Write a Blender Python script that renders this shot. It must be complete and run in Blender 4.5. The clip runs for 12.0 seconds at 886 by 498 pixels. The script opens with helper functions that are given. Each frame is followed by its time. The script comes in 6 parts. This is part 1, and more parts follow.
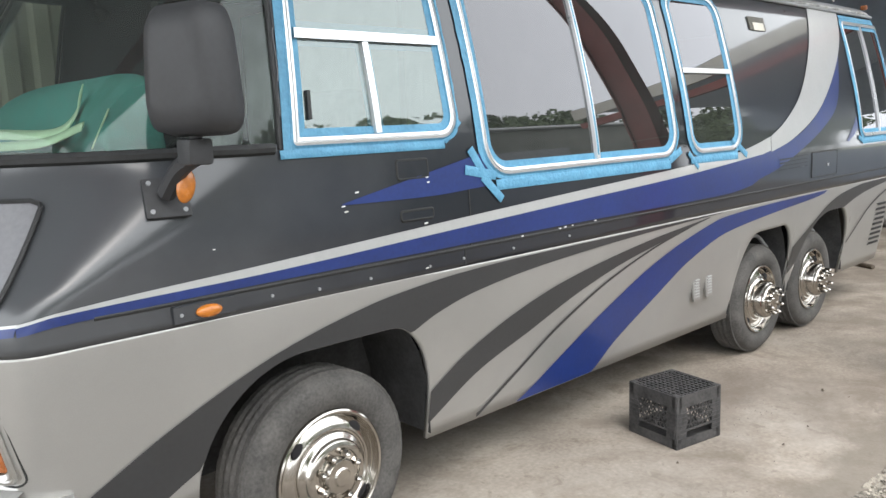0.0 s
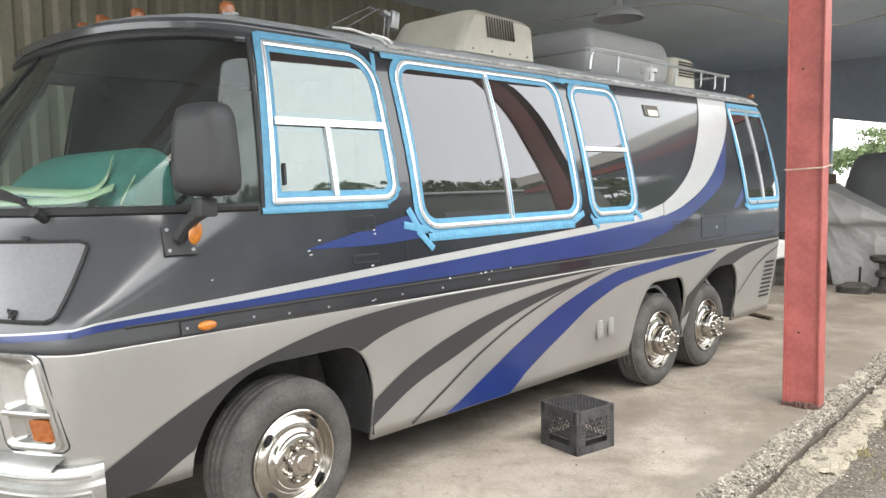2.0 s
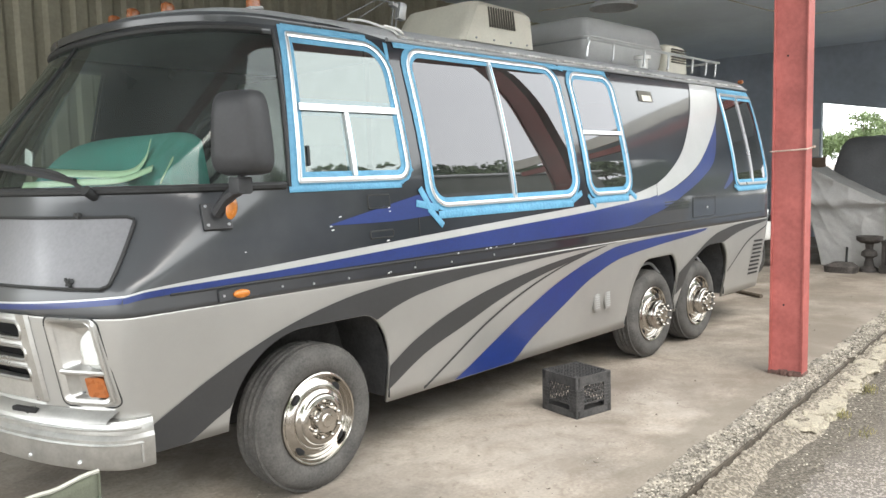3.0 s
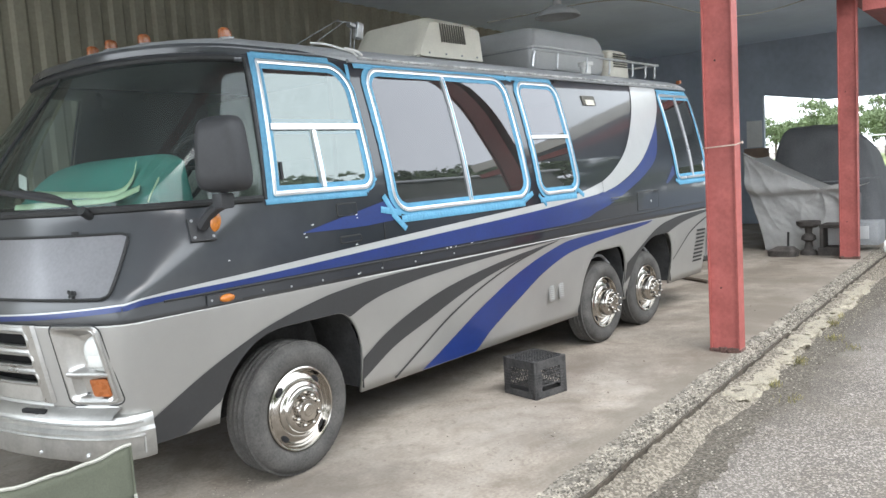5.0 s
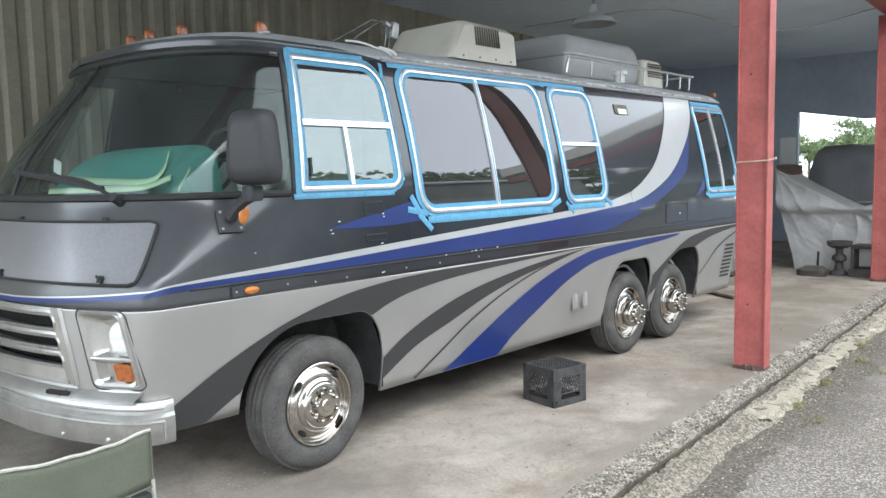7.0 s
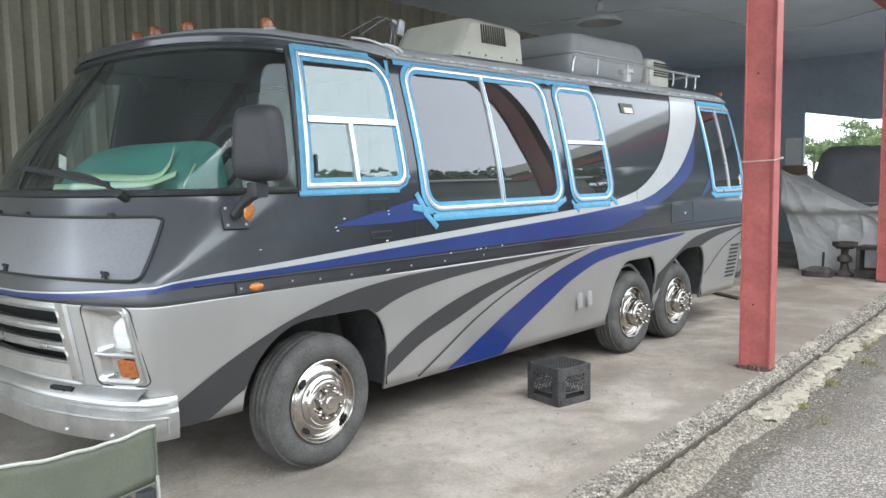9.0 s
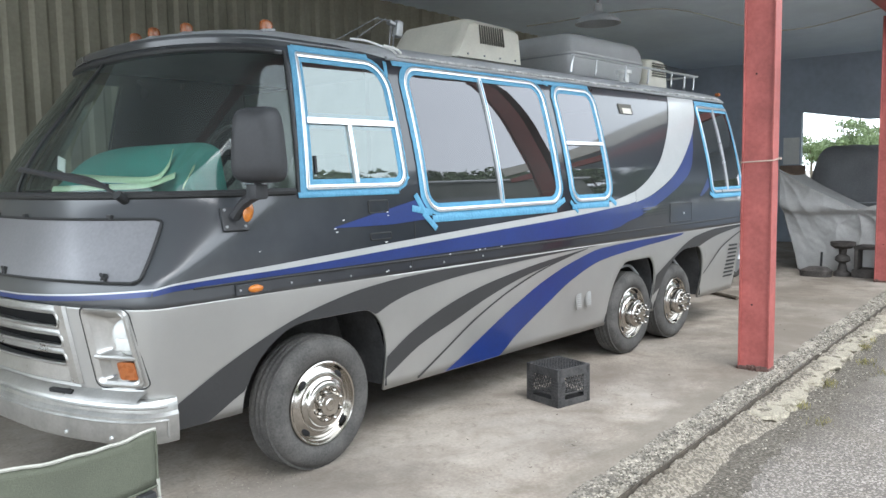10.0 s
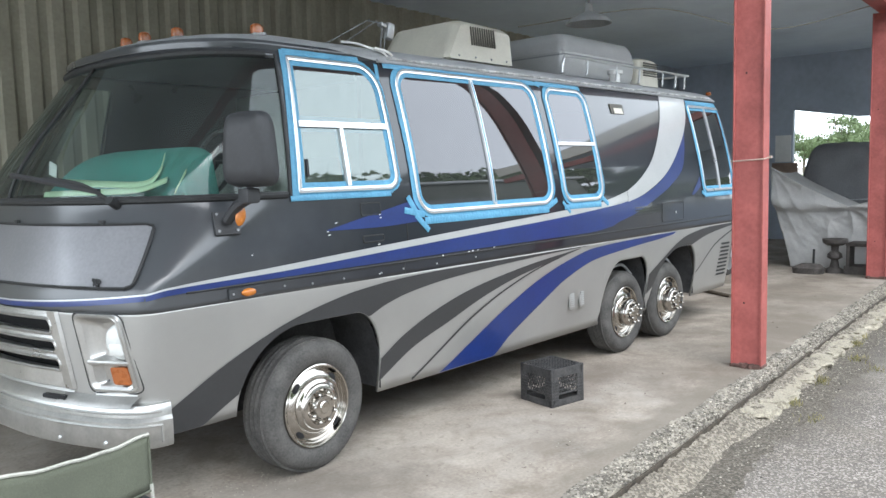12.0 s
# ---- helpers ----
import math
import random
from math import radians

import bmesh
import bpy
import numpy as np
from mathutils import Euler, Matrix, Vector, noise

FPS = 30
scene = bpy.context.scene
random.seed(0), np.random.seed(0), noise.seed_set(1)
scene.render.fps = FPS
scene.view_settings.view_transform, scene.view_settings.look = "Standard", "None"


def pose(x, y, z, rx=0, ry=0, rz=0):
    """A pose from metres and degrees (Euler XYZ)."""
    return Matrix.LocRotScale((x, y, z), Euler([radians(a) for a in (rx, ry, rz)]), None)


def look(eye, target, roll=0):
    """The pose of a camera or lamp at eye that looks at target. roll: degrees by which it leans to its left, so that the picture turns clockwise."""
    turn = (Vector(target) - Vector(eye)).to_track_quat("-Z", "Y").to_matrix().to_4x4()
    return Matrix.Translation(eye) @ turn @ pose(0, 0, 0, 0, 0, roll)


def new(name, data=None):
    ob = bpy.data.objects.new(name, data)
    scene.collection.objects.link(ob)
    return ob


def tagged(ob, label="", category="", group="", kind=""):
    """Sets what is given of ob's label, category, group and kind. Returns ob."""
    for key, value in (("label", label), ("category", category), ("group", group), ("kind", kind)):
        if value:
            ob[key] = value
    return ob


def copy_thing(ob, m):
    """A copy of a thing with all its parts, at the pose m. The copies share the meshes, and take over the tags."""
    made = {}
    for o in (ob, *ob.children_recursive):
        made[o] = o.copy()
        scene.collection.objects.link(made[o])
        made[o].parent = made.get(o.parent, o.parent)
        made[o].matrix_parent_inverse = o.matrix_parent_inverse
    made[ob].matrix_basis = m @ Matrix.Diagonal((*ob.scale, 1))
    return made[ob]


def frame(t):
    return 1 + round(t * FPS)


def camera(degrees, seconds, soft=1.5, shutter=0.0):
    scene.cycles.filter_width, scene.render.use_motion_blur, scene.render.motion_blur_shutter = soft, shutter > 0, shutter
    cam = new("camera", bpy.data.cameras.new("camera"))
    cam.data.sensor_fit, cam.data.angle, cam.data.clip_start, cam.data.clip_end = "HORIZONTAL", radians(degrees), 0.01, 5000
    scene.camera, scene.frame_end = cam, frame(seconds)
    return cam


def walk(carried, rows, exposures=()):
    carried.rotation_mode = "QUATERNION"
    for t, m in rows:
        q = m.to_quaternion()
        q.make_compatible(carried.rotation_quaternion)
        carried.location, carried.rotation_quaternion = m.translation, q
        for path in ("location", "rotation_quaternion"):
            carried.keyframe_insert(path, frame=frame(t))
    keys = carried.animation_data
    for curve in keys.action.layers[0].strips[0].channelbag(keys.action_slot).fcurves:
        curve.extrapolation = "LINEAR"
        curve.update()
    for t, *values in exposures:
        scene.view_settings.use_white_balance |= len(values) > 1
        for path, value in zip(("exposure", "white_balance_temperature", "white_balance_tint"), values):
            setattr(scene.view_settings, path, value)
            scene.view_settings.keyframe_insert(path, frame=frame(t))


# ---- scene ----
cam = camera(59.4, 12.0)
PATH = [
    (0, (-1.538, -2.354, 1.669), (-0.197, -0.905, 1.349), -2.2),
    (0.5, (-1.701, -2.571, 1.678), (-0.305, -1.162, 1.42), -1.7),
    (1, (-1.945, -2.733, 1.698), (-0.508, -1.354, 1.516), -3.8),
    (1.5, (-2.088, -2.868, 1.706), (-0.666, -1.472, 1.534), -4.6),
    (2, (-2.106, -3.061, 1.688), (-0.668, -1.681, 1.521), -1.2),
    (2.5, (-2.205, -3.184, 1.7), (-0.775, -1.796, 1.527), -2.1),
    (3, (-2.406, -3.227, 1.655), (-0.961, -1.859, 1.455), -1.5),
    (3.2, (-2.465, -3.275, 1.652), (-1.016, -1.919, 1.404), 1.0),
    (4.8, (-2.722, -3.528, 1.693), (-1.224, -2.222, 1.466), -3.8),
    (5, (-2.726, -3.534, 1.696), (-1.22, -2.234, 1.494), -3.7),
    (5.5, (-2.731, -3.531, 1.704), (-1.207, -2.25, 1.512), -2.5),
    (6, (-2.721, -3.55, 1.688), (-1.188, -2.281, 1.495), -2.2),
    (6.5, (-2.724, -3.522, 1.682), (-1.247, -2.187, 1.494), -1.6),
    (7, (-2.726, -3.526, 1.691), (-1.26, -2.179, 1.499), -1.2),
    (9, (-2.723, -3.508, 1.682), (-1.263, -2.155, 1.488), -0.9),
    (9.5, (-2.726, -3.497, 1.685), (-1.259, -2.152, 1.491), -0.9),
    (10, (-2.727, -3.502, 1.689), (-1.263, -2.152, 1.495), -1.0),
    (10.5, (-2.725, -3.506, 1.685), (-1.265, -2.152, 1.491), -1.2),
    (11, (-2.726, -3.512, 1.688), (-1.264, -2.161, 1.495), -1.1),
    (11.5, (-2.726, -3.51, 1.688), (-1.258, -2.165, 1.497), -1.2),
    (12, (-2.728, -3.521, 1.7), (-1.256, -2.182, 1.506), -1.5),
]
EXPOSURES = [(0.0, 1.48, 6850, 14), (0.6, 1.68, 6950, 14), (1.0, 1.73, 6950, 14), (2.5, 1.77, 7100, 14), (3.2, 1.70, 7000, 13), (4.8, 1.59, 6600, 13),
             (5.5, 1.58, 6500, 12), (9.0, 1.57, 6350, 12), (12.0, 1.57, 6350, 12)]
walk(cam, [(t, look(eye, target, roll)) for t, eye, target, roll in PATH], EXPOSURES)

# ---- world and light ----
world = bpy.data.worlds.new("overcast_sky")
scene.world = world
world.use_nodes = True
wn, wl = world.node_tree.nodes, world.node_tree.links
sky = wn.new("ShaderNodeTexSky")
sky.sky_type, sky.sun_disc = "NISHITA", False
sky.sun_elevation, sky.sun_rotation = radians(52), radians(200)
sky.air_density, sky.dust_density, sky.ozone_density = 1.0, 6.0, 0.6
haze = wn.new("ShaderNodeHueSaturation")
haze.inputs["Saturation"].default_value = 0.16
wl.new(sky.outputs[0], haze.inputs["Color"])
cloud = wn.new("ShaderNodeMix")
cloud.data_type = "RGBA"
cloud.inputs[0].default_value = 0.85
cloud.inputs[7].default_value = (9.9, 11.0, 11.7, 1)
wl.new(haze.outputs[0], cloud.inputs[6])
wl.new(cloud.outputs[2], wn["Background"].inputs["Color"])
wn["Background"].inputs["Strength"].default_value = 0.15
sun_data = bpy.data.lights.new("sun", "SUN")
sun_data.energy, sun_data.angle, sun_data.color = 0.4, radians(30), (1.0, 0.97, 0.93)
sun = new("sun", sun_data)
sun.matrix_world = look((-14, -38, 52), (0, 0, 0))


# ---- materials ----
def material(name, color, rough=0.5, metal=0.0, coat=0.0, var=0.15, scale=6.0, fine=60.0, bump=0.0, bump_scale=80.0,
             tint=None, stain=0.0, stain_scale=1.2, random_value=0.0, coat_rough=0.05, spec=0.5):
    """A Principled surface with two scales of colour variation, a stain layer and fine relief."""
    m = bpy.data.materials.new(name)
    m.use_nodes = True
    n, l = m.node_tree.nodes, m.node_tree.links
    b = n["Principled BSDF"]
    tc = n.new("ShaderNodeTexCoord")
    big, small = n.new("ShaderNodeTexNoise"), n.new("ShaderNodeTexNoise")
    big.inputs["Scale"].default_value, small.inputs["Scale"].default_value = scale, fine
    big.inputs["Detail"].default_value = 5
    for t in (big, small):
        l.new(tc.outputs["Object"], t.inputs["Vector"])
    mixf = n.new("ShaderNodeMix")
    mixf.inputs[0].default_value = 0.4
    l.new(big.outputs["Fac"], mixf.inputs[2])
    l.new(small.outputs["Fac"], mixf.inputs[3])
    ramp = n.new("ShaderNodeValToRGB")
    lo, hi = [max(0, c * (1 - var)) for c in color], [min(1, c * (1 + var)) for c in (tint or color)]
    ramp.color_ramp.elements[0].position, ramp.color_ramp.elements[1].position = 0.36, 0.64
    ramp.color_ramp.elements[0].color, ramp.color_ramp.elements[1].color = (*lo, 1), (*hi, 1)
    l.new(mixf.outputs[0], ramp.inputs[0])
    out = ramp.outputs[0]
    if stain:
        st = n.new("ShaderNodeTexNoise")
        st.inputs["Scale"].default_value, st.inputs["Detail"].default_value, st.inputs["Roughness"].default_value = stain_scale, 8, 0.62
        l.new(tc.outputs["Object"], st.inputs["Vector"])
        sr = n.new("ShaderNodeMapRange")
        sr.inputs[1].default_value, sr.inputs[2].default_value, sr.inputs[3].default_value, sr.inputs[4].default_value = 0.42, 0.66, 1.0, 1 - stain
        l.new(st.outputs["Fac"], sr.inputs[0])
        mul = n.new("ShaderNodeMix")
        mul.data_type, mul.blend_type = "RGBA", "MULTIPLY"
        mul.inputs[0].default_value = 1
        l.new(out, mul.inputs[6])
        l.new(sr.outputs[0], mul.inputs[7])
        out = mul.outputs[2]
    if random_value:
        info, hsv, mr = n.new("ShaderNodeObjectInfo"), n.new("ShaderNodeHueSaturation"), n.new("ShaderNodeMapRange")
        mr.inputs[3].default_value, mr.inputs[4].default_value = 1 - random_value, 1 + random_value
        l.new(info.outputs["Random"], mr.inputs[0])
        l.new(mr.outputs[0], hsv.inputs["Value"])
        l.new(out, hsv.inputs["Color"])
        out = hsv.outputs[0]
    l.new(out, b.inputs["Base Color"])
    rr = n.new("ShaderNodeMapRange")
    rr.inputs[3].default_value, rr.inputs[4].default_value = max(0.02, rough - 0.08), min(1, rough + 0.08)
    l.new(big.outputs["Fac"], rr.inputs[0])
    l.new(rr.outputs[0], b.inputs["Roughness"])
    b.inputs["Metallic"].default_value = metal
    b.inputs["Coat Weight"].default_value, b.inputs["Coat Roughness"].default_value = coat, coat_rough
    b.inputs["Specular IOR Level"].default_value = spec
    if bump:
        bt, bp = n.new("ShaderNodeTexNoise"), n.new("ShaderNodeBump")
        bt.inputs["Scale"].default_value, bt.inputs["Detail"].default_value = bump_scale, 4
        l.new(tc.outputs["Object"], bt.inputs["Vector"])
        l.new(bt.outputs["Fac"], bp.inputs["Height"])
        bp.inputs["Strength"].default_value, bp.inputs["Distance"].default_value = bump, 0.01
        l.new(bp.outputs[0], b.inputs["Normal"])
    return m


def speckled(name, base, light, dark, scale, rough, bump, low=0.3):
    """A ground of grit: cells of light and dark stone in a base colour, with broad patches."""
    m = material(name, base, rough, var=0.18, scale=0.9, fine=25, stain=0.3, stain_scale=0.8)
    n, l = m.node_tree.nodes, m.node_tree.links
    b = n["Principled BSDF"]
    src = b.inputs["Base Color"].links[0].from_socket
    tc = n.new("ShaderNodeTexCoord")
    vo = n.new("ShaderNodeTexVoronoi")
    vo.inputs["Scale"].default_value = scale
    l.new(tc.outputs["Object"], vo.inputs["Vector"])
    sep = n.new("ShaderNodeSeparateColor")
    l.new(vo.outputs["Color"], sep.inputs[0])
    ramp = n.new("ShaderNodeValToRGB")
    ramp.color_ramp.elements[0].color, ramp.color_ramp.elements[1].color = (*dark, 1), (*light, 1)
    ramp.color_ramp.elements[0].position, ramp.color_ramp.elements[1].position = low, 0.95
    l.new(sep.outputs[0], ramp.inputs[0])
    mx = n.new("ShaderNodeMix")
    mx.data_type = "RGBA"
    mx.inputs[0].default_value = 0.5
    l.new(src, mx.inputs[6])
    l.new(ramp.outputs[0], mx.inputs[7])
    l.new(mx.outputs[2], b.inputs["Base Color"])
    bp = n.new("ShaderNodeBump")
    bp.inputs["Strength"].default_value, bp.inputs["Distance"].default_value = bump, 0.006
    l.new(vo.outputs["Distance"], bp.inputs["Height"])
    l.new(bp.outputs[0], b.inputs["Normal"])
    return m


def glass(name, tint, ior=1.5, sheen=(1, 1, 1), dust=0.0):
    m = bpy.data.materials.new(name)
    m.use_nodes = True
    n, l = m.node_tree.nodes, m.node_tree.links
    n.remove(n["Principled BSDF"])
    tr, gl, fr, mx = n.new("ShaderNodeBsdfTransparent"), n.new("ShaderNodeBsdfGlossy"), n.new("ShaderNodeFresnel"), n.new("ShaderNodeMixShader")
    tr.inputs[0].default_value = (*tint, 1)
    gl.inputs["Roughness"].default_value = 0.015
    gl.inputs[0].default_value = (*sheen, 1)
    fr.inputs[0].default_value = ior
    l.new(fr.outputs[0], mx.inputs[0])
    l.new(tr.outputs[0], mx.inputs[1])
    l.new(gl.outputs[0], mx.inputs[2])
    out = mx.outputs[0]
    if dust:
        # a thin uneven film of dust on the glass
        film, nz, mr, md = n.new("ShaderNodeBsdfDiffuse"), n.new("ShaderNodeTexNoise"), n.new("ShaderNodeMapRange"), n.new("ShaderNodeMixShader")
        tc = n.new("ShaderNodeTexCoord")
        film.inputs[0].default_value = (0.60, 0.66, 0.64, 1)
        nz.inputs["Scale"].default_value, nz.inputs["Detail"].default_value = 2.2, 7
        l.new(tc.outputs["Object"], nz.inputs["Vector"])
        mr.inputs[1].default_value, mr.inputs[2].default_value = 0.3, 0.7
        mr.inputs[3].default_value, mr.inputs[4].default_value = dust * 0.6, dust * 1.4
        l.new(nz.outputs["Fac"], mr.inputs[0])
        l.new(mr.outputs[0], md.inputs[0])
        l.new(out, md.inputs[1])
        l.new(film.outputs[0], md.inputs[2])
        out = md.outputs[0]
    l.new(out, n["Material Output"].inputs[0])
    return m


M_BLACK = material("black_paint", (0.010, 0.013, 0.019), 0.30, coat=0.95, var=0.2, scale=2.5, fine=300, spec=0.25, coat_rough=0.055, bump=0.01, bump_scale=30)
M_SILVER = material("silver_paint", (0.375, 0.37, 0.355), 0.40, metal=0.55, coat=0.3, var=0.05, scale=2.0, fine=400, stain=0.08, coat_rough=0.15)
M_STRIPE_SILVER = material("silver_stripe_paint", (0.44, 0.45, 0.45), 0.4, metal=0.3, coat=0.5, var=0.04)
M_CHARCOAL = material("charcoal_stripe_paint", (0.035, 0.036, 0.038), 0.45, metal=0.2, coat=0.35, var=0.08, coat_rough=0.2)
M_BLUE = material("blue_stripe_paint", (0.006, 0.023, 0.128), 0.38, coat=0.35, var=0.15, scale=4, coat_rough=0.15)
M_HATCH = material("hatch_grey_paint", (0.225, 0.225, 0.24), 0.36, metal=0.35, coat=0.6, var=0.10, scale=3, coat_rough=0.14)
M_ROOF = material("roof_grey", (0.36, 0.37, 0.38), 0.5, metal=0.2, var=0.12, scale=3, stain=0.25)
M_TRIM = material("black_rubber", (0.02, 0.021, 0.022), 0.6, var=0.25, scale=20)
M_PLASTIC = material("black_plastic", (0.030, 0.031, 0.034), 0.55, var=0.12, scale=8, bump=0.08, bump_scale=400)
M_ALU = material("window_aluminium", (0.68, 0.69, 0.70), 0.30, metal=0.75, var=0.03, scale=10)
M_CHROME = material("polished_chrome", (0.49, 0.465, 0.43), 0.15, metal=1.0, var=0.06, scale=12)
M_BUMPER = material("worn_bumper_metal", (0.47, 0.47, 0.455), 0.34, metal=0.8, var=0.08, scale=7, stain=0.25, stain_scale=6)
M_BEZEL = material("satin_bezel_metal", (0.50, 0.495, 0.48), 0.30, metal=0.85, var=0.08, scale=8, stain=0.12, stain_scale=5)
M_TAPE = material("blue_masking_tape", (0.078, 0.265, 0.42), 0.55, var=0.06, scale=11, fine=70, bump=0.6, bump_scale=45, tint=(0.10, 0.31, 0.47))
M_AMBER = material("amber_lens", (0.50, 0.155, 0.016), 0.25, coat=0.5, var=0.2, scale=40, bump=0.2, bump_scale=200)
M_ORANGE = material("orange_lens", (0.30, 0.085, 0.018), 0.28, coat=0.5, var=0.2, scale=40, bump=0.2, bump_scale=200)
M_LAMP_WHITE = material("headlamp_white", (0.58, 0.59, 0.57), 0.25, coat=0.4, var=0.06)
M_RUBBER = material("tyre_rubber", (0.052, 0.050, 0.048), 0.8, var=0.25, scale=8, fine=90, stain=0.15, bump=0.1, tint=(0.078, 0.074, 0.069))
# near-black that stands in for the shade inside slots and holes
M_DARK = material("opening_shade_black", (0.008, 0.008, 0.009), 0.9, var=0.2)
M_WELL = material("wheel_well_black", (0.045, 0.045, 0.046), 0.75, var=0.4, scale=9, stain=0.3, stain_scale=6)
M_INTERIOR = material("cab_interior", (0.20, 0.22, 0.205), 0.85, var=0.3, scale=5)
M_TEAL = material("teal_dash_cover", (0.05, 0.23, 0.20), 0.9, var=0.15, scale=14, bump=0.2, bump_scale=200)
M_LIME = material("pale_green_paper", (0.55, 0.72, 0.48), 0.8, var=0.08)
M_CREAM = material("cream_plastic", (0.70, 0.67, 0.58), 0.5, var=0.06, scale=4, stain=0.10, stain_scale=3)
M_SLOT = material("dark_slot", (0.13, 0.125, 0.11), 0.8, var=0.2)
M_POD = material("grey_pod_plastic", (0.46, 0.465, 0.47), 0.36, metal=0.15, coat=0.4, var=0.06, scale=3, stain=0.1, coat_rough=0.2)
M_ENAMEL = material("grey_enamel", (0.48, 0.49, 0.50), 0.45, var=0.12, scale=6, stain=0.2)
M_RAIL = material("rack_metal", (0.55, 0.56, 0.57), 0.35, metal=0.8, var=0.1)
M_WHITE = material("white_paint", (0.78, 0.78, 0.76), 0.55, var=0.08, scale=5, stain=0.1)
M_CRATE = material("crate_plastic", (0.030, 0.030, 0.032), 0.6, var=0.3, scale=14, tint=(0.05, 0.048, 0.047))
M_RED = material("red_oxide_paint", (0.31, 0.074, 0.064), 0.62, var=0.12, scale=3.5, fine=30, stain=0.22, stain_scale=2.2, tint=(0.35, 0.094, 0.082))
M_RUST = material("rusty_base", (0.10, 0.055, 0.045), 0.9, var=0.4, scale=15, bump=0.4)
M_CONCRETE = material("garage_concrete", (0.285, 0.243, 0.200), 0.88, var=0.18, scale=1.6, fine=45, stain=0.42, stain_scale=0.9, bump=0.18, bump_scale=60, tint=(0.335, 0.293, 0.247))


def overlay_stains(m, scale, low, high, strength, tint):
    """A second layer of stains, tinted, with edges of its own."""
    n, l = m.node_tree.nodes, m.node_tree.links
    b = n["Principled BSDF"]
    src = b.inputs["Base Color"].links[0].from_socket
    tc, nz, mr, mx = n.new("ShaderNodeTexCoord"), n.new("ShaderNodeTexNoise"), n.new("ShaderNodeMapRange"), n.new("ShaderNodeMix")
    nz.inputs["Scale"].default_value, nz.inputs["Detail"].default_value, nz.inputs["Roughness"].default_value, nz.inputs["Distortion"].default_value = scale, 9, 0.68, 0.6
    l.new(tc.outputs["Object"], nz.inputs["Vector"])
    mr.inputs[1].default_value, mr.inputs[2].default_value, mr.inputs[4].default_value = low, high, strength
    l.new(nz.outputs["Fac"], mr.inputs[0])
    mx.data_type = "RGBA"
    l.new(mr.outputs[0], mx.inputs[0])
    l.new(src, mx.inputs[6])
    mx.inputs[7].default_value = (*tint, 1)
    l.new(mx.outputs[2], b.inputs["Base Color"])


overlay_stains(M_CONCRETE, 2.2, 0.47, 0.62, 0.75, (0.165, 0.135, 0.106))
overlay_stains(M_CONCRETE, 0.55, 0.50, 0.66, 0.45, (0.40, 0.365, 0.325))
overlay_stains(M_CONCRETE, 11.0, 0.56, 0.66, 0.5, (0.16, 0.135, 0.11))


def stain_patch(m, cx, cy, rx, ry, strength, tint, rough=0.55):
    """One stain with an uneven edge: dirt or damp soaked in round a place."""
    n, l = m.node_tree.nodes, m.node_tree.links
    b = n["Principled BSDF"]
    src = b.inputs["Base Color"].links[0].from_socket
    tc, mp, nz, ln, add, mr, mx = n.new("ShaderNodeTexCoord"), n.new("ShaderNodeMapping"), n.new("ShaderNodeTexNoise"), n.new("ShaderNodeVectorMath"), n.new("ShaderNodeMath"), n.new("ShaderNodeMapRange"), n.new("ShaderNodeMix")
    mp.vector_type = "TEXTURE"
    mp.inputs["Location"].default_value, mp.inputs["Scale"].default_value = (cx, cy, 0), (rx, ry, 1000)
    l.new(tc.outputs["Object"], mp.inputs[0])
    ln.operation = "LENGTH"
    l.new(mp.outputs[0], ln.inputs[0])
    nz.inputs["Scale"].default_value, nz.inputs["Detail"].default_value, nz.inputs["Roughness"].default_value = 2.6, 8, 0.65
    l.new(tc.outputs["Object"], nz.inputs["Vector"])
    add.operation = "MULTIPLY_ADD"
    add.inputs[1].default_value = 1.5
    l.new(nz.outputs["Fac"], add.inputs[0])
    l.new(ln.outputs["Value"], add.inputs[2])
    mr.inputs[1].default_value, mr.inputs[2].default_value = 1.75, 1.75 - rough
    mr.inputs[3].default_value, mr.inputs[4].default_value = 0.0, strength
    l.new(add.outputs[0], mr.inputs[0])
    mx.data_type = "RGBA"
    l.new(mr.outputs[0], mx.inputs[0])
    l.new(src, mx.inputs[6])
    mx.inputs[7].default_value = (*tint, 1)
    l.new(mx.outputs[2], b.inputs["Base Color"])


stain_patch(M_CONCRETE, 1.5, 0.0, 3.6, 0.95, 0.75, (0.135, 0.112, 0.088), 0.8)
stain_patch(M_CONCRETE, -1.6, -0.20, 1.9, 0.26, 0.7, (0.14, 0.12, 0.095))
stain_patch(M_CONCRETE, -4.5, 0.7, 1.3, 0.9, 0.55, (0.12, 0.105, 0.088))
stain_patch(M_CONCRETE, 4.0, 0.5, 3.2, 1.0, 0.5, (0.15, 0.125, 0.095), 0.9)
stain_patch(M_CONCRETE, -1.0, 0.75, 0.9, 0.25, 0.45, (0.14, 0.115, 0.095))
overlay_stains(M_BLACK, 3.5, 0.55, 0.75, 0.2, (0.04, 0.042, 0.046))


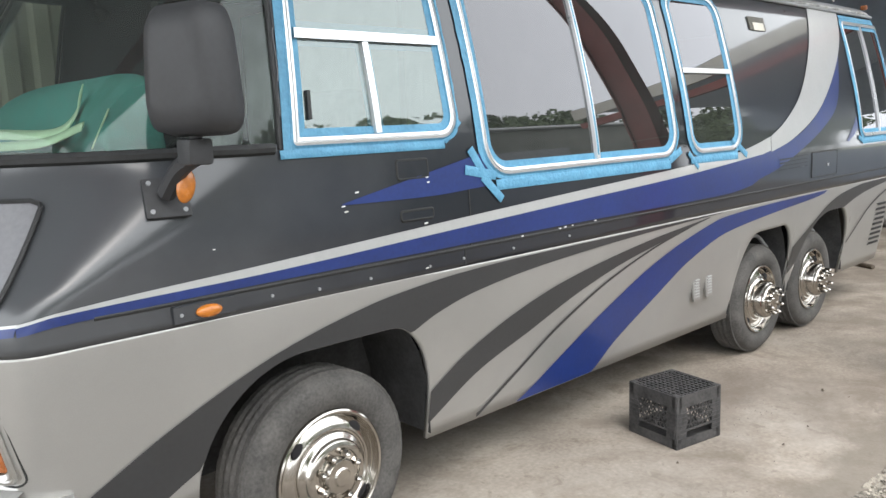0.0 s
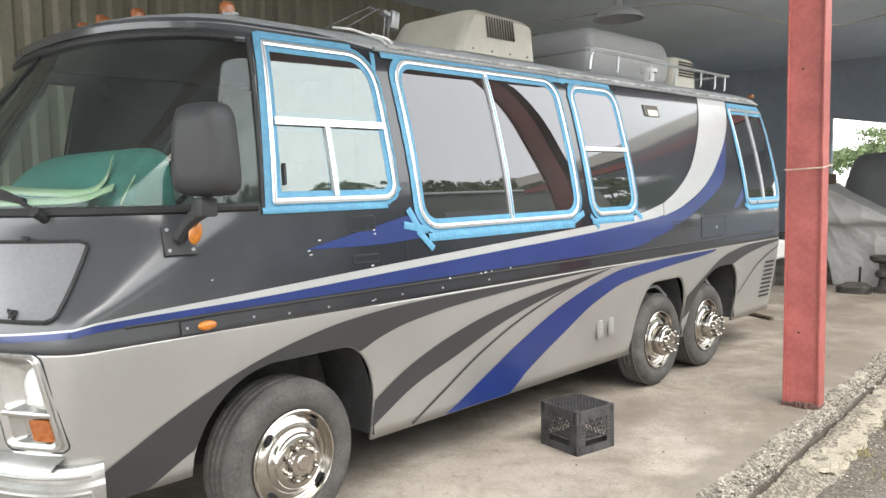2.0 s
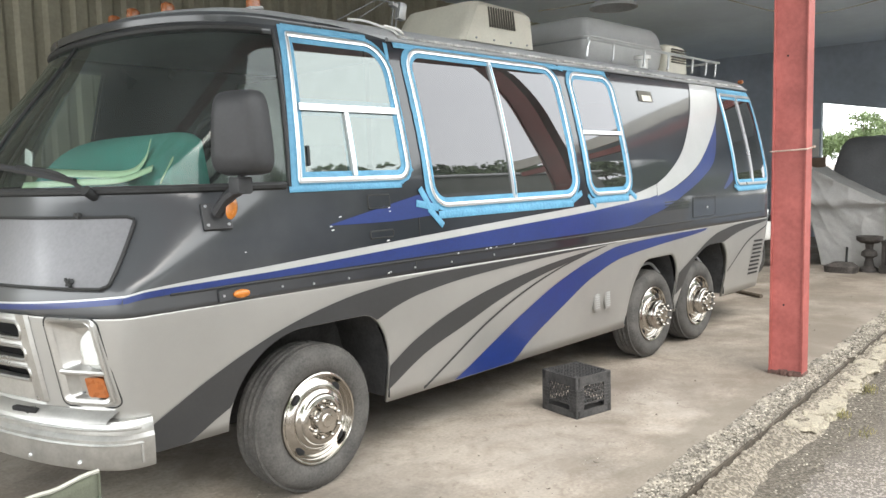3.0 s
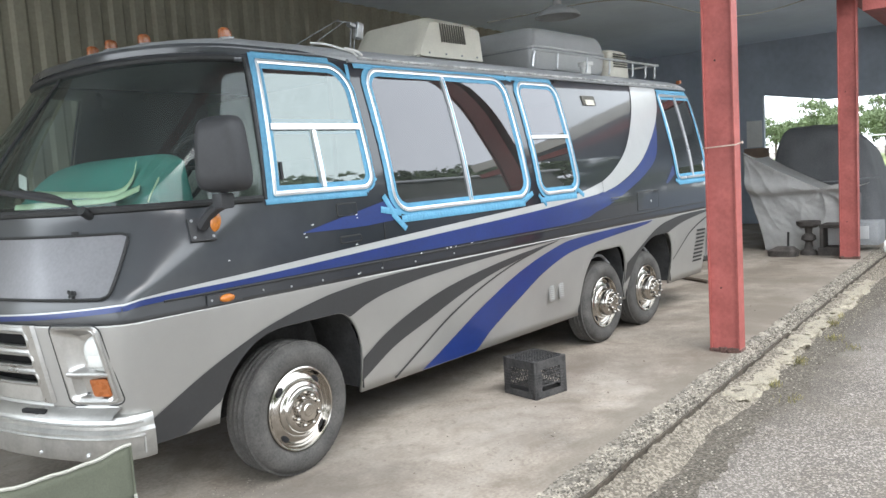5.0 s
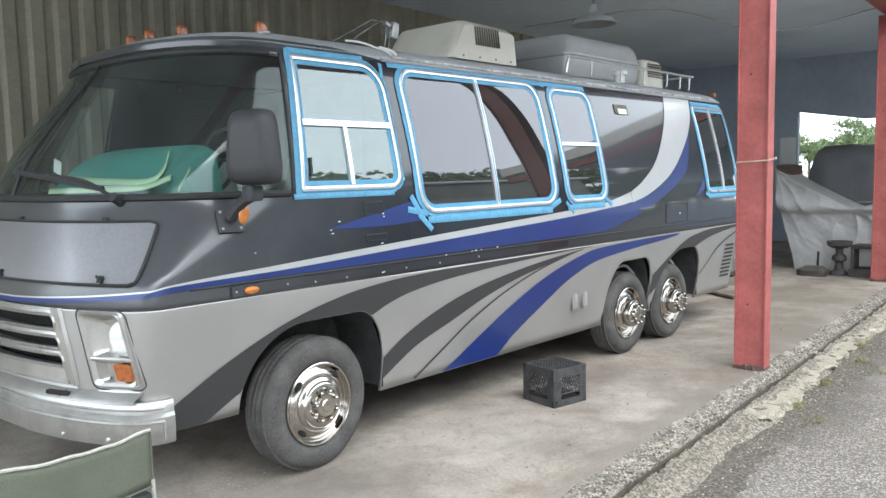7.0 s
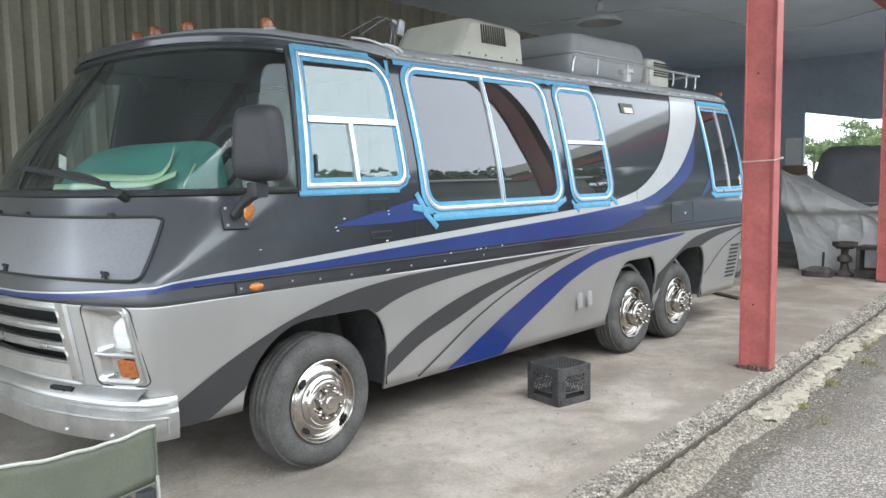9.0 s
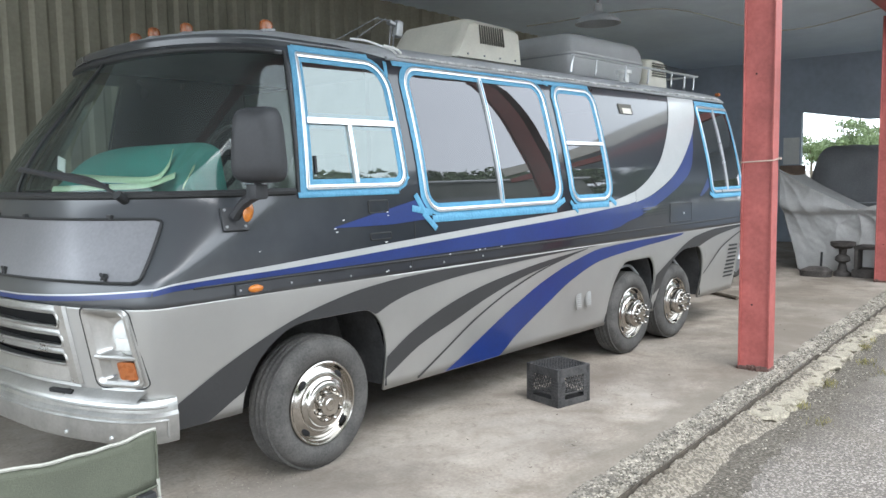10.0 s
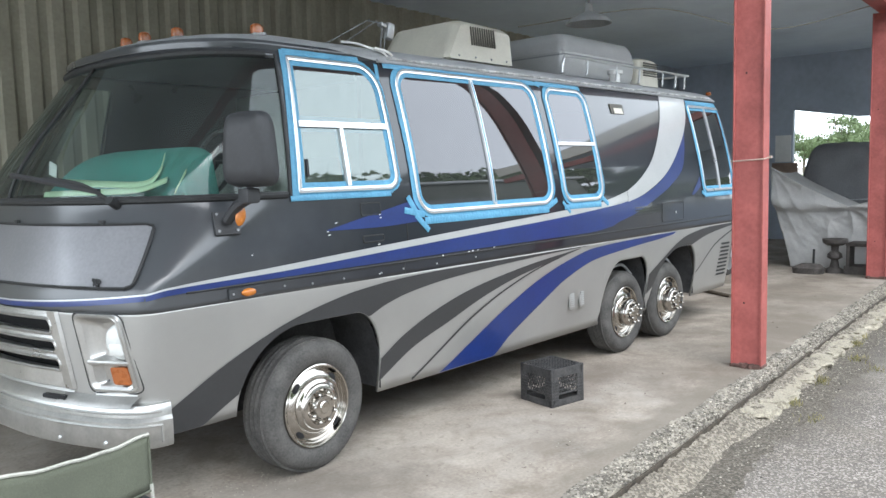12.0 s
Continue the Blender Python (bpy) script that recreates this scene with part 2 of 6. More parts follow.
def dulled_front(m, x0, x1, dull):
    """The lacquer has been rubbed down round the nose and the cab door: its gloss comes back towards the rear. Grey in
    the colour there also stands in for soft sky reflection.
    """
    n, l = m.node_tree.nodes, m.node_tree.links
    b = n["Principled BSDF"]
    tc, sep, mr, nz, add = n.new("ShaderNodeTexCoord"), n.new("ShaderNodeSeparateXYZ"), n.new("ShaderNodeMapRange"), n.new("ShaderNodeTexNoise"), n.new("ShaderNodeMath")
    nz.inputs["Scale"].default_value, nz.inputs["Detail"].default_value = 3.0, 6
    l.new(tc.outputs["Object"], sep.inputs[0])
    l.new(tc.outputs["Object"], nz.inputs["Vector"])
    add.operation = "MULTIPLY_ADD"
    add.inputs[1].default_value = 1.4
    l.new(nz.outputs["Fac"], add.inputs[0])
    l.new(sep.outputs[0], add.inputs[2])
    mr.inputs[1].default_value, mr.inputs[2].default_value = x0 + 0.7, x1 + 0.7
    mr.inputs[3].default_value, mr.inputs[4].default_value = dull, b.inputs["Coat Roughness"].default_value
    l.new(add.outputs[0], mr.inputs[0])
    l.new(mr.outputs[0], b.inputs["Coat Roughness"])
    # grey put into the nose's colour, for rubbed paint and for sky reflection
    fade, mx = n.new("ShaderNodeMapRange"), n.new("ShaderNodeMix")
    fade.inputs[1].default_value, fade.inputs[2].default_value = x0 + 0.7, x1 + 0.8
    fade.inputs[3].default_value, fade.inputs[4].default_value = 0.50, 0.0
    l.new(add.outputs[0], fade.inputs[0])
    mx.data_type = "RGBA"
    l.new(fade.outputs[0], mx.inputs[0])
    l.new(b.inputs["Base Color"].links[0].from_socket, mx.inputs[6])
    mx.inputs[7].default_value = (0.10, 0.105, 0.11, 1)
    l.new(mx.outputs[2], b.inputs["Base Color"])


dulled_front(M_BLACK, -0.75, 0.35, 0.20)
M_PEBBLE = speckled("exposed_aggregate", (0.175, 0.155, 0.128), (0.38, 0.345, 0.29), (0.04, 0.035, 0.029), 62, 0.95, 1.0)
overlay_stains(M_PEBBLE, 2.6, 0.52, 0.60, 0.65, (0.36, 0.325, 0.265))
M_ASPHALT = speckled("weathered_asphalt", (0.152, 0.132, 0.114), (0.48, 0.435, 0.39), (0.080, 0.070, 0.060), 95, 0.95, 0.9, 0.52)
stain_patch(M_ASPHALT, 4.2, -1.65, 4.0, 0.34, 0.7, (0.062, 0.053, 0.042))
stain_patch(M_ASPHALT, 3.2, -1.9, 0.9, 0.25, 0.5, (0.07, 0.06, 0.047))
overlay_stains(M_ASPHALT, 0.9, 0.50, 0.68, 0.6, (0.115, 0.096, 0.072))
overlay_stains(M_ASPHALT, 0.35, 0.52, 0.66, 0.45, (0.19, 0.174, 0.154))
M_SOIL = speckled("gravel_soil", (0.17, 0.146, 0.113), (0.38, 0.34, 0.28), (0.05, 0.042, 0.033), 75, 0.95, 1.0)
M_STONE = material("broken_concrete_stone", (0.20, 0.178, 0.148), 0.95, var=0.35, scale=18, fine=90, bump=0.6, bump_scale=60, tint=(0.33, 0.30, 0.25))


def vary_stones(m, low, high):
    """Each loose stone of the mass is lighter or darker than the next."""
    n, l = m.node_tree.nodes, m.node_tree.links
    b = n["Principled BSDF"]
    geo, mr, hsv = n.new("ShaderNodeNewGeometry"), n.new("ShaderNodeMapRange"), n.new("ShaderNodeHueSaturation")
    mr.inputs[3].default_value, mr.inputs[4].default_value = low, high
    l.new(geo.outputs["Random Per Island"], mr.inputs[0])
    l.new(mr.outputs[0], hsv.inputs["Value"])
    l.new(b.inputs["Base Color"].links[0].from_socket, hsv.inputs["Color"])
    l.new(hsv.outputs[0], b.inputs["Base Color"])


vary_stones(M_STONE, 0.30, 1.35)
M_LUMP = material("yellowed_concrete", (0.24, 0.212, 0.160), 0.95, var=0.30, scale=9, fine=70, bump=0.9, bump_scale=40, stain=0.45, stain_scale=8, tint=(0.36, 0.325, 0.255))
M_MOSS = material("dry_grass", (0.13, 0.13, 0.04), 0.9, var=0.35, scale=12, tint=(0.20, 0.17, 0.07))
M_CORRUGATED = material("weathered_wall_sheet", (0.39, 0.372, 0.295), 0.7, metal=0.1, var=0.12, scale=2.0, fine=30, stain=0.35, stain_scale=1.0)
M_CEILING = material("grey_blue_roof_deck", (0.76, 0.87, 0.99), 0.7, var=0.05, scale=0.7, fine=8, stain=0.10, stain_scale=0.5)
M_END_WALL = material("grey_blue_end_wall_sheet", (0.42, 0.48, 0.56), 0.7, var=0.08, scale=0.8, fine=9, stain=0.15)
M_STEEL = material("dull_steel", (0.30, 0.31, 0.32), 0.65, metal=0.3, var=0.2, scale=3)
M_TARP = material("grey_tarp_cloth", (0.40, 0.395, 0.385), 0.85, var=0.10, scale=3, fine=60, stain=0.15, bump=0.15, bump_scale=90)
M_COVER = material("charcoal_car_cover", (0.15, 0.153, 0.16), 0.85, var=0.2, scale=2)
M_CANVAS = material("olive_canvas", (0.088, 0.096, 0.070), 0.9, var=0.15, stain=0.2, stain_scale=4, scale=6, fine=200, bump=0.3, bump_scale=350)
M_PIPING = material("faded_seam", (0.34, 0.34, 0.30), 0.8, var=0.15)
M_BARK = material("bark", (0.10, 0.08, 0.06), 0.95, var=0.3, bump=0.5, bump_scale=20)
M_BEAD = material("chipped_sealant", (0.52, 0.52, 0.51), 0.7, var=0.35, scale=16, fine=60, stain=0.6, stain_scale=7)
M_FAR_WALL = material("pale_grey_sheet", (0.42, 0.47, 0.53), 0.75, var=0.15, scale=1.2, fine=20, stain=0.3, stain_scale=0.8)
M_OLIVE = material("olive_wall_sheet", (0.21, 0.215, 0.185), 0.75, var=0.15, scale=0.6, fine=8, stain=0.3, stain_scale=0.4)
M_LEAF = material("leaves", (0.085, 0.12, 0.055), 0.8, var=0.35, scale=0.7, fine=6, tint=(0.12, 0.16, 0.075))
M_GRASS = material("lawn", (0.11, 0.15, 0.04), 0.95, var=0.25, scale=0.3, fine=20, tint=(0.15, 0.18, 0.06))
M_ROPE = material("old_rope", (0.40, 0.32, 0.27), 0.9, var=0.3)
G_WINDOW = glass("tinted_window_glass", (0.06, 0.065, 0.07), 1.86, (0.97, 0.96, 1.0), 0.03)
G_CAB = glass("clear_cab_glass", (0.45, 0.52, 0.50), 2.15, (0.90, 1.0, 0.97), 0.05)
G_SHIELD = glass("windshield_glass", (0.78, 0.86, 0.83), 1.47, (0.92, 1.0, 0.98), 0.028)


# ---- mesh helpers ----
def mesh_of(bm, name, mat, smooth=True):
    me = bpy.data.meshes.new(name)
    bmesh.ops.recalc_face_normals(bm, faces=bm.faces[:])
    bm.to_mesh(me)
    bm.free()
    for m in (mat if isinstance(mat, (list, tuple)) else [mat]):
        me.materials.append(m)
    if smooth:
        me.shade_smooth()
        me.set_sharp_from_angle(angle=radians(38))
    return me


def part(name, bm, mat, parent, label="", smooth=True):
    ob = new(name, mesh_of(bm, name, mat, smooth))
    ob.parent = parent
    if label:
        tagged(ob, label)
    return ob


def solid(name, bm, mat, label, category, kind="", group="", smooth=True):
    return tagged(new(name, mesh_of(bm, name, mat, smooth)), label, category, group, kind)


def thing(name, label, category, group="", at=(0, 0, 0), kind=""):
    e = new(name)
    e.empty_display_size = 0.1
    e.location = at
    return tagged(e, label, category, group, kind)


def box(bm, c, s, rot=None, bevel=0.0, seg=2):
    m = Matrix.Translation(c) @ (rot or Matrix()) @ Matrix.Diagonal((*s, 1))
    vs = bmesh.ops.create_cube(bm, size=1, matrix=m)["verts"]
    if bevel:
        es = {e for v in vs for e in v.link_edges}
        bmesh.ops.bevel(bm, geom=list(es), offset=bevel, segments=seg, affect="EDGES", profile=0.6)
    return bm


def boxed(c, s, rot=None, bevel=0.0, seg=2):
    return box(bmesh.new(), c, s, rot, bevel, seg)


def rod(bm, a, b, r, seg=10, r2=None):
    a, b = Vector(a), Vector(b)
    d = b - a
    m = Matrix.Translation((a + b) / 2) @ d.to_track_quat("Z", "Y").to_matrix().to_4x4()
    bmesh.ops.create_cone(bm, cap_ends=True, segments=seg, radius1=r, radius2=r if r2 is None else r2, depth=d.length, matrix=m)
    return bm


def tube(bm, pts, r, seg=8):
    """A round tube along points."""
    pts = [Vector(p) for p in pts]
    rings = []
    up = Vector((0.13, 0.21, 0.97)).normalized()
    for i, p in enumerate(pts):
        d = (pts[min(i + 1, len(pts) - 1)] - pts[max(i - 1, 0)]).normalized()
        a = d.cross(up).normalized()
        b = d.cross(a).normalized()
        rings.append([bm.verts.new(p + r * (math.cos(t) * a + math.sin(t) * b)) for t in [k * math.tau / seg for k in range(seg)]])
    for q, w in zip(rings, rings[1:]):
        for k in range(seg):
            bm.faces.new((q[k], q[(k + 1) % seg], w[(k + 1) % seg], w[k]))
    bm.faces.new(rings[0]), bm.faces.new(rings[-1])
    return bm


def bend(pts, n=8):
    """A smooth run of points through the given ones."""
    pts = [Vector(p) for p in pts]
    ext = [2 * pts[0] - pts[1], *pts, 2 * pts[-1] - pts[-2]]
    out = []
    for i in range(1, len(ext) - 2):
        p0, p1, p2, p3 = ext[i - 1:i + 3]
        for k in range(n):
            t = k / n
            out.append(0.5 * (2 * p1 + (p2 - p0) * t + (2 * p0 - 5 * p1 + 4 * p2 - p3) * t * t + (3 * p1 - p0 - 3 * p2 + p3) * t ** 3))
    return out + [pts[-1]]


def lathe(bm, prof, seg=48, axis_at=(0, 0, 0)):
    """Turns (radius, depth) about the y axis through axis_at; depth counts outward, to -y."""
    rings = []
    for r, d in prof:
        rings.append([bm.verts.new((axis_at[0] + r * math.cos(a), axis_at[1] - d, axis_at[2] + r * math.sin(a))) for a in [k * math.tau / seg for k in range(seg)]])
    for q, w in zip(rings, rings[1:]):
        for k in range(seg):
            bm.faces.new((q[k], q[(k + 1) % seg], w[(k + 1) % seg], w[k]))
    return bm


def grid(bm, rows, closed=False):
    """Faces between rows of places; None leaves a gap."""
    vs = [[None if p is None else bm.verts.new(p) for p in row] for row in rows]
    for q, w in zip(vs, vs[1:]):
        n = len(q)
        for k in range(n if closed else n - 1):
            f = (q[k], q[(k + 1) % n], w[(k + 1) % n], w[k])
            if None not in f:
                bm.faces.new(f)
    return bm


def curve_through(xs, ys):
    """A smooth function through points, flat beyond its ends, that does not overshoot."""
    xs, ys = np.array(xs, float), np.array(ys, float)
    h, d = np.diff(xs), np.diff(ys) / np.diff(xs)
    m = np.concatenate([[d[0]], [0 if a * b <= 0 else 2 * a * b / (a + b) for a, b in zip(d, d[1:])], [d[-1]]])

    def f(x):
        x = float(min(max(x, xs[0]), xs[-1]))
        i = int(min(max(np.searchsorted(xs, x) - 1, 0), len(h) - 1))
        t = (x - xs[i]) / h[i]
        return float((1 + 2 * t) * (1 - t) ** 2 * ys[i] + t * (1 - t) ** 2 * h[i] * m[i] + t * t * (3 - 2 * t) * ys[i + 1] + t * t * (t - 1) * h[i] * m[i + 1])
    return f


# ---- the motorhome: its form ----
MID = 1.16          # the middle line of the vehicle; its near side lies along y = 0
side_in = curve_through([0.3, 0.5, 0.8, 1.1, 1.28, 1.5, 1.68, 2.0, 2.33, 2.45], [0.05, 0.01, -0.04, -0.07, -0.072, -0.058, -0.031, 0.040, 0.135, 0.185])
nose_root = curve_through([0.3, 1.1, 1.2, 1.5, 1.6, 2.4], [-0.82, -0.85, -0.80, -0.25, -0.14, -0.04])
nose_deep = curve_through([0.3, 1.1, 1.2, 1.5, 1.6, 2.4], [0.20, 0.22, 0.26, 0.85, 1.01, 0.56])
nose_bow = curve_through([0.3, 1.1, 1.2, 1.5, 1.6, 2.4], [0.25, 0.26, 0.25, 0.08, 0.0, 0.0])
nose_square = curve_through([0.3, 1.1, 1.2, 1.5, 1.6, 2.4], [5.5, 5.5, 5.0, 2.6, 2.4, 2.4])


def nose_x(f, z, off=0.0):
    """How far forward the nose reaches at the share f of its half width."""
    if 1.2 < z < 1.5:
        t = (z - 1.2) / 0.3
        return nose_x(f, 1.2, off) * (1 - t) + nose_x(f, 1.5, off) * t
    e = nose_square(z)
    return nose_root(z) - (nose_deep(z) + off) * max(0.0, 1 - f ** e) ** (1 / e) - nose_bow(z) * (1 - f * f)


TAIL_ROOT, TAIL_END = 5.85, 6.25
ARCHES = [(-0.50, 0.535, 0.885, 0.42, 0.24), (3.20, 4.02, 0.88, 0.26, 0.20), (4.10, 5.08, 0.90, 0.55, 0.24)]


def skin(col, z, off=0.0, far=False):
    """A place on the body: col is ('s', x) on the side, ('n', turn) on the nose or ('t', turn) on the tail; off counts outward."""
    kind, v = col
    w = MID - side_in(z) + off
    if kind == "s":
        x, y = v, w
    else:
        if kind == "n":
            f = max(0.0, math.cos(v)) ** (2 / nose_square(z)) if v < math.pi / 2 - 1e-6 else 0.0
            x, y = nose_x(f, z, off), w * f
        else:
            tip, e = TAIL_END + off - 0.10 * max(0, z - 1.2), 3.2
            x = TAIL_ROOT + (tip - TAIL_ROOT) * max(0.0, math.sin(v)) ** (2 / e)
            y = w * max(0.0, math.cos(v)) ** (2 / e)
        if v > math.pi / 2 - 1e-6:
            y = 0.0
    return Vector((x, MID + y if far else MID - y, z))


def arch_top(x, low):
    """The lower edge of the side at x: the sill, or the wheel arch above it."""
    z = max(low, 0.44) if x < -0.49 else low
    for a, b, top, ra, rb in ARCHES:
        if a < x < b:
            d, r = (x - a, ra) if x - a < b - x else (b - x, rb)
            z = max(z, top - (r - math.sqrt(max(0, r * r - (r - d) ** 2))) * (1.0 if r > 0.4 else 1.6) if d < r else top)
    return z


SIDE_X = sorted({round(-0.84 + 0.02 * i, 3) for i in range(335)} | {a + s for a, b, *_ in ARCHES for s in (0.0005, 0.004, 0.01)} | {b - s for a, b, *_ in ARCHES for s in (0.0005, 0.004, 0.01)})
SIDE_X = [x for x in SIDE_X if -0.84 <= x <= TAIL_ROOT]
LAMP_F, GRILLE_F = (0.775, 0.955), 0.672      # shares of the half width between which lamps and grille are set
NOSE = sorted([t * math.pi / 2 / 30 for t in range(1, 31)] + [math.acos(f ** 2.75) for f in [0.60 + 0.0075 * i for i in range(50)]], reverse=True)
NOSE = [("n", v) for v in NOSE]


def fascia_lean(z):
    """The lamps and the grille lean outward toward the bumper: the shift of their edges at a height."""
    return -0.060 * (z - 0.70) / 0.37


def in_front_hole(p):
    """Whether a place of the nose falls in the recess of a lamp or in the grille."""
    if p.x > -0.9 or not 0.70 < p.z < 1.065:
        return False
    f = abs(MID - p.y) / (MID - side_in(p.z)) - fascia_lean(p.z)
    return LAMP_F[0] + 0.004 < f < LAMP_F[1] - 0.004 or f < GRILLE_F - 0.004
TAIL = [("t", t * math.pi / 2 / 14) for t in range(1, 15)]
SIDE = [("s", x) for x in SIDE_X]


WINDOWS = {  # x0, x1, z0, z1, corner radii: top rear, top front, bottom front, bottom rear
    "cab": (-0.09, 0.705, 1.608, 2.395, (0.19, 0.02, 0.02, 0.10)),
    "lounge": (0.835, 2.385, 1.437, 2.395, (0.15, 0.15, 0.15, 0.15)),
    "galley": (2.52, 3.135, 1.437, 2.38, (0.13, 0.13, 0.13, 0.13)),
    "rear": (5.15, 5.98, 1.435, 2.355, (0.07, 0.05, 0.09, 0.09)),
}


def cab_lean(x, z):
    """The front edge of the cab window leans back toward its top."""
    return 0.10 * max(0.0, (z - 1.608) / 0.787) * max(0.0, (0.705 - x) / 0.795) if x < 0.705 else 0.0


def flank(x, z, off=0.0):
    return on_side(x + cab_lean(x, z), z, off)


def corner(x, z, win):
    """The centre and radius of the corner that rules the place."""
    x0, x1, z0, z1, rs = win
    xm, zm = (x0 + x1) / 2, (z0 + z1) / 2
    r = rs[0 if x > xm and z > zm else 1 if z > zm else 2 if x <= xm else 3]
    return min(max(x, x0 + r), x1 - r), min(max(z, z0 + r), z1 - r), r


def shrink(win, d):
    return (win[0] + d, win[1] - d, win[2] + d, win[3] - d, tuple(max(0.008, r - d) for r in win[4]))


def in_round(x, z, win, inset):
    if win is WINDOWS["cab"]:
        x -= cab_lean(x, z)
    win = shrink(win, inset)
    if not (win[0] < x < win[1] and win[2] < z < win[3]):
        return False
    cx, cz, r = corner(x, z, win)
    return (x - cx) ** 2 + (z - cz) ** 2 < r * r


def in_shield(x, z):
    return x < -0.155 + 0.09 * (z - 1.6) / 0.79 and 1.62 < z < 2.37


def on_side(x, z, off=0.0):
    """A place on the near side at x, whether on the flank or round the nose or the tail."""
    root = nose_root(z)
    if x < root:
        a, c = 0.0, 1.0
        for _ in range(26):
            m = (a + c) / 2
            a, c = (m, c) if nose_x(m, z, off) < x else (a, m)
        return Vector((x, MID - (MID - side_in(z) + off) * a, z))
    if x > TAIL_ROOT:
        f = min(1.0, (x - TAIL_ROOT) / (TAIL_END - 0.10 * max(0, z - 1.2) - TAIL_ROOT))
        y = (MID - side_in(z) + off) * (1 - f ** 3.2) ** (1 / 3.2)
        return Vector((x, MID - y, z))
    return Vector((x, MID - (MID - side_in(z) + off), z))


def shell(z_list, low=None, holes=False):
    """Both halves of the body between heights, with the wheel arches or the windows cut out."""
    bm = bmesh.new()
    for far in (False, True):
        cols = []
        for col in NOSE + SIDE + TAIL:
            pts = []
            base = z_list[0]
            if low is not None:
                base = arch_top(col[1], z_list[0]) if col[0] == "s" else base
            for z in z_list:
                if low is not None and col[0] == "n" and z < 0.5:
                    z = 0.47 + 0.03 * (z - 0.33) / 0.17
                zz = base + (z - z_list[0]) * (z_list[-1] - base) / (z_list[-1] - z_list[0])
                if col[0] == "s":
                    x = col[1]
                    # behind the nose's root the flank is flat; ahead of it the columns follow the nose
                    p = on_side(max(x, nose_root(zz)) if x < nose_root(zz) else x, zz)
                    p = Vector((p.x, 2 * MID - p.y, p.z)) if far else p
                else:
                    p = skin(col, zz, 0, far)
                pts.append(p)
            cols.append(pts)
        vs = [[bm.verts.new(p) for p in c] for c in cols]
        for a, b in zip(vs, vs[1:]):
            for k in range(len(a) - 1):
                c = (a[k].co + b[k].co + a[k + 1].co + b[k + 1].co) / 4
                if low is not None and in_front_hole(c):
                    continue
                if holes and (in_shield(c.x, c.z) or (not far and any(in_round(c.x, c.z, w, 0.02) or any(in_round(v.co.x, v.co.z, w, 0.032) for v in (a[k], b[k], a[k + 1], b[k + 1])) for w in WINDOWS.values()))):
                    continue
                if (a[k].co - b[k].co).length < 1e-6 and (a[k + 1].co - b[k + 1].co).length < 1e-6:
                    continue
                bm.faces.new((a[k], b[k], b[k + 1], a[k + 1]))
    bmesh.ops.remove_doubles(bm, verts=bm.verts[:], dist=0.0004)
    loose = [v for v in bm.verts if not v.link_faces]
    bmesh.ops.delete(bm, geom=loose, context="VERTS")
    return bm


def thick(ob, t, offset=-1.0):
    m = ob.modifiers.new("thickness", "SOLIDIFY")
    m.thickness, m.offset = t, offset
    return ob


van = thing("motorhome", "black and silver vintage motorhome with blue stripes and taped windows", "motorhome")
lower = part("lower_body", shell([0.33, 0.40, 0.5, 0.6] + [0.70 + 0.0215 * i for i in range(18)] + [1.075], low=1), M_SILVER, van, "silver painted lower body with wheel arches")
thick(lower, 0.02, -1.0)
zs = [1.075, 1.10, 1.15, 1.2, 1.25, 1.3, 1.36] + [round(1.42 + 0.025 * i, 3) for i in range(40)] + [2.42, 2.45]
upper = part("upper_body", shell(sorted(set(zs)), holes=True), M_BLACK, van, "glossy black upper body")
thick(upper, 0.018, -1.0)


def roof_mesh():
    bm = bmesh.new()
    ring0 = []
    for far in (False, True):
        half = [skin(c, 2.45, 0.012, far) for c in NOSE + [("s", 0.2 + 0.19 * i) for i in range(30)] + TAIL]
        ring0 += half if not far else half[::-1][1:-1]
    rows = []
    for f, h in ((0.0, -0.03), (0.0, 0.0), (0.02, 0.025), (0.06, 0.05), (0.13, 0.075), (0.25, 0.105), (0.45, 0.135), (0.7, 0.155), (1.0, 0.16)):
        row = []
        for p in ring0:
            c = Vector((min(max(p.x, 0.9), 4.9), MID, p.z))
            q = p + f * (c - p)
            row.append(Vector((q.x, q.y, 2.445 + h)))
        rows.append(row)
    return grid(bm, rows, closed=True)


part("roof", roof_mesh(), M_ROOF, van, "weathered grey metal roof")
roof_in = curve_through([-0.03, 0.0, 0.025, 0.05, 0.075, 0.105], [0.0, 0.0, 0.02, 0.06, 0.13, 0.25])


def brow_mesh():
    """Black paint that runs up over the roof's edge round the nose and tapers out behind the cab."""
    rows = []
    for far in (False, True):
        half = [skin(c, 2.45, 0.012, far) for c in NOSE + [("s", -0.04 + 0.04 * i) for i in range(21)]]
        for p in (half[::-1] if far else half):
            rise = -0.026 + 0.046 * min(1.0, max(0.0, (0.76 - p.x) / 0.42))
            row = []
            for k in range(9):
                h = -0.032 + (rise + 0.032) * k / 8
                c = Vector((min(max(p.x, 0.9), 4.9), MID, p.z))
                q = p + roof_in(h) * (c - p)
                out = Vector((p.x - c.x, p.y - c.y, 0)).normalized() * 0.004
                row.append(Vector((q.x + out.x, q.y + out.y, 2.445 + h + 0.003)))
            rows.append((far, row))
    near, away = [r for f, r in rows if not f], [r for f, r in rows if f]
    return grid(bmesh.new(), near[::-1] + away[::-1])


part("brow", brow_mesh(), M_BLACK, van, "black painted brow over the windshield")
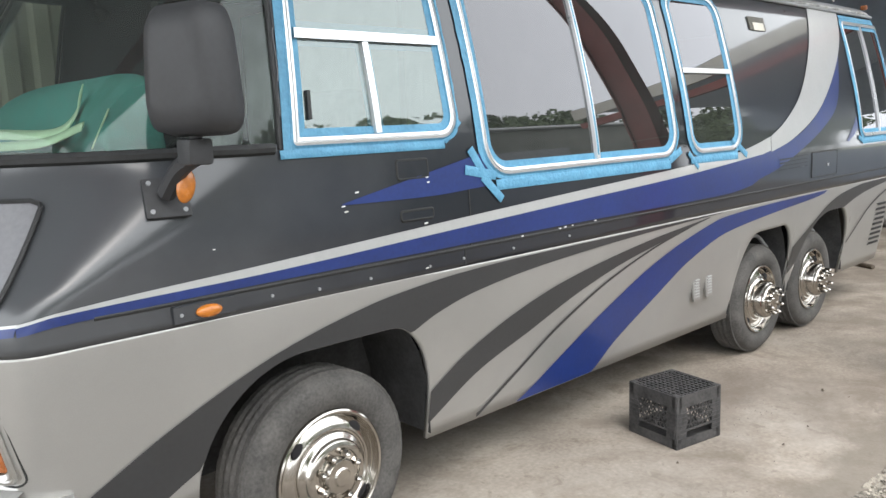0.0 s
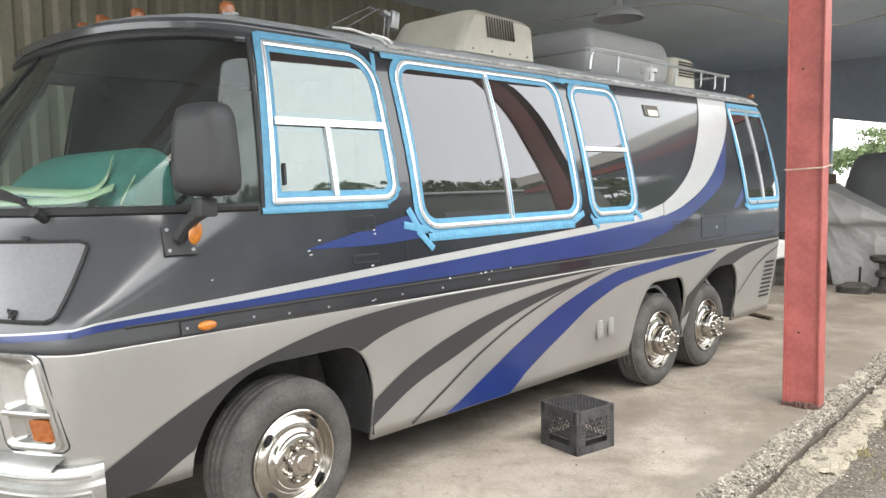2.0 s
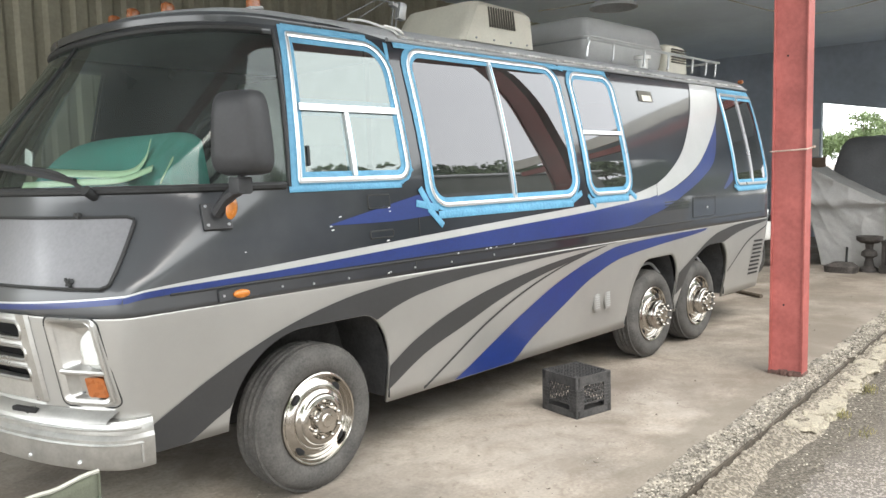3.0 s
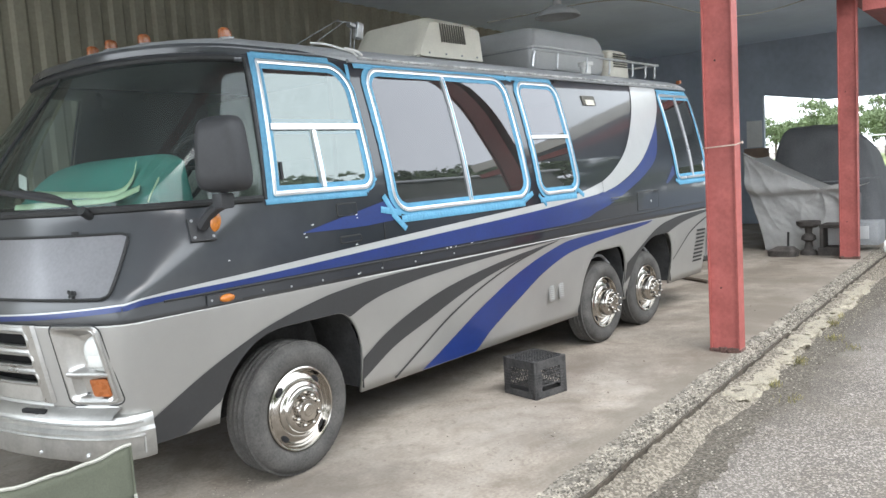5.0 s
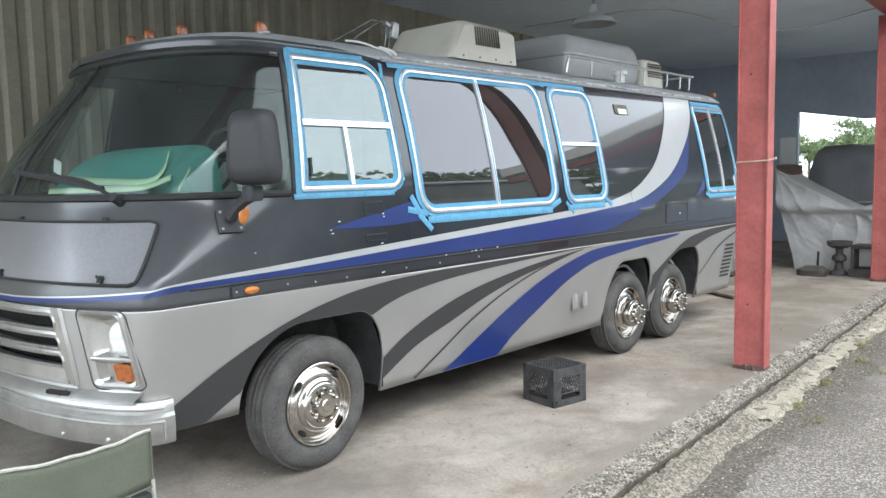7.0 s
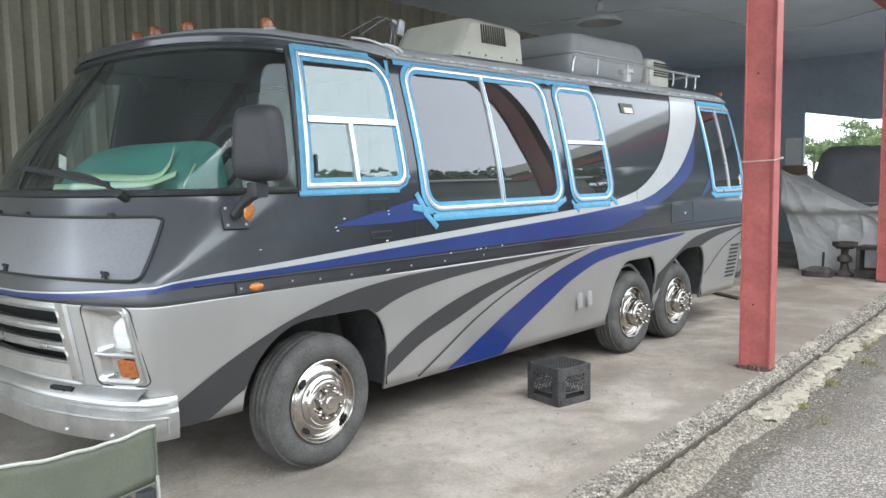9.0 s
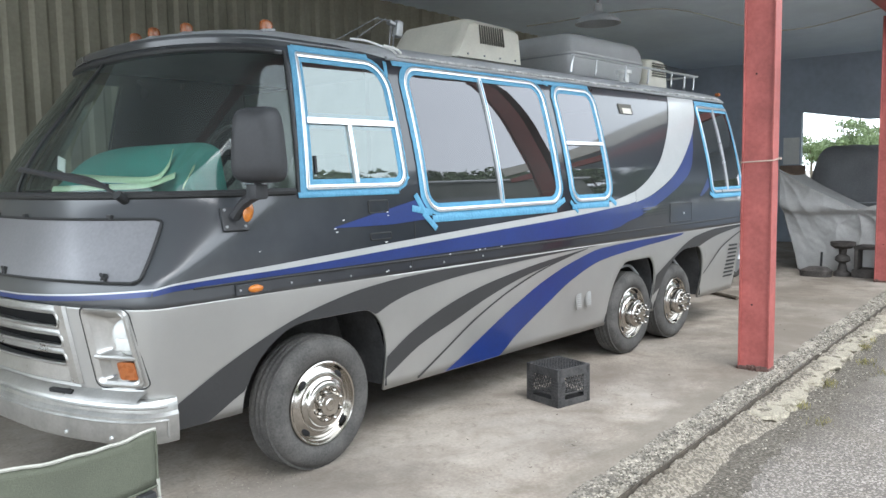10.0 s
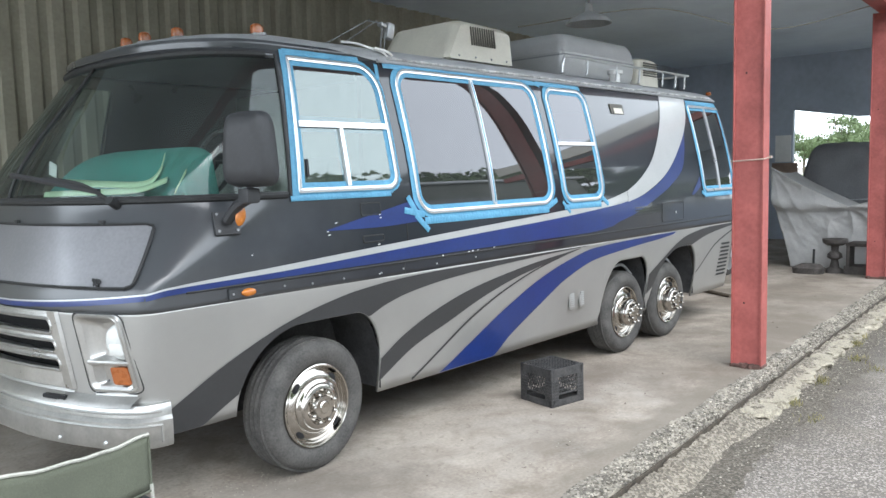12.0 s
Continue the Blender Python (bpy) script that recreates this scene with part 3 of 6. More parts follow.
rail_pts = [on_side(0.74 + 0.1 * i, 2.425, 0.012) for i in range(53)]
part("drip_rail", tube(bmesh.new(), rail_pts, 0.013), M_ROOF, van)


# ---- paint stripes, laid over the flank ----
def stripe(name, top, bottom, x0, x1, mat, off=0.004, step=0.02, label="", clip=True):
    """A band of paint between two curves of height over x."""
    ft, fb = curve_through(*zip(*top)), curve_through(*zip(*bottom))
    bm, rows = bmesh.new(), []
    n = max(2, int((x1 - x0) / step))
    for i in range(n + 1):
        x = x0 + (x1 - x0) * i / n
        zt, zb = ft(x), fb(x)
        if clip:
            zb = max(zb, arch_top(x, 0.335) + 0.002)
        if zt - zb < 0.0015:
            rows.append([None] * 7)
        else:
            rows.append([on_side(x, zb + (zt - zb) * k / 6, off) for k in range(7)])
    grid(bm, rows)
    loose = [v for v in bm.verts if not v.link_faces]
    bmesh.ops.delete(bm, geom=loose, context="VERTS")
    return part(name, bm, mat, van, label)


def nose_band(name, z0, z1, mat, off):
    """A band of paint round the nose that meets the flank's stripes and dips toward the middle."""
    rows = []
    a = math.acos(min(1.0, (MID - on_side(-1.0, 1.15).y) / (MID - side_in(1.15))) ** (nose_square(1.15) / 2))
    for far in (False, True):
        seq = range(31) if not far else range(29, -1, -1)
        for t in seq:
            v = a + (math.pi / 2 - a) * t / 30
            dip = 0.055 * (1 - (MID - skin(("n", v), 1.15).y) ** 2 / 1.4) if not far else 0.055 * (1 - (skin(("n", v), 1.15, 0, True).y - MID) ** 2 / 1.4)
            rows.append([skin(("n", v), z0 - dip + (z1 - z0) * k / 4, off, far) for k in range(5)])
    return part(name, grid(bmesh.new(), rows), mat, van)


stripe("silver_stripe", [(-1.0, 1.168), (-0.9, 1.187), (-0.26, 1.225), (0.58, 1.275), (1.4, 1.32), (2.45, 1.375), (3.0, 1.41), (3.29, 1.45), (3.55, 1.50)],
       [(-1.0, 1.16), (-0.9, 1.178), (-0.26, 1.195), (0.58, 1.235), (1.4, 1.275), (2.45, 1.325), (3.55, 1.40)], -1.0, 3.55, M_STRIPE_SILVER, label="silver sweep stripe", clip=False)
stripe("blue_stripe", [(-1.0, 1.16), (-0.9, 1.178), (-0.26, 1.195), (0.58, 1.235), (1.4, 1.275), (2.45, 1.325), (3.4, 1.39)],
       [(-1.0, 1.135), (-0.9, 1.15), (-0.27, 1.163), (0.58, 1.168), (1.4, 1.172), (2.44, 1.172), (2.9, 1.175), (3.25, 1.20), (3.4, 1.24)], -1.0, 3.4, M_BLUE, label="blue sweep stripe", clip=False)


def sweep_band(name, inner, outer, mat, off=0.004, n=40, label=""):
    """A band of paint between two curves of (x, z) places."""
    a, b = bend([(x, 0, z) for x, z in inner], 10), bend([(x, 0, z) for x, z in outer], 10)
    bm, rows = bmesh.new(), []
    for i in range(n + 1):
        t = i / n
        p, q = a[min(len(a) - 1, round(t * (len(a) - 1)))], b[min(len(b) - 1, round(t * (len(b) - 1)))]
        rows.append([on_side(p.x + (q.x - p.x) * k / 6, p.z + (q.z - p.z) * k / 6, off) for k in range(7)])
    return part(name, grid(bm, rows), mat, van, label)


sweep_band("silver_arc", [(3.55, 1.50), (3.77, 1.585), (4.02, 1.72), (4.21, 1.88), (4.43, 2.14), (4.60, 2.44)],
           [(3.55, 1.40), (3.9, 1.475), (4.36, 1.65), (4.76, 1.92), (5.02, 2.17), (5.17, 2.44)], M_STRIPE_SILVER, 0.006, label="silver arc rising to the roof")
sweep_band("blue_arc", [(3.38, 1.385), (3.9, 1.47), (4.36, 1.645), (4.76, 1.915), (4.95, 2.10)],
           [(3.38, 1.235), (3.65, 1.285), (4.02, 1.39), (4.42, 1.53), (4.74, 1.71), (4.955, 2.10)], M_BLUE, 0.0045, label="blue arc beside the silver arc")
sweep_band("blue_flash", [(4.86, 1.42), (4.97, 1.50), (5.09, 1.60)], [(4.90, 1.41), (5.0, 1.45), (5.10, 1.50)], M_BLUE)
stripe("blue_spike", [(0.09, 1.395), (0.5, 1.475), (0.86, 1.545)], [(0.09, 1.39), (0.5, 1.385), (0.86, 1.40)], 0.09, 0.86, M_BLUE, clip=False, label="blue spike pointing forward")
stripe("charcoal_sweep", [(-1.0, 0.51), (-0.84, 0.605), (-0.61, 0.735), (-0.37, 0.845), (-0.19, 0.912), (0.05, 0.975), (0.3, 1.02), (0.68, 1.052), (1.1, 1.063), (2.9, 1.068)],
       [(-1.0, 0.30), (-0.73, 0.43), (-0.46, 0.58), (0.4, 0.843), (0.54, 0.90), (0.74, 0.95), (1.11, 0.995), (1.59, 1.025), (2.15, 1.047), (2.9, 1.066)], -1.0, 2.9, M_CHARCOAL, label="charcoal sweep over the front wheel")
stripe("charcoal_sweep", [(0.53, 0.55), (0.72, 0.675), (1.02, 0.80), (1.36, 0.892), (1.74, 0.955), (2.15, 1.005), (2.62, 1.045), (2.75, 1.056)],
       [(0.53, 0.40), (0.83, 0.58), (1.15, 0.693), (1.49, 0.812), (1.88, 0.912), (2.31, 0.985), (2.75, 1.052)], 0.537, 2.75, M_CHARCOAL)
stripe("charcoal_pinstripe", [(0.85, 0.362), (1.07, 0.50), (1.39, 0.69), (1.75, 0.84), (2.16, 0.957), (2.54, 1.027)], [(0.85, 0.342), (1.07, 0.48), (1.39, 0.672), (1.75, 0.826), (2.16, 0.946), (2.54, 1.02)], 0.84, 2.54, M_CHARCOAL)
stripe("blue_sweep", [(1.10, 0.332), (1.15, 0.352), (1.42, 0.50), (1.78, 0.69), (2.17, 0.855), (2.55, 0.965), (2.97, 1.038), (3.65, 1.058), (4.5, 1.066)],
       [(1.10, 0.30), (1.66, 0.32), (1.89, 0.47), (2.22, 0.65), (2.57, 0.82), (2.99, 0.935), (3.56, 0.985), (4.44, 1.045), (4.5, 1.062)], 1.10, 4.5, M_BLUE, label="blue sweep on the lower body")
stripe("charcoal_sweep", [(4.0, 0.68), (4.33, 0.845), (4.57, 0.955), (4.80, 1.015), (5.3, 1.06), (6.0, 1.068)], [(4.0, 0.48), (4.4, 0.70), (4.9, 0.90), (5.3, 0.985), (6.0, 1.05)], 4.025, 6.0, M_CHARCOAL)
stripe("charcoal_pinstripe", [(5.09, 0.60), (5.5, 0.87), (6.05, 1.03)], [(5.09, 0.58), (5.5, 0.85), (6.05, 1.015)], 5.09, 6.05, M_CHARCOAL)
nose_band("blue_nose_band", 1.135, 1.160, M_BLUE, 0.004)
nose_band("silver_nose_line", 1.160, 1.168, M_STRIPE_SILVER, 0.004)
part("belt_moulding", tube(bmesh.new(), [on_side(-0.8 + 0.1 * i, 1.152, 0.0) for i in range(67)], 0.007), M_TRIM, van, "black belt moulding")


# ---- windows of the flank ----
def round_path(win, n=7):
    x0, x1, z0, z1, rs = win
    out = []
    for cx, cz, a0, r in ((x1 - rs[0], z1 - rs[0], 0, rs[0]), (x0 + rs[1], z1 - rs[1], 90, rs[1]), (x0 + rs[2], z0 + rs[2], 180, rs[2]), (x1 - rs[3], z0 + rs[3], 270, rs[3])):
        out += [(cx + r * math.cos(radians(a0 + 90 * k / n)), cz + r * math.sin(radians(a0 + 90 * k / n))) for k in range(n + 1)]
    dense = []
    for p, q in zip(out, out[1:] + out[:1]):
        m = max(1, int(math.hypot(q[0] - p[0], q[1] - p[1]) / 0.05))
        dense += [(p[0] + (q[0] - p[0]) * k / m, p[1] + (q[1] - p[1]) * k / m) for k in range(m)]
    return dense


def ring_band(win, layers, rng=None, ragged=0.0):
    """A closed band round a window: layers of (inset, height above the skin)."""
    base = round_path(win)
    wob, v = [], 0.0
    for _ in base:
        v = 0.7 * v + (rng.uniform(-1, 1) * ragged if rng else 0.0)
        wob.append(v)
    rows = []
    for j, (inset, h) in enumerate(layers):
        row = []
        for i, (x, z) in enumerate(base):
            cx, cz, r = corner(x, z, win)
            d = Vector((x - cx, z - cz))
            d = d.normalized() if d.length > 1e-6 else Vector((0, 0))
            k = inset - (wob[i] if j == 0 else 0)
            row.append(flank(x - d.x * k, z - d.y * k, h))
        rows.append(row)
    return grid(bmesh.new(), rows, closed=True)


def pane_mesh(win, off, rows_n=26, cols_n=10):
    x0, x1, z0, z1, rs = win
    rows = []
    for i in range(rows_n + 1):
        z = z0 + (z1 - z0) * i / rows_n
        cut = []
        for rb, rt in ((rs[2], rs[1]), (rs[3], rs[0])):
            c = 0.0
            for r, d in ((rb, z0 + rb - z), (rt, z - z1 + rt)):
                if d > 0:
                    c = max(c, r - math.sqrt(max(0, r * r - d * d)))
            cut.append(c)
        a, b = x0 + cut[0], x1 - cut[1]
        rows.append([flank(a + (b - a) * k / cols_n, z, off) for k in range(cols_n + 1)])
    return grid(bmesh.new(), rows)


def bar(a, b, w, h0=-0.01, h1=0.016, n=14):
    """A flat bar over the window from (x, z) to (x, z)."""
    bm, rows = bmesh.new(), []
    d = Vector((b[0] - a[0], b[1] - a[1])).normalized()
    s = Vector((-d.y, d.x)) * w / 2
    for i in range(n + 1):
        x, z = a[0] + (b[0] - a[0]) * i / n, a[1] + (b[1] - a[1]) * i / n
        rows.append([flank(x - s.x, z - s.y, h0), flank(x - 0.8 * s.x, z - 0.8 * s.y, h1), flank(x + 0.8 * s.x, z + 0.8 * s.y, h1), flank(x + s.x, z + s.y, h0)])
    return grid(bm, rows, closed=True)


rng = random.Random(11)
for key, win in WINDOWS.items():
    holder = part("window", ring_band(win, [(0.0, 0.0), (0.002, 0.013), (0.012, 0.016), (0.014, 0.009), (0.017, 0.009), (0.019, 0.015), (0.030, 0.012), (0.032, -0.01)]), M_ALU, van, "rounded aluminium window frame")
    wide = 0.026 if key != "cab" else 0.022
    part("masking_tape", ring_band(win, [(-wide, 0.006), (-0.006, 0.0075), (0.003, 0.0155)], rng, 0.004), M_TAPE, holder, "blue masking tape round the frame")
    part("masking_tape", ring_band(shrink(win, 0.029), [(0.0, 0.0125), (0.005, 0.003), (0.031, 0.0012)], rng, 0.0), M_TAPE, holder, "blue masking tape inside the frame")
    part("pane", pane_mesh(shrink(win, 0.031), 0.0), G_CAB if key == "cab" else G_WINDOW, holder, "reflecting tinted glass").visible_shadow = False
    x0, x1, z0, z1, _ = win
    if key == "cab":
        part("transom", bar((x0 + 0.04, 2.0), (x1 - 0.03, 2.0), 0.042), M_ALU, holder)
        part("mullion", bar((0.275, 1.98), (0.29, z0 + 0.035), 0.034), M_ALU, holder)
        for a, b in (((x0 + 0.05, 2.032), (x1 - 0.05, 2.032)), ((x0 + 0.05, 1.968), (0.255, 1.968)), ((0.30, 1.968), (x1 - 0.05, 1.968))):
            part("masking_tape", bar(a, b, 0.026, -0.004, -0.001), M_TAPE, holder)
        for dx in (-0.028, 0.030):
            part("masking_tape", bar((0.275 + dx, 1.96), (0.29 + dx, z0 + 0.05), 0.018, -0.004, -0.001), M_TAPE, holder)
        part("latch", bar((-0.01, 1.70), (-0.01, 1.80), 0.018, -0.005, 0.012), M_TRIM, holder)
    elif key == "lounge":
        part("mullion", bar((1.63, z1 - 0.03), (1.635, z0 + 0.03), 0.036), M_ALU, holder)
        part("masking_tape", bar((1.63, z1 - 0.05), (1.635, z0 + 0.05), 0.012, 0.014, 0.018), M_TAPE, holder)
    elif key == "galley":
        part("transom", bar((x0 + 0.03, 1.915), (x1 - 0.03, 1.915), 0.034), M_ALU, holder)
        part("masking_tape", bar((x0 + 0.05, 1.942), (x1 - 0.05, 1.942), 0.022, -0.004, -0.001), M_TAPE, holder)
    else:
        part("mullion", bar((5.56, z1 - 0.03), (5.56, z0 + 0.03), 0.015), M_ALU, holder)


def tape_piece(x0, z0, x1, z1, w, parent=van, off=0.009):
    part("masking_tape", bar((x0, z0), (x1, z1), w, off - 0.002, off, 6), M_TAPE, parent, "torn end of blue masking tape")


# torn ends and doubled strips at the frames' corners
for p in ((0.76, 1.56, 0.86, 1.40, 0.040), (0.72, 1.475, 0.90, 1.44, 0.040), (0.82, 1.44, 0.93, 1.335, 0.038), (0.90, 1.398, 2.30, 1.398, 0.045),
          (1.0, 2.42, 2.3, 2.42, 0.026), (-0.108, 1.59, -0.108, 2.425, 0.034), (-0.10, 2.418, 0.56, 2.418, 0.030), (-0.14, 1.583, 0.62, 1.583, 0.03),
          (2.50, 1.45, 2.60, 1.36, 0.030), (2.52, 1.405, 3.08, 1.402, 0.040), (3.02, 1.50, 3.14, 1.44, 0.034), (0.80, 2.42, 0.92, 2.425, 0.034),
          (0.78, 2.405, 1.55, 2.412, 0.050), (1.50, 2.412, 2.42, 2.402, 0.055), (2.46, 2.405, 3.10, 2.400, 0.050),
          (3.10, 1.46, 3.20, 1.40, 0.040), (2.30, 1.42, 2.42, 1.47, 0.040), (0.72, 2.40, 0.70, 2.30, 0.030),
          (0.50, 2.415, 0.62, 2.37, 0.030), (5.10, 1.44, 5.20, 1.40, 0.036),
          (2.40, 2.40, 2.50, 2.38, 0.030), (5.18, 1.40, 5.9, 1.40, 0.040), (5.16, 2.385, 5.9, 2.385, 0.030), (0.62, 1.60, 0.72, 1.68, 0.036)):
    tape_piece(*p)

# the small open vent, the flush panels and the patches of the flank
part("vent_opening", boxed((3.65, on_side(3.65, 2.24).y - 0.003, 2.24), (0.23, 0.012, 0.092), Matrix.Rotation(radians(-17), 4, "X"), 0.003), M_SLOT, van, "small square vent opening")
part("vent_flap", boxed((3.66, on_side(3.65, 2.225).y - 0.010, 2.222), (0.15, 0.006, 0.052), Matrix.Rotation(radians(-17), 4, "X")), M_CREAM, van)


def outline_panel(name, x0, x1, z0, z1, mat=M_BLACK, r=0.012, off=0.004):
    win = (x0, x1, z0, z1, (r, r, r, r))
    holder = part(name, pane_mesh(win, off, 6, 4), mat, van)
    part("gasket", ring_band(win, [(-0.004, 0.001), (0.0, off + 0.002), (0.004, off + 0.002), (0.007, off - 0.002)]), M_TRIM, holder)
    return holder


outline_panel("filler_door", 4.20, 4.66, 1.18, 1.36)
part("lock", boxed((4.48, on_side(4.48, 1.26, 0.009).y, 1.26), (0.02, 0.006, 0.02), bevel=0.002), M_ALU, van)
outline_panel("door_recess", 0.36, 0.52, 1.46, 1.535)
outline_panel("door_recess", 0.36, 0.53, 1.30, 1.34)
part("panel_joint", bar((0.735, 1.16), (0.735, 1.43), 0.006, 0.0, 0.003), M_TRIM, van)
part("panel_joint", bar((0.70, 1.08), (0.70, 1.15), 0.006, 0.0, 0.003), M_TRIM, van)
for x0, z in ((3.66, 1.34), (3.66, 1.315), (3.66, 1.29), (3.66, 1.265)):
    part("louvre", bar((x0, z), (4.12, z + 0.006), 0.012, 0.0, 0.010), M_BLACK, van)
for i in range(9):
    z = 0.845 - 0.043 * i
    part("louvre", bar((5.66 - 0.002 * i, z), (5.88, z - 0.004), 0.022, 0.0, 0.008, 4), M_TRIM, van)
for x in (2.69, 2.84):
    v = part("louvred_vent", boxed((x, on_side(x, 0.625).y - 0.006, 0.625), (0.075, 0.014, 0.15), Matrix.Rotation(radians(-4), 4, "X"), 0.006), M_SILVER, van, "small louvred vent plate")
    for k in range(7):
        part("slat", boxed((x, on_side(x, 0.625).y - 0.015, 0.575 + 0.017 * k), (0.05, 0.008, 0.006)), M_STRIPE_SILVER, v)
chip_rng = random.Random(5)
for x, z in ((0.09, 1.385), (0.10, 1.365), (0.155, 1.43), (0.50, 1.46), (0.505, 1.44), (0.48, 1.28), (-0.42, 1.30), (0.48, 1.10), (1.05, 1.155), (1.32, 1.158), (1.36, 1.16), (1.42, 1.162), (1.6, 1.165)):
    s = chip_rng.uniform(0.003, 0.007)
    part("paint_chip", bar((x, z), (x + s * 2.2, z + s * 0.3), s * 0.8, 0.0, 0.0062, 2), M_WHITE, van)
for x, z in ((-0.22, 1.115), (-0.03, 1.105), (0.2, 1.105), (0.5, 1.105), (0.69, 1.11), (1.0, 1.11), (1.4, 1.115)):
    part("screw", rod(bmesh.new(), on_side(x, z, -0.004), on_side(x, z, 0.005), 0.006, 8), M_STEEL, van)

# ---- windshield, cowl and nose ----
def shield_mesh(off):
    rows = []
    for i in range(17):
        z = 1.60 + 0.79 * i / 16
        row = []
        for far in (False, True):
            root, deep, e = nose_root(z), nose_deep(z), nose_square(z)
            v0 = math.asin(min(1, (max(0.0, root + 0.13 - 0.085 * i / 16) / deep) ** (e / 2)))
            half = [skin(("n", v0 + (math.pi / 2 - v0) * k / 22), z, off, far) for k in range(23)]
            row += half if not far else half[::-1][1:]
        rows.append(row)
    return grid(bmesh.new(), rows)


part("windshield", shield_mesh(-0.004), G_SHIELD, van, "wide raked two-piece windshield glass").visible_shadow = False
part("windshield_divider", tube(bmesh.new(), [skin(("n", math.pi / 2), 1.60 + 0.06 * i, 0.002) for i in range(14)], 0.009), M_TRIM, van, "black rubber strip between the panes")


def nose_strip(z, r, x_to, mat, name):
    pts = []
    for far in (False, True):
        root, deep, e = nose_root(z), nose_deep(z), nose_square(z)
        v0 = math.asin(min(1, (max(0.0, root - x_to) / deep) ** (e / 2)))
        half = [skin(("n", v0 + (math.pi / 2 - v0) * k / 24), z, 0.003, far) for k in range(25)]
        pts += half if not far else half[::-1][1:]
    part(name, tube(bmesh.new(), pts, r), mat, van)


nose_strip(1.605, 0.020, -0.16, M_TRIM, "windshield_gasket")
nose_strip(2.385, 0.020, -0.12, M_TRIM, "windshield_gasket")
for far in (False, True):
    pts = []
    for i in range(12):
        z = 1.60 + 0.79 * i / 11
        p = on_side(-0.135 + 0.085 * i / 11, z, 0.0)
        pts.append(Vector((p.x, 2 * MID - p.y, z)) if far else p)
    part("pillar_gasket", tube(bmesh.new(), pts, 0.010), M_TRIM, van)


def nose_y(y, z, off=0.0):
    """A place on the nose at y."""
    f = min(1.0, abs(MID - y) / (MID - side_in(z) + off))
    return Vector((nose_x(f, z, off), y, z))


def nose_patch(y0, y1, z0, z1, off, ny=14, nz=8, r=0.0, lean=0.0):
    rows = []
    for i in range(nz + 1):
        z = z0 + (z1 - z0) * i / nz
        c = 0.0
        if r:
            dz = max(z0 + r - z, z - z1 + r, 0)
            c = r - math.sqrt(max(0, r * r - dz * dz))
        a, b = y0 + c + lean * (z - z0), y1 - c - lean * (z - z0)
        rows.append([nose_y(a + (b - a) * k / ny, z, off) for k in range(ny + 1)])
    return rows


hood = part("access_hatch", grid(bmesh.new(), nose_patch(0.0, 2.32, 1.20, 1.49, 0.008, ny=36, nz=30, r=0.025, lean=0.38)), M_HATCH, van, "dull dark grey front access hatch")
rim_rows = nose_patch(0.0, 2.32, 1.20, 1.49, 0.010, ny=36, nz=30, r=0.025, lean=0.38)
loop = [r[0] for r in rim_rows] + rim_rows[-1] + [r[-1] for r in rim_rows[::-1]] + rim_rows[0][::-1]
part("hatch_seal", tube(bmesh.new(), loop + [loop[0]], 0.008, 6), M_TRIM, hood)
for y in (0.32, 0.95, 1.37, 2.0):
    p = nose_y(y, 1.50, 0.012)
    part("hinge", boxed(p, (0.02, 0.045, 0.026), bevel=0.006), M_TRIM, hood)
for y in (0.17, 0.95, 1.37, 2.15):
    p = nose_y(y, 1.225, 0.018)
    bm = bmesh.new()
    rod(bm, p + Vector((0.02, 0, 0)), p, 0.016, 10)
    box(bm, p, (0.012, 0.06, 0.014), Matrix.Rotation(0.5, 4, "X"), 0.003)
    box(bm, p, (0.012, 0.05, 0.012), Matrix.Rotation(-0.7, 4, "X"), 0.003)
    part("latch", bm, M_TRIM, hood)
p = nose_y(1.16, 1.30, 0.012)
part("badge", boxed(p + Vector((0, 0.12, 0.03)), (0.008, 0.13, 0.022)), M_RED, hood)
part("badge", boxed(p + Vector((0, 0.12, -0.01)), (0.008, 0.11, 0.022)), M_RED, hood)

# grille with its slots, and the recessed lamps
def nose_f(f, z, off=0.0, s=1):
    """A place on the nose at the share f of its half width, on the near side (s = 1) or the far side."""
    w = MID - side_in(z)
    return Vector((nose_x(f, z) - off, MID - s * w * f, z))


def across(z, off, f0=-GRILLE_F, f1=GRILLE_F, n=28):
    f0, f1 = f0 - fascia_lean(z), f1 + fascia_lean(z)
    return [nose_f(abs(f0 + (f1 - f0) * k / n), z, off, 1 if f0 + (f1 - f0) * k / n > 0 else -1) for k in range(n + 1)]


def lean_f(f, z, off=0.0, s=1):
    return nose_f(f + fascia_lean(z), z, off, s)


# the backing sheet's near-black paints the shade behind the slots
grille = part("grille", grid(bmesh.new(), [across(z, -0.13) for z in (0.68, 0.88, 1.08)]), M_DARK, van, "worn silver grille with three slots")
for z0, z1 in ((1.040, 1.078), (0.930, 0.968), (0.838, 0.872), (0.690, 0.782)):
    rows = [across(z0 + 0.006, -0.05), across(z0 + 0.001, 0.006), across(z0 + 0.007, 0.016), across(z1 - 0.012, 0.006), across(z1 - 0.008, 0.016), across(z1 - 0.001, 0.012), across(z1 - 0.006, -0.05)]
    part("grille_bar", grid(bmesh.new(), rows), M_BEZEL, grille)
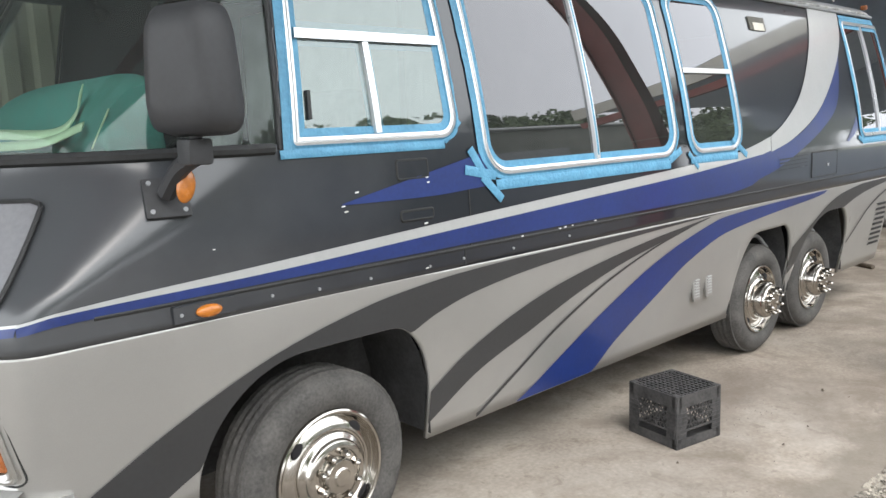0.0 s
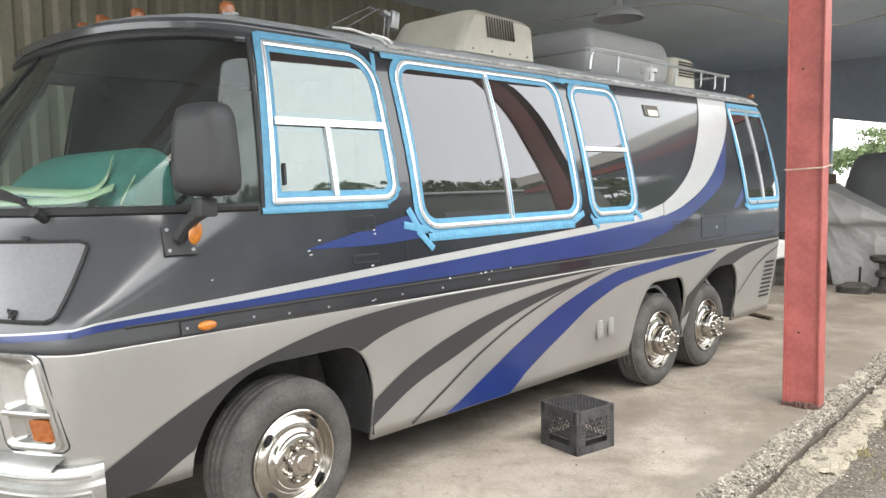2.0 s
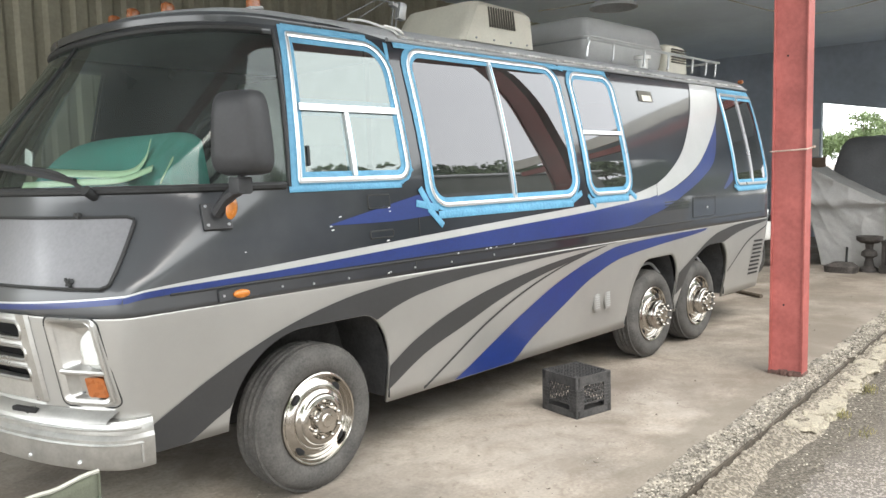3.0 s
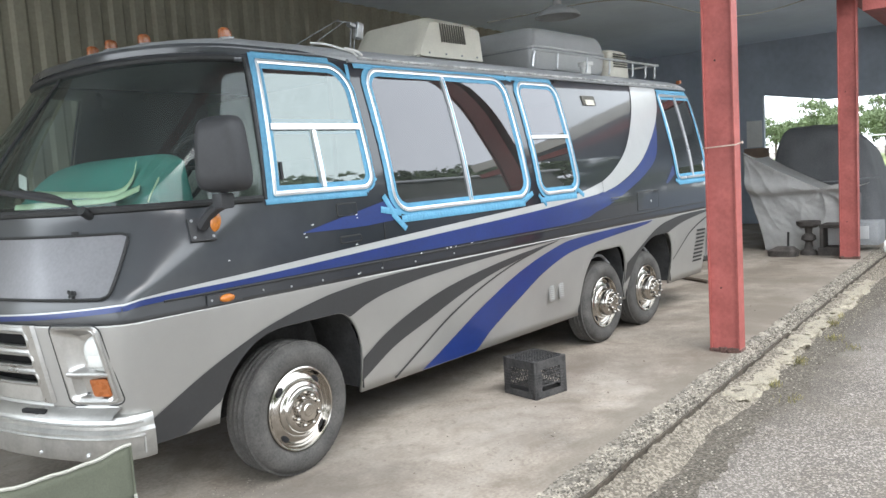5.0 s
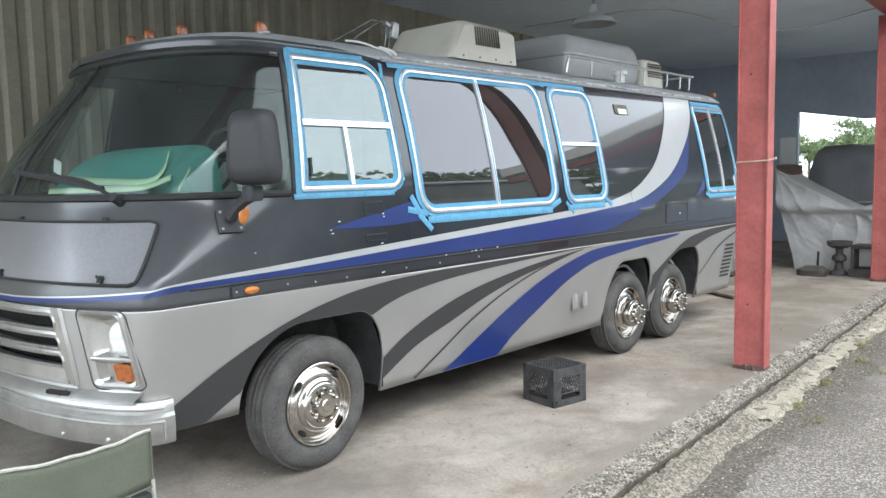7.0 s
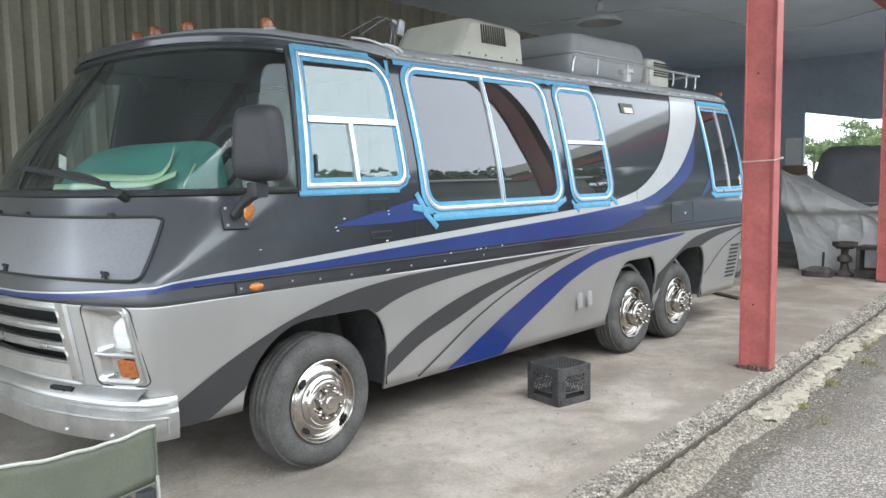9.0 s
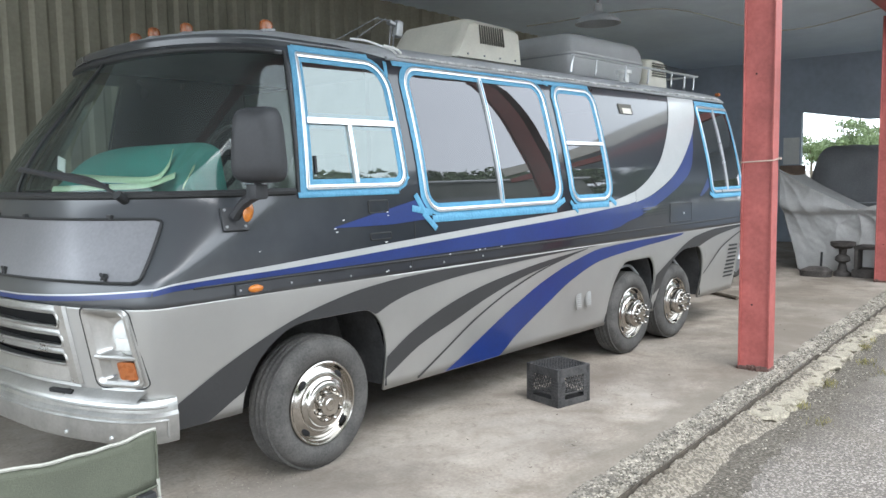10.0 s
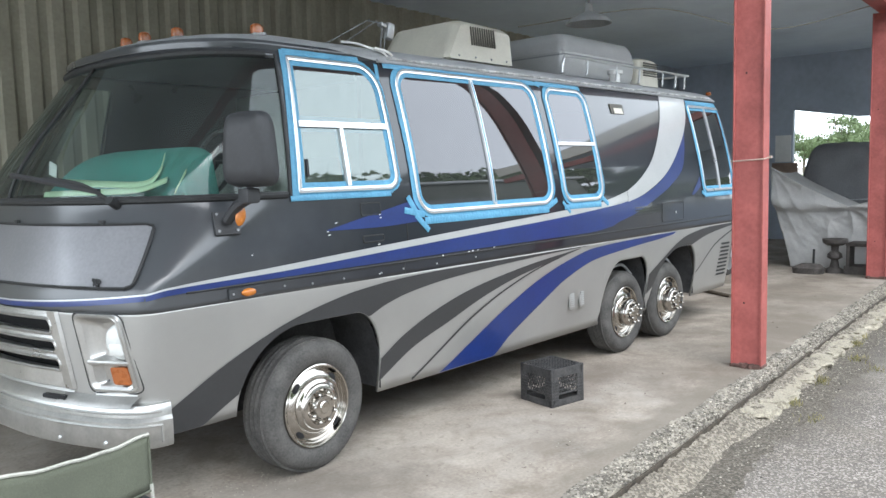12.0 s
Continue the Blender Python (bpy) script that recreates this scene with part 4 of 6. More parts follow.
for s in (1, -1):
    rows = []
    for f, off in ((GRILLE_F - 0.055, -0.07), (GRILLE_F - 0.05, 0.004), (GRILLE_F - 0.04, 0.016), (GRILLE_F + 0.004, 0.016), (GRILLE_F + 0.012, 0.002)):
        rows.append([lean_f(f, 0.69 + 0.388 * k / 10, off, s) for k in range(11)])
    part("grille_post", grid(bmesh.new(), rows), M_BEZEL, grille)

for z0, z1 in ((0.966, 1.042), (0.870, 0.932), (0.780, 0.840)):
    r_, pts = (z1 - z0) / 2, []
    for k in range(25):
        e_ = (GRILLE_F - 0.052 + fascia_lean(z0)) * (1 - 2 * k / 24)
        pts.append(nose_f(abs(e_), z0, 0.013, 1 if e_ > 0 else -1))
    for k in range(1, 8):
        pts.append(lean_f(GRILLE_F - 0.052 + 0.018 * math.sin(math.pi * k / 8), (z0 + z1) / 2 - r_ * math.cos(math.pi * k / 8), 0.013, -1))
    for k in range(25):
        e_ = (GRILLE_F - 0.052 + fascia_lean(z1)) * (2 * k / 24 - 1)
        pts.append(nose_f(abs(e_), z1, 0.013, 1 if e_ > 0 else -1))
    for k in range(1, 8):
        pts.append(lean_f(GRILLE_F - 0.052 + 0.018 * math.sin(math.pi * k / 8), (z0 + z1) / 2 + r_ * math.cos(math.pi * k / 8), 0.013, 1))
    part("slot_frame", tube(bmesh.new(), pts + [pts[0]], 0.009, 6), M_BEZEL, grille, "rolled silver lip round a grille slot")


def lamp_loop(f0, f1, z0, z1, off, s, r=0.028, n=5):
    """A rounded loop on the nose between two shares and two heights."""
    wf = r / 1.2
    pts = []
    for cf, cz, a0 in ((f1 - wf, z1 - r, 0), (f0 + wf, z1 - r, 90), (f0 + wf, z0 + r, 180), (f1 - wf, z0 + r, 270)):
        pts += [lean_f(cf + wf * math.cos(radians(a0 + 90 * k / n)), cz + r * math.sin(radians(a0 + 90 * k / n)), off, s) for k in range(n + 1)]
    return pts


for s in (1, -1):
    f0, f1 = LAMP_F
    rim = [lamp_loop(f0 - 0.008, f1 + 0.008, 0.692, 1.073, o, s) for o in (0.0,)][0]
    rim2 = lamp_loop(f0 + 0.004, f1 - 0.004, 0.704, 1.061, 0.014, s)
    rim3 = lamp_loop(f0 + 0.016, f1 - 0.016, 0.716, 1.049, 0.0, s)
    bez = part("headlamp_bezel", grid(bmesh.new(), [rim, rim2, rim3], closed=True), M_BEZEL, van, "silver bezel round the recessed headlamp")
    seam = lamp_loop(f0 - 0.020, f1 + 0.016, 0.682, 1.079, 0.002, s, 0.036)
    part("bezel_seam", tube(bmesh.new(), seam + [seam[0]], 0.0035, 5), M_TRIM, bez)
    lip = lamp_loop(f0 - 0.002, f1 + 0.002, 0.698, 1.067, 0.008, s)
    part("bezel_lip", tube(bmesh.new(), lip + [lip[0]], 0.008, 6), M_BEZEL, bez)
    q = lean_f(0.905, 0.935, -0.050, s)
    turn = Matrix.Rotation(radians(26 * s), 4, "Z")
    top = lamp_loop(f0 + 0.012, f1 - 0.012, 0.842, 1.053, 0.0, s)
    ring = []
    for p in top:
        d = Vector((0, p.y - q.y, p.z - q.z)).normalized() * 0.088
        ring.append(q + turn @ d)
    mid = [p * 0.45 + r_ * 0.55 + Vector((0.02, 0, 0)) for p, r_ in zip(top, ring)]
    part("reflector_cone", grid(bmesh.new(), [top, mid, ring], closed=True), M_BEZEL, bez, "silver funnel behind the lamp")
    bm = bmesh.new()
    bmesh.ops.create_uvsphere(bm, u_segments=22, v_segments=12, radius=0.09, matrix=Matrix.Translation(q) @ turn @ Matrix.Diagonal((0.36, 1, 1, 1)))
    box(bm, q + Vector((-0.022, 0, -0.035)), (0.03, 0.085, 0.06), turn, 0.012)
    part("headlamp", bm, M_LAMP_WHITE, bez, "round white headlamp")
    low_ = lamp_loop(f0 + 0.012, f1 - 0.012, 0.712, 0.828, 0.0, s, 0.02)
    inn = lamp_loop(f0 + 0.030, f1 - 0.016, 0.724, 0.816, -0.04, s, 0.016)
    bm = grid(bmesh.new(), [low_, inn], closed=True)
    bm.faces.new([bm.verts.new(v) for v in inn])
    part("signal_housing", bm, M_BEZEL, bez)
    lens = [lamp_loop(f1 - 0.086, f1 - 0.018, 0.726, 0.814, o, s, 0.012) for o in (-0.04, -0.006, 0.0)]
    bm = grid(bmesh.new(), lens, closed=True)
    bm.faces.new([bm.verts.new(v) for v in lens[-1]])
    part("turn_signal", bm, M_ORANGE, bez, "amber turn signal lens")
    part("bezel_bar", tube(bmesh.new(), [lean_f(f0 + 0.004 + (f1 - f0 - 0.008) * k / 8, 0.835, 0.0, s) for k in range(9)], 0.012, 8), M_BEZEL, bez)
    part("screw", rod(bmesh.new(), lean_f(f0 + 0.04, 0.735, -0.04, s), lean_f(f0 + 0.04, 0.735, -0.028, s), 0.006, 8), M_STEEL, bez)

# bumper, swept round the nose
def bumper_path(off):
    pts = []
    for far in (False, True):
        half = [skin(("n", 0.03 + (math.pi / 2 - 0.03) * (k / 34) ** 1.6), 0.55, off - 0.02, far) for k in range(35)]
        pts += half if not far else half[::-1][1:]
    return pts


rows = []
for off, z in ((0.0, 0.42), (0.075, 0.42), (0.088, 0.44), (0.09, 0.555), (0.075, 0.572), (0.075, 0.60), (0.06, 0.628), (0.0, 0.635), (0.0, 0.42)):
    rows.append([Vector((q.x, q.y, z)) for q in bumper_path(off)])
bump = part("bumper", grid(bmesh.new(), rows), M_BUMPER, van, "worn silver wraparound front bumper")
for q in ([r[0] for r in rows], [r[-1] for r in rows]):
    bm = bmesh.new()
    bm.faces.new([bm.verts.new(v) for v in q[:-1]])
    part("bumper_end", bm, M_BUMPER, bump)
for t in (0.9, 1.3):
    q = skin(("n", t), 0.55, 0.07)
    for z in (0.455,):
        part("bolt", rod(bmesh.new(), (q.x + 0.01, q.y, z), (q.x - 0.006, q.y, z), 0.009, 8), M_ALU, bump)
for z, o in ((0.535, 0.094), (0.598, 0.082)):
    path = bumper_path(o)
    part("bumper_moulding", tube(bmesh.new(), [Vector((v.x, v.y, z)) for v in path[6:-6]], 0.007, 6), M_BUMPER, bump)
for path in (bumper_path(0.094), bumper_path(0.094)[::-1]):
    part("bumper_moulding", tube(bmesh.new(), [Vector((path[6].x, path[6].y, 0.535 - 0.0105 * k)) for k in range(9)], 0.007, 6), M_BUMPER, bump)
q = nose_y(0.46, 0.648, 0.03)
part("valance_hole", boxed(q, (0.03, 0.16, 0.022), Matrix.Rotation(radians(18), 4, "Z"), 0.008), M_DARK, bump)
rows = [[nose_y(0.02 + 2.28 * k / 24, z, o) for k in range(25)] for z, o in ((0.625, 0.05), (0.645, 0.035), (0.67, 0.006))]
part("valance", grid(bmesh.new(), rows), M_BEZEL, bump, "silver valance above the bumper")

# clearance lamps on the brow and the side marker
for x, y, z in ((-0.050, 0.315, 2.556), (-0.220, 0.895, 2.597), (-0.285, 1.175, 2.600), (-0.284, 1.42, 2.597), (-0.20, 2.03, 2.560)):
    rows = []
    for dx, dz, hx, hy in ((0.0, -0.030, 0.037, 0.031), (0.0, 0.004, 0.036, 0.030), (-0.003, 0.016, 0.031, 0.026), (-0.005, 0.024, 0.020, 0.018), (-0.006, 0.027, 0.008, 0.008)):
        rows.append([Vector((x + dx + hx * math.copysign(abs(math.cos(t)) ** 0.7, math.cos(t)), y + hy * math.copysign(abs(math.sin(t)) ** 0.7, math.sin(t)), z + dz)) for t in [k * math.tau / 20 for k in range(20)]])
    bm = grid(bmesh.new(), rows, closed=True)
    bm.faces.new([bm.verts.new(v) for v in rows[-1]])
    lamp = part("clearance_lamp", bm, M_ORANGE, van, "orange clearance lamp")
    part("lamp_base", boxed((x + 0.002, y, z - 0.036), (0.084, 0.070, 0.020), Matrix.Rotation(radians(-8), 4, "Y"), 0.010), M_ROOF, lamp)
part("clearance_lamp", boxed((5.92, 0.22, 2.515), (0.05, 0.05, 0.04), bevel=0.012), M_ORANGE, van)
plate = part("side_marker", bar((-0.57, 1.112), (-0.36, 1.118), 0.064, -0.002, 0.010, 8), M_BLACK, van, "black side marker plate")
bm = bmesh.new()
q = on_side(-0.455, 1.112, 0.014)
bmesh.ops.create_uvsphere(bm, u_segments=20, v_segments=10, radius=1, matrix=Matrix.Translation(q) @ Matrix.Diagonal((0.045, 0.018, 0.021, 1)))
part("lens", bm, M_AMBER, plate, "amber oval lens")
part("screw", rod(bmesh.new(), on_side(-0.545, 1.112, 0.0), on_side(-0.545, 1.112, 0.013), 0.006, 10), M_STEEL, plate)

# wiper
bm = bmesh.new()
a, b = Vector((-0.955, 0.31, 1.592)), Vector((-1.100, 0.76, 1.726))
tube(bm, bend([a, (-1.030, 0.487, 1.690), b], 6), 0.011, 6)
wip = part("wiper_arm", bm, M_TRIM, van, "black windshield wiper")
part("wiper_blade", tube(bmesh.new(), bend([(-0.985, 0.40, 1.652), (-1.086, 0.674, 1.700), (-1.128, 1.063, 1.744), (-1.128, 1.14, 1.748)], 6), 0.017, 6), M_PLASTIC, wip)
bm = rod(bmesh.new(), a + Vector((0.03, 0, -0.02)), a + Vector((-0.03, -0.02, 0.02)), 0.024, 12)
box(bm, a + Vector((-0.01, 0.06, 0.02)), (0.03, 0.08, 0.025), None, 0.006)
part("wiper_pivot", bm, M_TRIM, wip)

# mirror on its bracket
bm = bmesh.new()
rows = []
for k, (dx, s, drop) in enumerate(((-0.085, 0.55, 0.0), (-0.075, 0.80, 0.0), (-0.05, 0.94, 0.0), (0.0, 1.0, 0.0), (0.05, 1.0, 0.0), (0.06, 0.95, 0.0))):
    ring = []
    for t in range(28):
        a_ = t * math.tau / 28
        cx, cz = math.cos(a_), math.sin(a_)
        yy = 0.128 * s * math.copysign(abs(cx) ** 0.42, cx)
        zz = 0.185 * s * math.copysign(abs(cz) ** 0.42, cz)
        yy *= 0.97 - 0.13 * (zz / 0.185)
        ring.append(Vector((dx, yy, zz)))
    rows.append(ring)
mm = Matrix.Translation((-0.53, -0.262, 1.842)) @ Matrix.Rotation(radians(24), 4, "Z")
rows = [[mm @ v for v in r] for r in rows]
grid(bm, rows, closed=True)
bm.faces.new([bm.verts.new(v) for v in rows[0]])
bm.faces.new([bm.verts.new(v) for v in rows[-1]])
bmesh.ops.remove_doubles(bm, verts=bm.verts[:], dist=0.0005)
mirror = part("side_mirror", bm, M_PLASTIC, van, "large black mirror housing")
part("mirror_stalk", rod(bmesh.new(), (-0.53, -0.25, 1.68), (-0.53, -0.25, 1.64), 0.018), M_TRIM, mirror)
part("mirror_knuckle", boxed((-0.53, -0.24, 1.615), (0.075, 0.085, 0.075), bevel=0.012), M_PLASTIC, mirror)
bm = bmesh.new()
tube(bm, bend([(-0.53, -0.235, 1.60), (-0.545, -0.16, 1.565), (-0.555, -0.075, 1.49)], 5), 0.028, 8)
part("mirror_arm", bm, M_PLASTIC, mirror)
c_ = on_side(-0.545, 1.475, 0.010)
along = (on_side(-0.48, 1.475, 0.010) - on_side(-0.61, 1.475, 0.010)).normalized()
rise = (on_side(-0.545, 1.53, 0.010) - on_side(-0.545, 1.42, 0.010)).normalized()
face = along.cross(rise).normalized()
rise = face.cross(along)
plate_m = Matrix((along, face, rise)).transposed().to_4x4()
part("mirror_base", boxed(c_, (0.135, 0.022, 0.128), plate_m, 0.009), M_PLASTIC, mirror, "square black bracket plate")
for du, dv in ((-0.048, 0.046), (-0.048, -0.044), (0.048, -0.044)):
    q = c_ + along * du + rise * dv
    part("bolt", rod(bmesh.new(), q + face * 0.006, q + face * 0.018, 0.0075, 10), M_STEEL, mirror)
bm = bmesh.new()
bmesh.ops.create_uvsphere(bm, u_segments=18, v_segments=10, radius=1, matrix=Matrix.Translation((-0.525, -0.150, 1.512)) @ Matrix.Rotation(radians(14), 4, "Y") @ Matrix.Diagonal((0.029, 0.016, 0.050, 1)))
part("mirror_marker", bm, M_AMBER, mirror, "amber oval marker lens")

# ---- cab interior, seen through the glass ----
part("cab_floor", boxed((2.6, MID, 0.95), (6.2, 2.1, 0.03)), M_INTERIOR, van)
part("cab_partition", boxed((0.95, MID, 1.50), (0.03, 1.80, 1.70)), M_INTERIOR, van)
rows = []
for x, z, w in ((-0.98, 1.56, 0.62), (-0.85, 1.60, 0.75), (-0.55, 1.61, 0.95), (-0.35, 1.57, 1.0), (-0.28, 1.30, 1.0)):
    rows.append([Vector((x + (0.10 * abs(k / 7 - 1) ** 3), MID + w * (k / 7 - 1), z)) for k in range(15)])
part("dashboard", grid(bmesh.new(), rows), M_INTERIOR, van)
rows = []
for i in range(14):
    t = i / 13
    row = []
    for k in range(33):
        u = k / 32
        w = 2 * u - 1
        arch = max(0.0, 1 - abs(w) ** (9 if w < 0 else 3.2)) ** (1 / (4 if w < 0 else 1.6))
        x = -0.62 + 0.19 * t ** 1.6 + 0.010 * math.sin(7 * u + 2 * t)
        row.append(Vector((x, 0.20 + 1.86 * u, 1.615 + 0.272 * arch * math.sin(t * math.pi * 0.5) ** 0.8 + 0.004 * noise.noise((6 * u, 4 * t, 0)))))
    rows.append(row)
mat_ob = part("dash_cover", grid(bmesh.new(), rows), M_TEAL, van, "teal cover standing along the dashboard")
thick(mat_ob, 0.02)
for pts, w in ((((-0.86, 1.10, 1.690), (-0.76, 0.82, 1.672), (-0.66, 0.56, 1.668), (-0.60, 0.50, 1.73), (-0.585, 0.46, 1.815)), 0.034),
               (((-0.88, 1.36, 1.622), (-0.80, 0.90, 1.630), (-0.71, 0.53, 1.640), (-0.62, 0.38, 1.69)), 0.030),
               (((-0.62, 0.30, 1.63), (-0.60, 0.285, 1.68), (-0.585, 0.24, 1.735)), 0.022)):
    path = bend(pts, 8)
    sh = part("cut_sheet", grid(bmesh.new(), [[q - Vector((0.012, 0.006, 0)), q + Vector((w * 0.25, 0.014, w))] for q in path]), M_LIME, van, "pale green strip of sheet")
    thick(sh, 0.005)
part("sticker", boxed((-0.97, 0.98, 1.775), (0.004, 0.10, 0.075), Matrix.Rotation(radians(14), 4, "X")), M_WHITE, van, "small white paper on the windshield")
bm = bmesh.new()
ring = [Vector((-0.18 + 0.06 * math.sin(t), 0.62 + 0.21 * math.cos(t), 1.80 + 0.19 * math.sin(t))) for t in [k * math.tau / 28 for k in range(29)]]
tube(bm, ring, 0.014, 8)
rod(bm, (-0.18, 0.42, 1.80), (-0.18, 0.82, 1.80), 0.012)
rod(bm, (-0.18, 0.62, 1.80), (-0.35, 0.62, 1.60), 0.03)
part("steering_wheel", bm, M_TRIM, van)
for y in (0.58, 1.72):
    bm = boxed((0.45, y, 1.35), (0.14, 0.52, 0.95), Matrix.Rotation(radians(10), 4, "Y"), 0.05, 3)
    box(bm, (0.2, y, 1.02), (0.5, 0.52, 0.16), None, 0.05, 3)
    part("cab_seat", bm, M_INTERIOR, van)
# curtains drawn behind the lounge and galley windows
for x0, x1 in ((0.9, 3.2), (5.0, 5.95)):
    part("inner_lining", boxed(((x0 + x1) / 2, 0.55, 1.85), (x1 - x0, 0.02, 1.2)), M_INTERIOR, van)


# ---- wheels ----
def wheel(x, y, rear, steer=0.0, big=1.0):
    prof = [(0.225, -0.20), (0.27, -0.215), (0.32, -0.22), (0.345, -0.205), (0.362, -0.18)]
    prof_out = [(0.362, -0.03), (0.352, -0.008), (0.335, 0.006), (0.30, 0.014), (0.262, 0.010), (0.24, -0.004), (0.228, -0.02)]
    bm = bmesh.new()
    seg = 216
    tread = []
    for k, d in enumerate(np.linspace(-0.18, -0.03, 13)):
        groove = 0.010 if k in (3, 6, 9) else 0.0
        tread.append((0.374 - groove, float(d)))
    rings = []
    for j, (r, d) in enumerate(prof + tread + prof_out):
        cut = 5 <= j <= 17 and r > 0.37        # blocks of the tread, staggered from rib to rib
        ring = []
        for k in range(seg):
            a = (k + (0.35 * (j % 4) if cut else 0.0)) * math.tau / seg
            rr = r - (0.0025 if cut and (k + j // 4) % 4 == 0 else 0.0)
            ring.append(Vector((x + rr * math.cos(a), y - d, 0.374 + rr * math.sin(a))))
        rings.append(ring)
    grid(bm, rings, closed=True)
    ob = part("wheel", bm, M_RUBBER, van, "black tyre on a polished wheel")
    if rear:
        rim = [(0.236, -0.012), (0.234, 0.004), (0.228, 0.008), (0.221, 0.005), (0.217, -0.006), (0.213, -0.030), (0.209, -0.034), (0.200, -0.036), (0.182, -0.030), (0.160, -0.018), (0.150, -0.016), (0.147, -0.008), (0.140, -0.003), (0.130, 0.002), (0.127, 0.012), (0.124, 0.050), (0.120, 0.060), (0.112, 0.064), (0.110, 0.078), (0.104, 0.084), (0.068, 0.084), (0.064, 0.100), (0.058, 0.106), (0.030, 0.108), (0.0005, 0.109)]
    else:
        rim = [(0.236, -0.012), (0.234, 0.004), (0.228, 0.008), (0.221, 0.005), (0.217, -0.004), (0.213, -0.022), (0.209, -0.026), (0.204, -0.025), (0.192, -0.016), (0.172, -0.004), (0.164, -0.002), (0.160, -0.006), (0.155, -0.006), (0.152, 0.002), (0.146, 0.008), (0.132, 0.012), (0.129, 0.016), (0.127, 0.026), (0.122, 0.031), (0.100, 0.034), (0.096, 0.028), (0.068, 0.028), (0.065, 0.052), (0.060, 0.058), (0.036, 0.060), (0.030, 0.066), (0.0005, 0.067)]
    rm = part("rim", lathe(bmesh.new(), rim, 56, (x, y, 0.374)), M_CHROME, ob, "polished chrome wheel with round holes")
    for k in range(4):
        a = radians(48 + 90 * k)
        c = Vector((x + 0.183 * math.cos(a), y + (0.026 if rear else 0.014), 0.374 + 0.183 * math.sin(a)))
        bm = bmesh.new()
        bmesh.ops.create_uvsphere(bm, u_segments=16, v_segments=8, radius=1, matrix=Matrix.Translation(c) @ Matrix.Rotation(-a, 4, "Y") @ Matrix.Diagonal((0.021, 0.012, 0.032, 1)))
        part("hand_hole", bm, M_DARK, rm)
    for k in range(8):
        a = radians(22 + 45 * k)
        rr, d0, d1 = (0.082, 0.08, 0.125) if rear else (0.083, 0.032, 0.062)
        bm = bmesh.new()
        p0 = Vector((x + rr * math.cos(a), y - d0, 0.374 + rr * math.sin(a)))
        p1 = Vector((x + rr * math.cos(a), y - d1, 0.374 + rr * math.sin(a)))
        rod(bm, p0, p1, 0.015, 6, 0.013)
        rod(bm, p1, p1 + Vector((0, -0.012, 0)), 0.011, 8, 0.004)
        part("wheel_nut", bm, M_CHROME, rm)
    hub = Vector((x, y + 0.05, 0.374))
    ob.matrix_local = Matrix.Translation(hub + Vector((0, 0, 0.374 * (big - 1)))) @ Matrix.Rotation(radians(steer), 4, "Z") @ Matrix.Diagonal((big, 1, big, 1)) @ Matrix.Translation(-hub)
    return ob


wheel(0.0, -0.03, False, 3.0, 1.035)
wheel(3.65, 0.025, True, 0.0, 1.012)
wheel(4.53, 0.03, True)
for x in (0.0, 3.65, 4.53):
    bm = bmesh.new()
    lathe(bm, [(0.225, -0.20), (0.345, -0.22), (0.374, -0.18), (0.374, -0.03), (0.34, 0.0), (0.23, 0.0), (0.0005, -0.05)], 32, (x, 2.10, 0.374))
    part("far_wheel", bm, M_RUBBER, van)
for a, b, *_ in ARCHES:
    bm = bmesh.new()
    n = 24
    prof = []
    for i in range(n + 1):
        x = a - 0.01 + (b - a + 0.02) * i / n
        prof.append((x, arch_top(min(max(x, a + 0.001), b - 0.001), 0.30) + 0.03))
    prof = [(a - 0.012, 0.47 if a < 0 else 0.36)] + prof + [(b + 0.012, 0.36)]
    grid(bm, [[Vector((x, 0.02, z)) for x, z in prof], [Vector((x, 0.42, z)) for x, z in prof]])
    bm.faces.new([bm.verts.new((x, 0.42, z)) for x, z in prof])
    part("wheel_well", bm, M_WELL, van, "dark wheel well")
for x in (3.66, 4.5):
    bm = tube(bmesh.new(), bend([(x + 0.24, 0.10, 0.70), (x + 0.10, 0.12, 0.80), (x - 0.12, 0.14, 0.78)], 5), 0.014, 6)
    part("air_hose", bm, M_STEEL, van)
part("underbody", boxed((2.6, MID, 0.42), (6.6, 1.3, 0.25)), M_WELL, van)


# ---- things on the roof ----
def hull(rows_spec, seg=32, power=0.3):
    """Rounded-box rings: (cx, cy, z, half length, half width)."""
    rows = []
    for cx, cy, z, hx, hy in rows_spec:
        ring = []
        for k in range(seg):
            a = k * math.tau / seg
            c, s = math.cos(a), math.sin(a)
            ring.append(Vector((cx + hx * math.copysign(abs(c) ** power, c), cy + hy * math.copysign(abs(s) ** power, s), z)))
        rows.append(ring)
    bm = grid(bmesh.new(), rows, closed=True)
    bm.verts.ensure_lookup_table()
    bm.faces.new([bm.verts.new(v) for v in rows[-1]])
    bm.faces.new([bm.verts.new(v) for v in rows[0]])
    bmesh.ops.remove_doubles(bm, verts=bm.verts[:], dist=0.0005)
    return bm


ac = thing("roof_air_conditioner", "cream roof air conditioner with a louvred side", "air conditioner", at=(2.5, 1.1, 2.6))
ac.location = (0, 0.03, 0.024)
